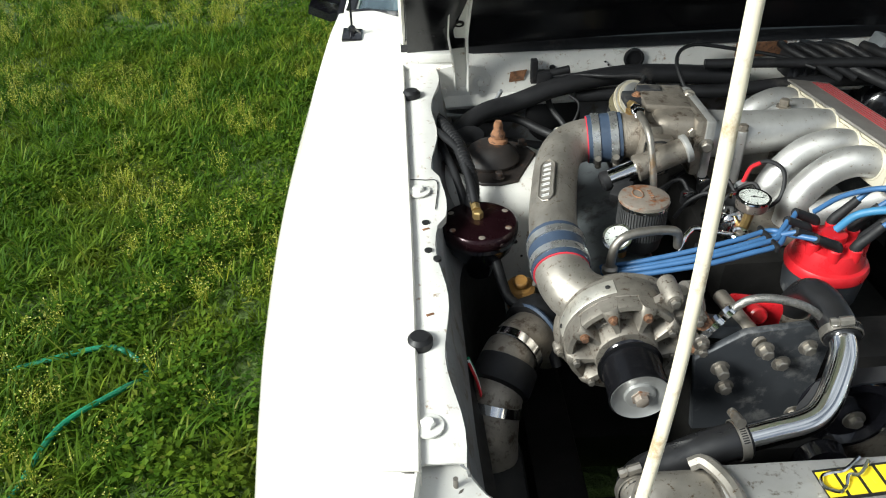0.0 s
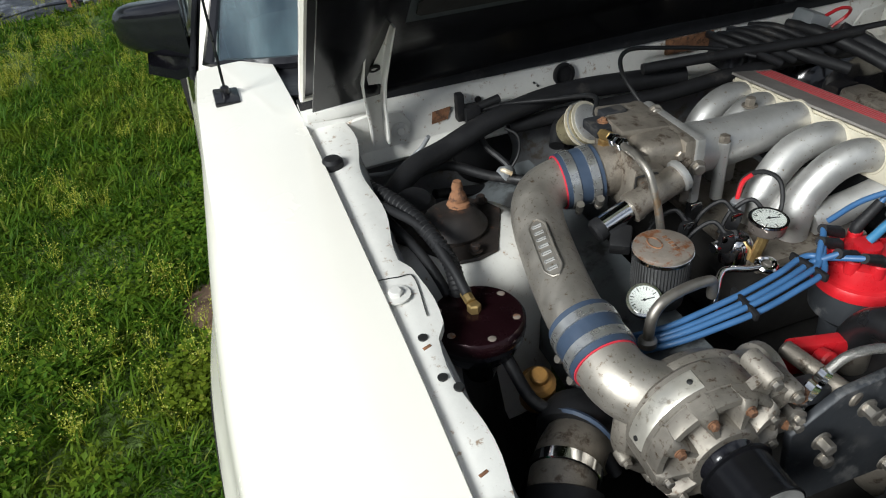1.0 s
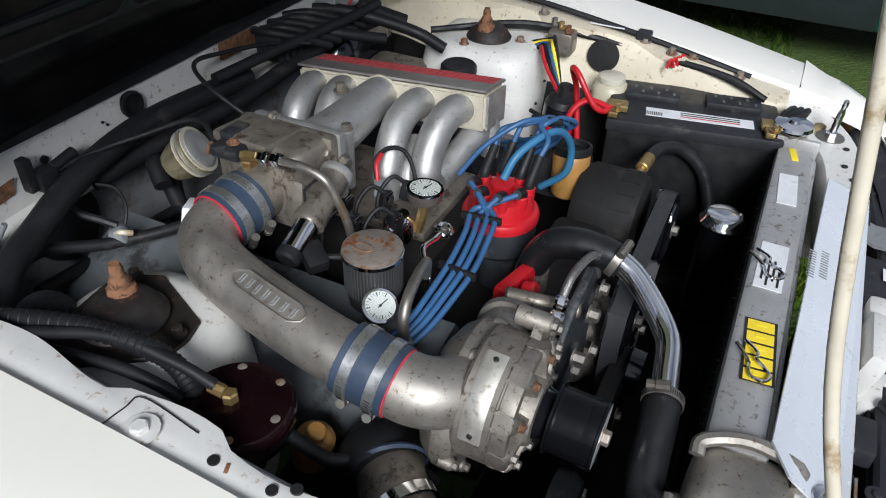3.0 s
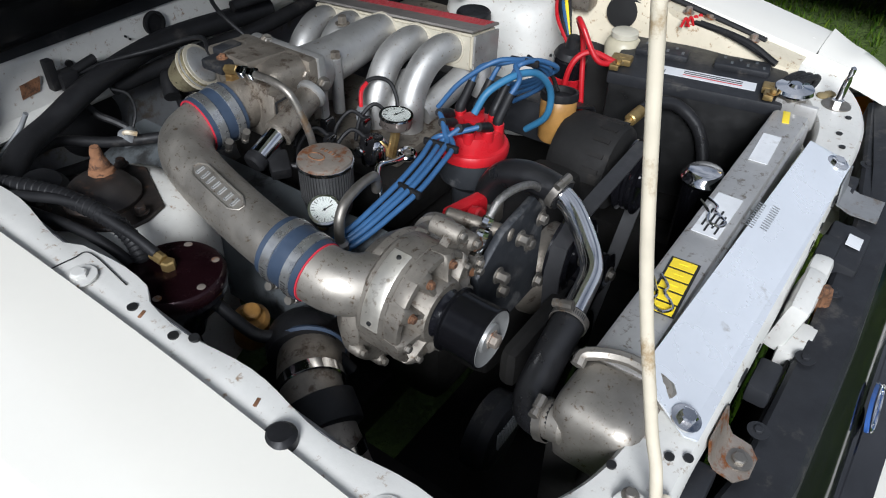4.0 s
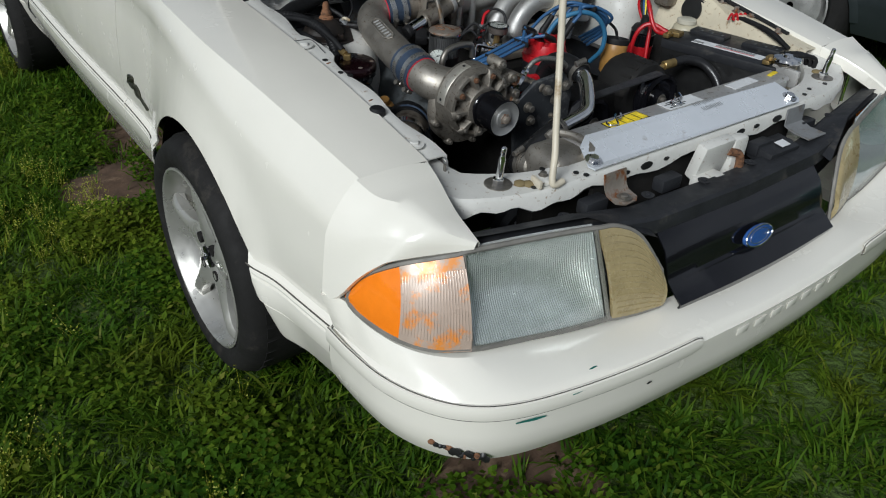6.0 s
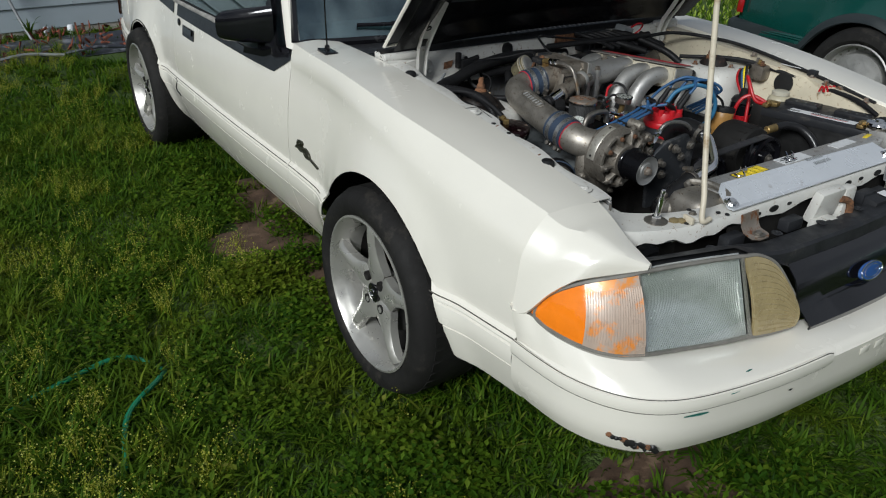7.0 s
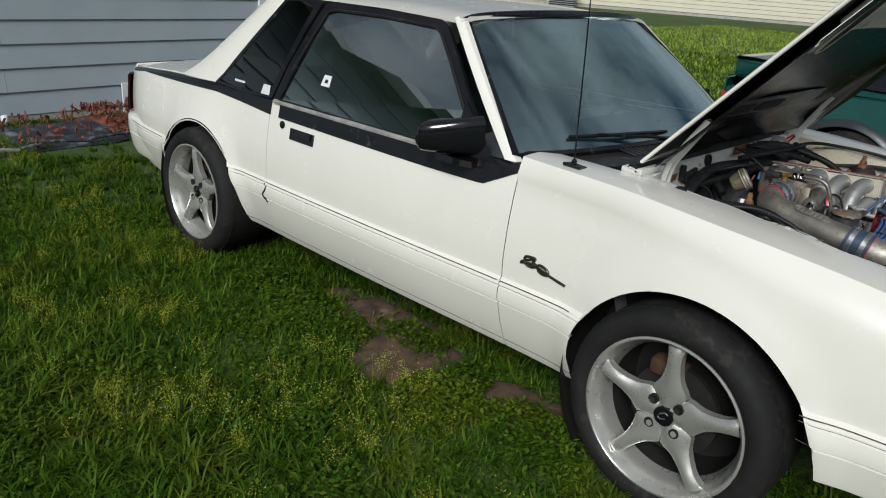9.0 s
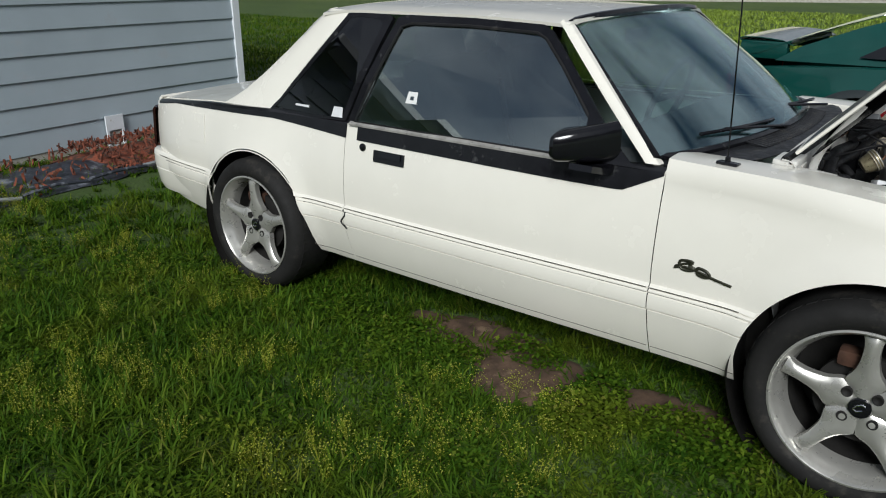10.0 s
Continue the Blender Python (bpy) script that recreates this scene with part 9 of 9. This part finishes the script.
gboth("fender", sheet(gside(-.75, .634, 36), .002), GREENPAINT)
gboth("door", sheet(gside(.641, 1.99, 24), .002), GREENPAINT)
gboth("quarter_panel", sheet(gside(1.996, 3.50, 40), .002), GREENPAINT)
clad = []
for y in columns(1.0, 3.5, 50):
    zl = max(low_z(y), .21)
    clad.append([(-side_x(y, max(z, zl)) - .010 * (z < .44), y, max(z, zl)) for z in steps(.21, .46, 8)])
gboth("lower_cladding", sheet(clad, .003), GREYPAINT)
flare = [[(-side_x(2.59 + r * math.cos(a), .285 + r * math.sin(a)) - d, 2.59 + r * math.cos(a), .285 + r * math.sin(a)) for r, d in ((.369, .0), (.371, .022), (.398, .020), (.42, .0))] for a in steps(0.05, math.pi - .05, 36)]
gboth("arch_flare", sheet(flare, .003), GREYPAINT)
gpart("hood", sheet([[(x * .66, y, float(np.interp(y, [-.8, .3], [.70, .90])) + .03 * (1 - x * x)) for x in steps(-1, 1, 12)] for y in steps(-.8, .3, 10)], .01), GREENPAINT)
gpart("front_bumper", sheet([[(x * .80, -.60 - .33 * (1 - abs(x) ** 3), z) for z in (.25, .35, .45, .55, .66, .72)] for x in steps(-1, 1, 24)], .01), GREENPAINT)
roofp = [[(x * (.625 if y < 2.1 else .625 + (y - 2.1) * .06), y, float(np.interp(y, [1.08, 1.4, 2.1, 2.4, 2.8, 3.1, 3.35], [1.275, 1.30, 1.29, 1.24, 1.11, 1.0, .90])) + .02 * (1 - x * x)) for x in steps(-1, 1, 14)] for y in steps(1.08, 3.35, 40)]
gpart("roof_and_hatch", sheet(roofp[:24], .012), GREENPAINT)
gpart("hatch_glass", sheet(roofp[23:37], .006), WINDOW)
gpart("hatch_lip", sheet(roofp[36:], .012), GREENPAINT)
gpart("tailgate", sheet([[(x * .70, 3.36 + .15 * t, .90 - .04 * t) for x in steps(-1, 1, 10)] for t in steps(0, 1, 4)], .01), GREENPAINT)
gside_poly = [(.72, .86), (1.14, 1.262), (1.8, 1.272), (2.2, 1.25), (2.7, 1.09), (3.05, .95), (3.2, .85)]
gboth("upper_side", plate(on_side(gside_poly, -.006), .008), GREENPAINT, smooth=False)
gboth("door_glass", plate(on_side([(.84, .88), (1.18, 1.22), (1.80, 1.225), (1.90, .88)], .006), .003), WINDOW, smooth=False)
gboth("quarter_glass", plate(on_side([(2.02, .895), (1.95, 1.20), (2.18, 1.19), (2.66, .905)], .006), .003), DARKWINDOW, smooth=False)
gboth("quarter_lettering", plate(on_side([(2.15, .925), (2.42, .925), (2.42, .945), (2.15, .945)], .010), .001), PAPER, smooth=False)
gboth("window_surround", ring_plate(on_side([(.76, .862), (1.15, 1.245), (1.84, 1.25), (1.95, .862)], .007), on_side([(.84, .88), (1.18, 1.22), (1.80, 1.225), (1.90, .88)], .007), .012), TRIM, smooth=False)
gpart("spoiler", sheet([[(x * .69, 3.30 + .03 * (1 - x * x) + dy, .955 + dz) for dy, dz in ((-.20, .000), (-.12, .034), (.04, .050), (.16, .050), (.185, .040), (.18, .018), (.08, .006), (-.06, 0))] for x in steps(-1, 1, 14)], .006), GREENPAINT, label="green rear wing spoiler")
gboth("spoiler_foot", box((-.645, 3.31, .915), (.085, .34, .13), .025), GREENPAINT)
gpart("tail_panel", sheet([[(x * .72, 3.515 + .03 * (1 - x * x), z) for z in (.84, .80, .66, .52)] for x in steps(-1, 1, 12)], .01), GREENPAINT)
gtl = [[(-x + .004, y, .575), (-x, y + .002, .585), (-x + .012, y, .735), (-x + .02, y - .01, .745)] for y, x in ((3.46, .785), (3.50, .778), (3.525, .752), (3.545, .70), (3.55, .50))]
gboth("tail_lamp", sheet(gtl, .012), REDLENS, "red tail lamp")
grb = [[Vector((-x, y, z)) for x, y, z in r] for r in [[(p[0] + w, p[1] + w * .6, z) for w, z in ((-.02, .53), (.004, .52), (.014, .50), (.014, .40), (.0, .32), (-.03, .29))] for p in RB]]
gpart("rear_bumper", sheet(grb + [[Vector((-p.x, p.y, p.z)) for p in r] for r in reversed(grb[:-1])], .004), GREYPAINT, label="dark grey rear bumper")
gpart("floor_pan", box((0, 1.3, .28), (1.4, 3.9, .12), .03), BAYDARK)
gpart("cabin", box((0, 1.7, .70), (1.2, 1.9, .3), .05), CABIN)
gpart("windscreen", sheet([[(x * (.77 - .17 * t), .60 + .45 * t + .10 * x * x * (1 - t), .890 + .375 * t + .015 * (1 - x * x)) for x in steps(-1, 1, 10)] for t in steps(0, 1, 5)], .004), SCREEN)
for cy, cz, r in ARCHES:
    gboth("wheel_liner", lathe((-.835, cy, cz), (1, 0, 0), [(r + .008, 0), (r + .03, .05), (r + .03, .26), (.05, .262)], 32, caps=False, start=ARCH_START, sweep=180), BAYDARK)
for (x, rz) in ((-.775, 0), (.775, 180)):
    for y in (0, 2.553):
        gw = thing("wheel", (0, 0, 0), "chrome-lipped wheel with wide black tyre", "wheel", "wheels of the green car")
        part("tyre", lathe((0, 0, 0), (1, 0, 0), [(.215, -.10), (.245, -.125), (.29, -.12), (.31, -.09), (.318, -.05), (.318, .06), (.30, .10), (.22, .11)], 40, caps=False), TYRE, gw)
        rim = part("rim", lathe((0, 0, 0), (1, 0, 0), [(.225, -.115), (.218, -.122), (.212, -.110), (.205, -.05), (.175, -.04), (.165, -.075), (.09, -.085), (.05, -.10), (.02, -.10)], 40, caps=False), SATIN, gw, "polished rim with bolts round the lip")
        for k in range(24):
            a = 2 * math.pi * k / 24
            part("rim_bolt", hexbolt((-.046, .19 * math.cos(a), .19 * math.sin(a)), (-1, 0, 0), .004, .004), STEEL, rim)
        gw.matrix_basis = GC @ pose(x, y, .318, 0, 0, rz)


def far_woods(name, arc, radius, seed):
    """A distant belt of trees: many leaf clumps with an uneven top."""
    rng = random.Random(seed)
    vs, fs = [], []
    for _ in range(9000):
        a = radians(rng.uniform(*arc))
        r = radius * rng.uniform(.97, 1.06)
        top = 5.2 + 2.6 * noise.noise((a * 9, 0, seed)) + 1.6 * noise.noise((a * 31, 3, seed))
        z = top * (1 - rng.random() ** 1.6 * 1.0)
        c, q = math.cos(a), math.sin(a)
        w, h = rng.uniform(.25, .75), rng.uniform(.25, .7)
        tilt = rng.uniform(-.5, .5)
        x, y = r * c, r * q
        k = len(vs)
        vs += [(x + q * w, y - c * w, z - h * tilt), (x + c * .2, y + q * .2, z - h), (x - q * w, y + c * w, z + h * tilt), (x - c * .2, y - q * .2, z + h)]
        fs.append((k, k + 1, k + 2, k + 3))
    me = bpy.data.meshes.new(name)
    me.from_pydata(vs, [], fs)
    me.materials.append(WOODS)
    return tagged(new(name, me), "distant belt of dark green trees beyond the lawn", "trees", kind="stuff")


WOODS = material("far_foliage", (0.035, 0.055, 0.018), 0.8, vary=0.4, scale=.6, fine=6)
far_woods("far_woods", (150, 320), 42, 5)
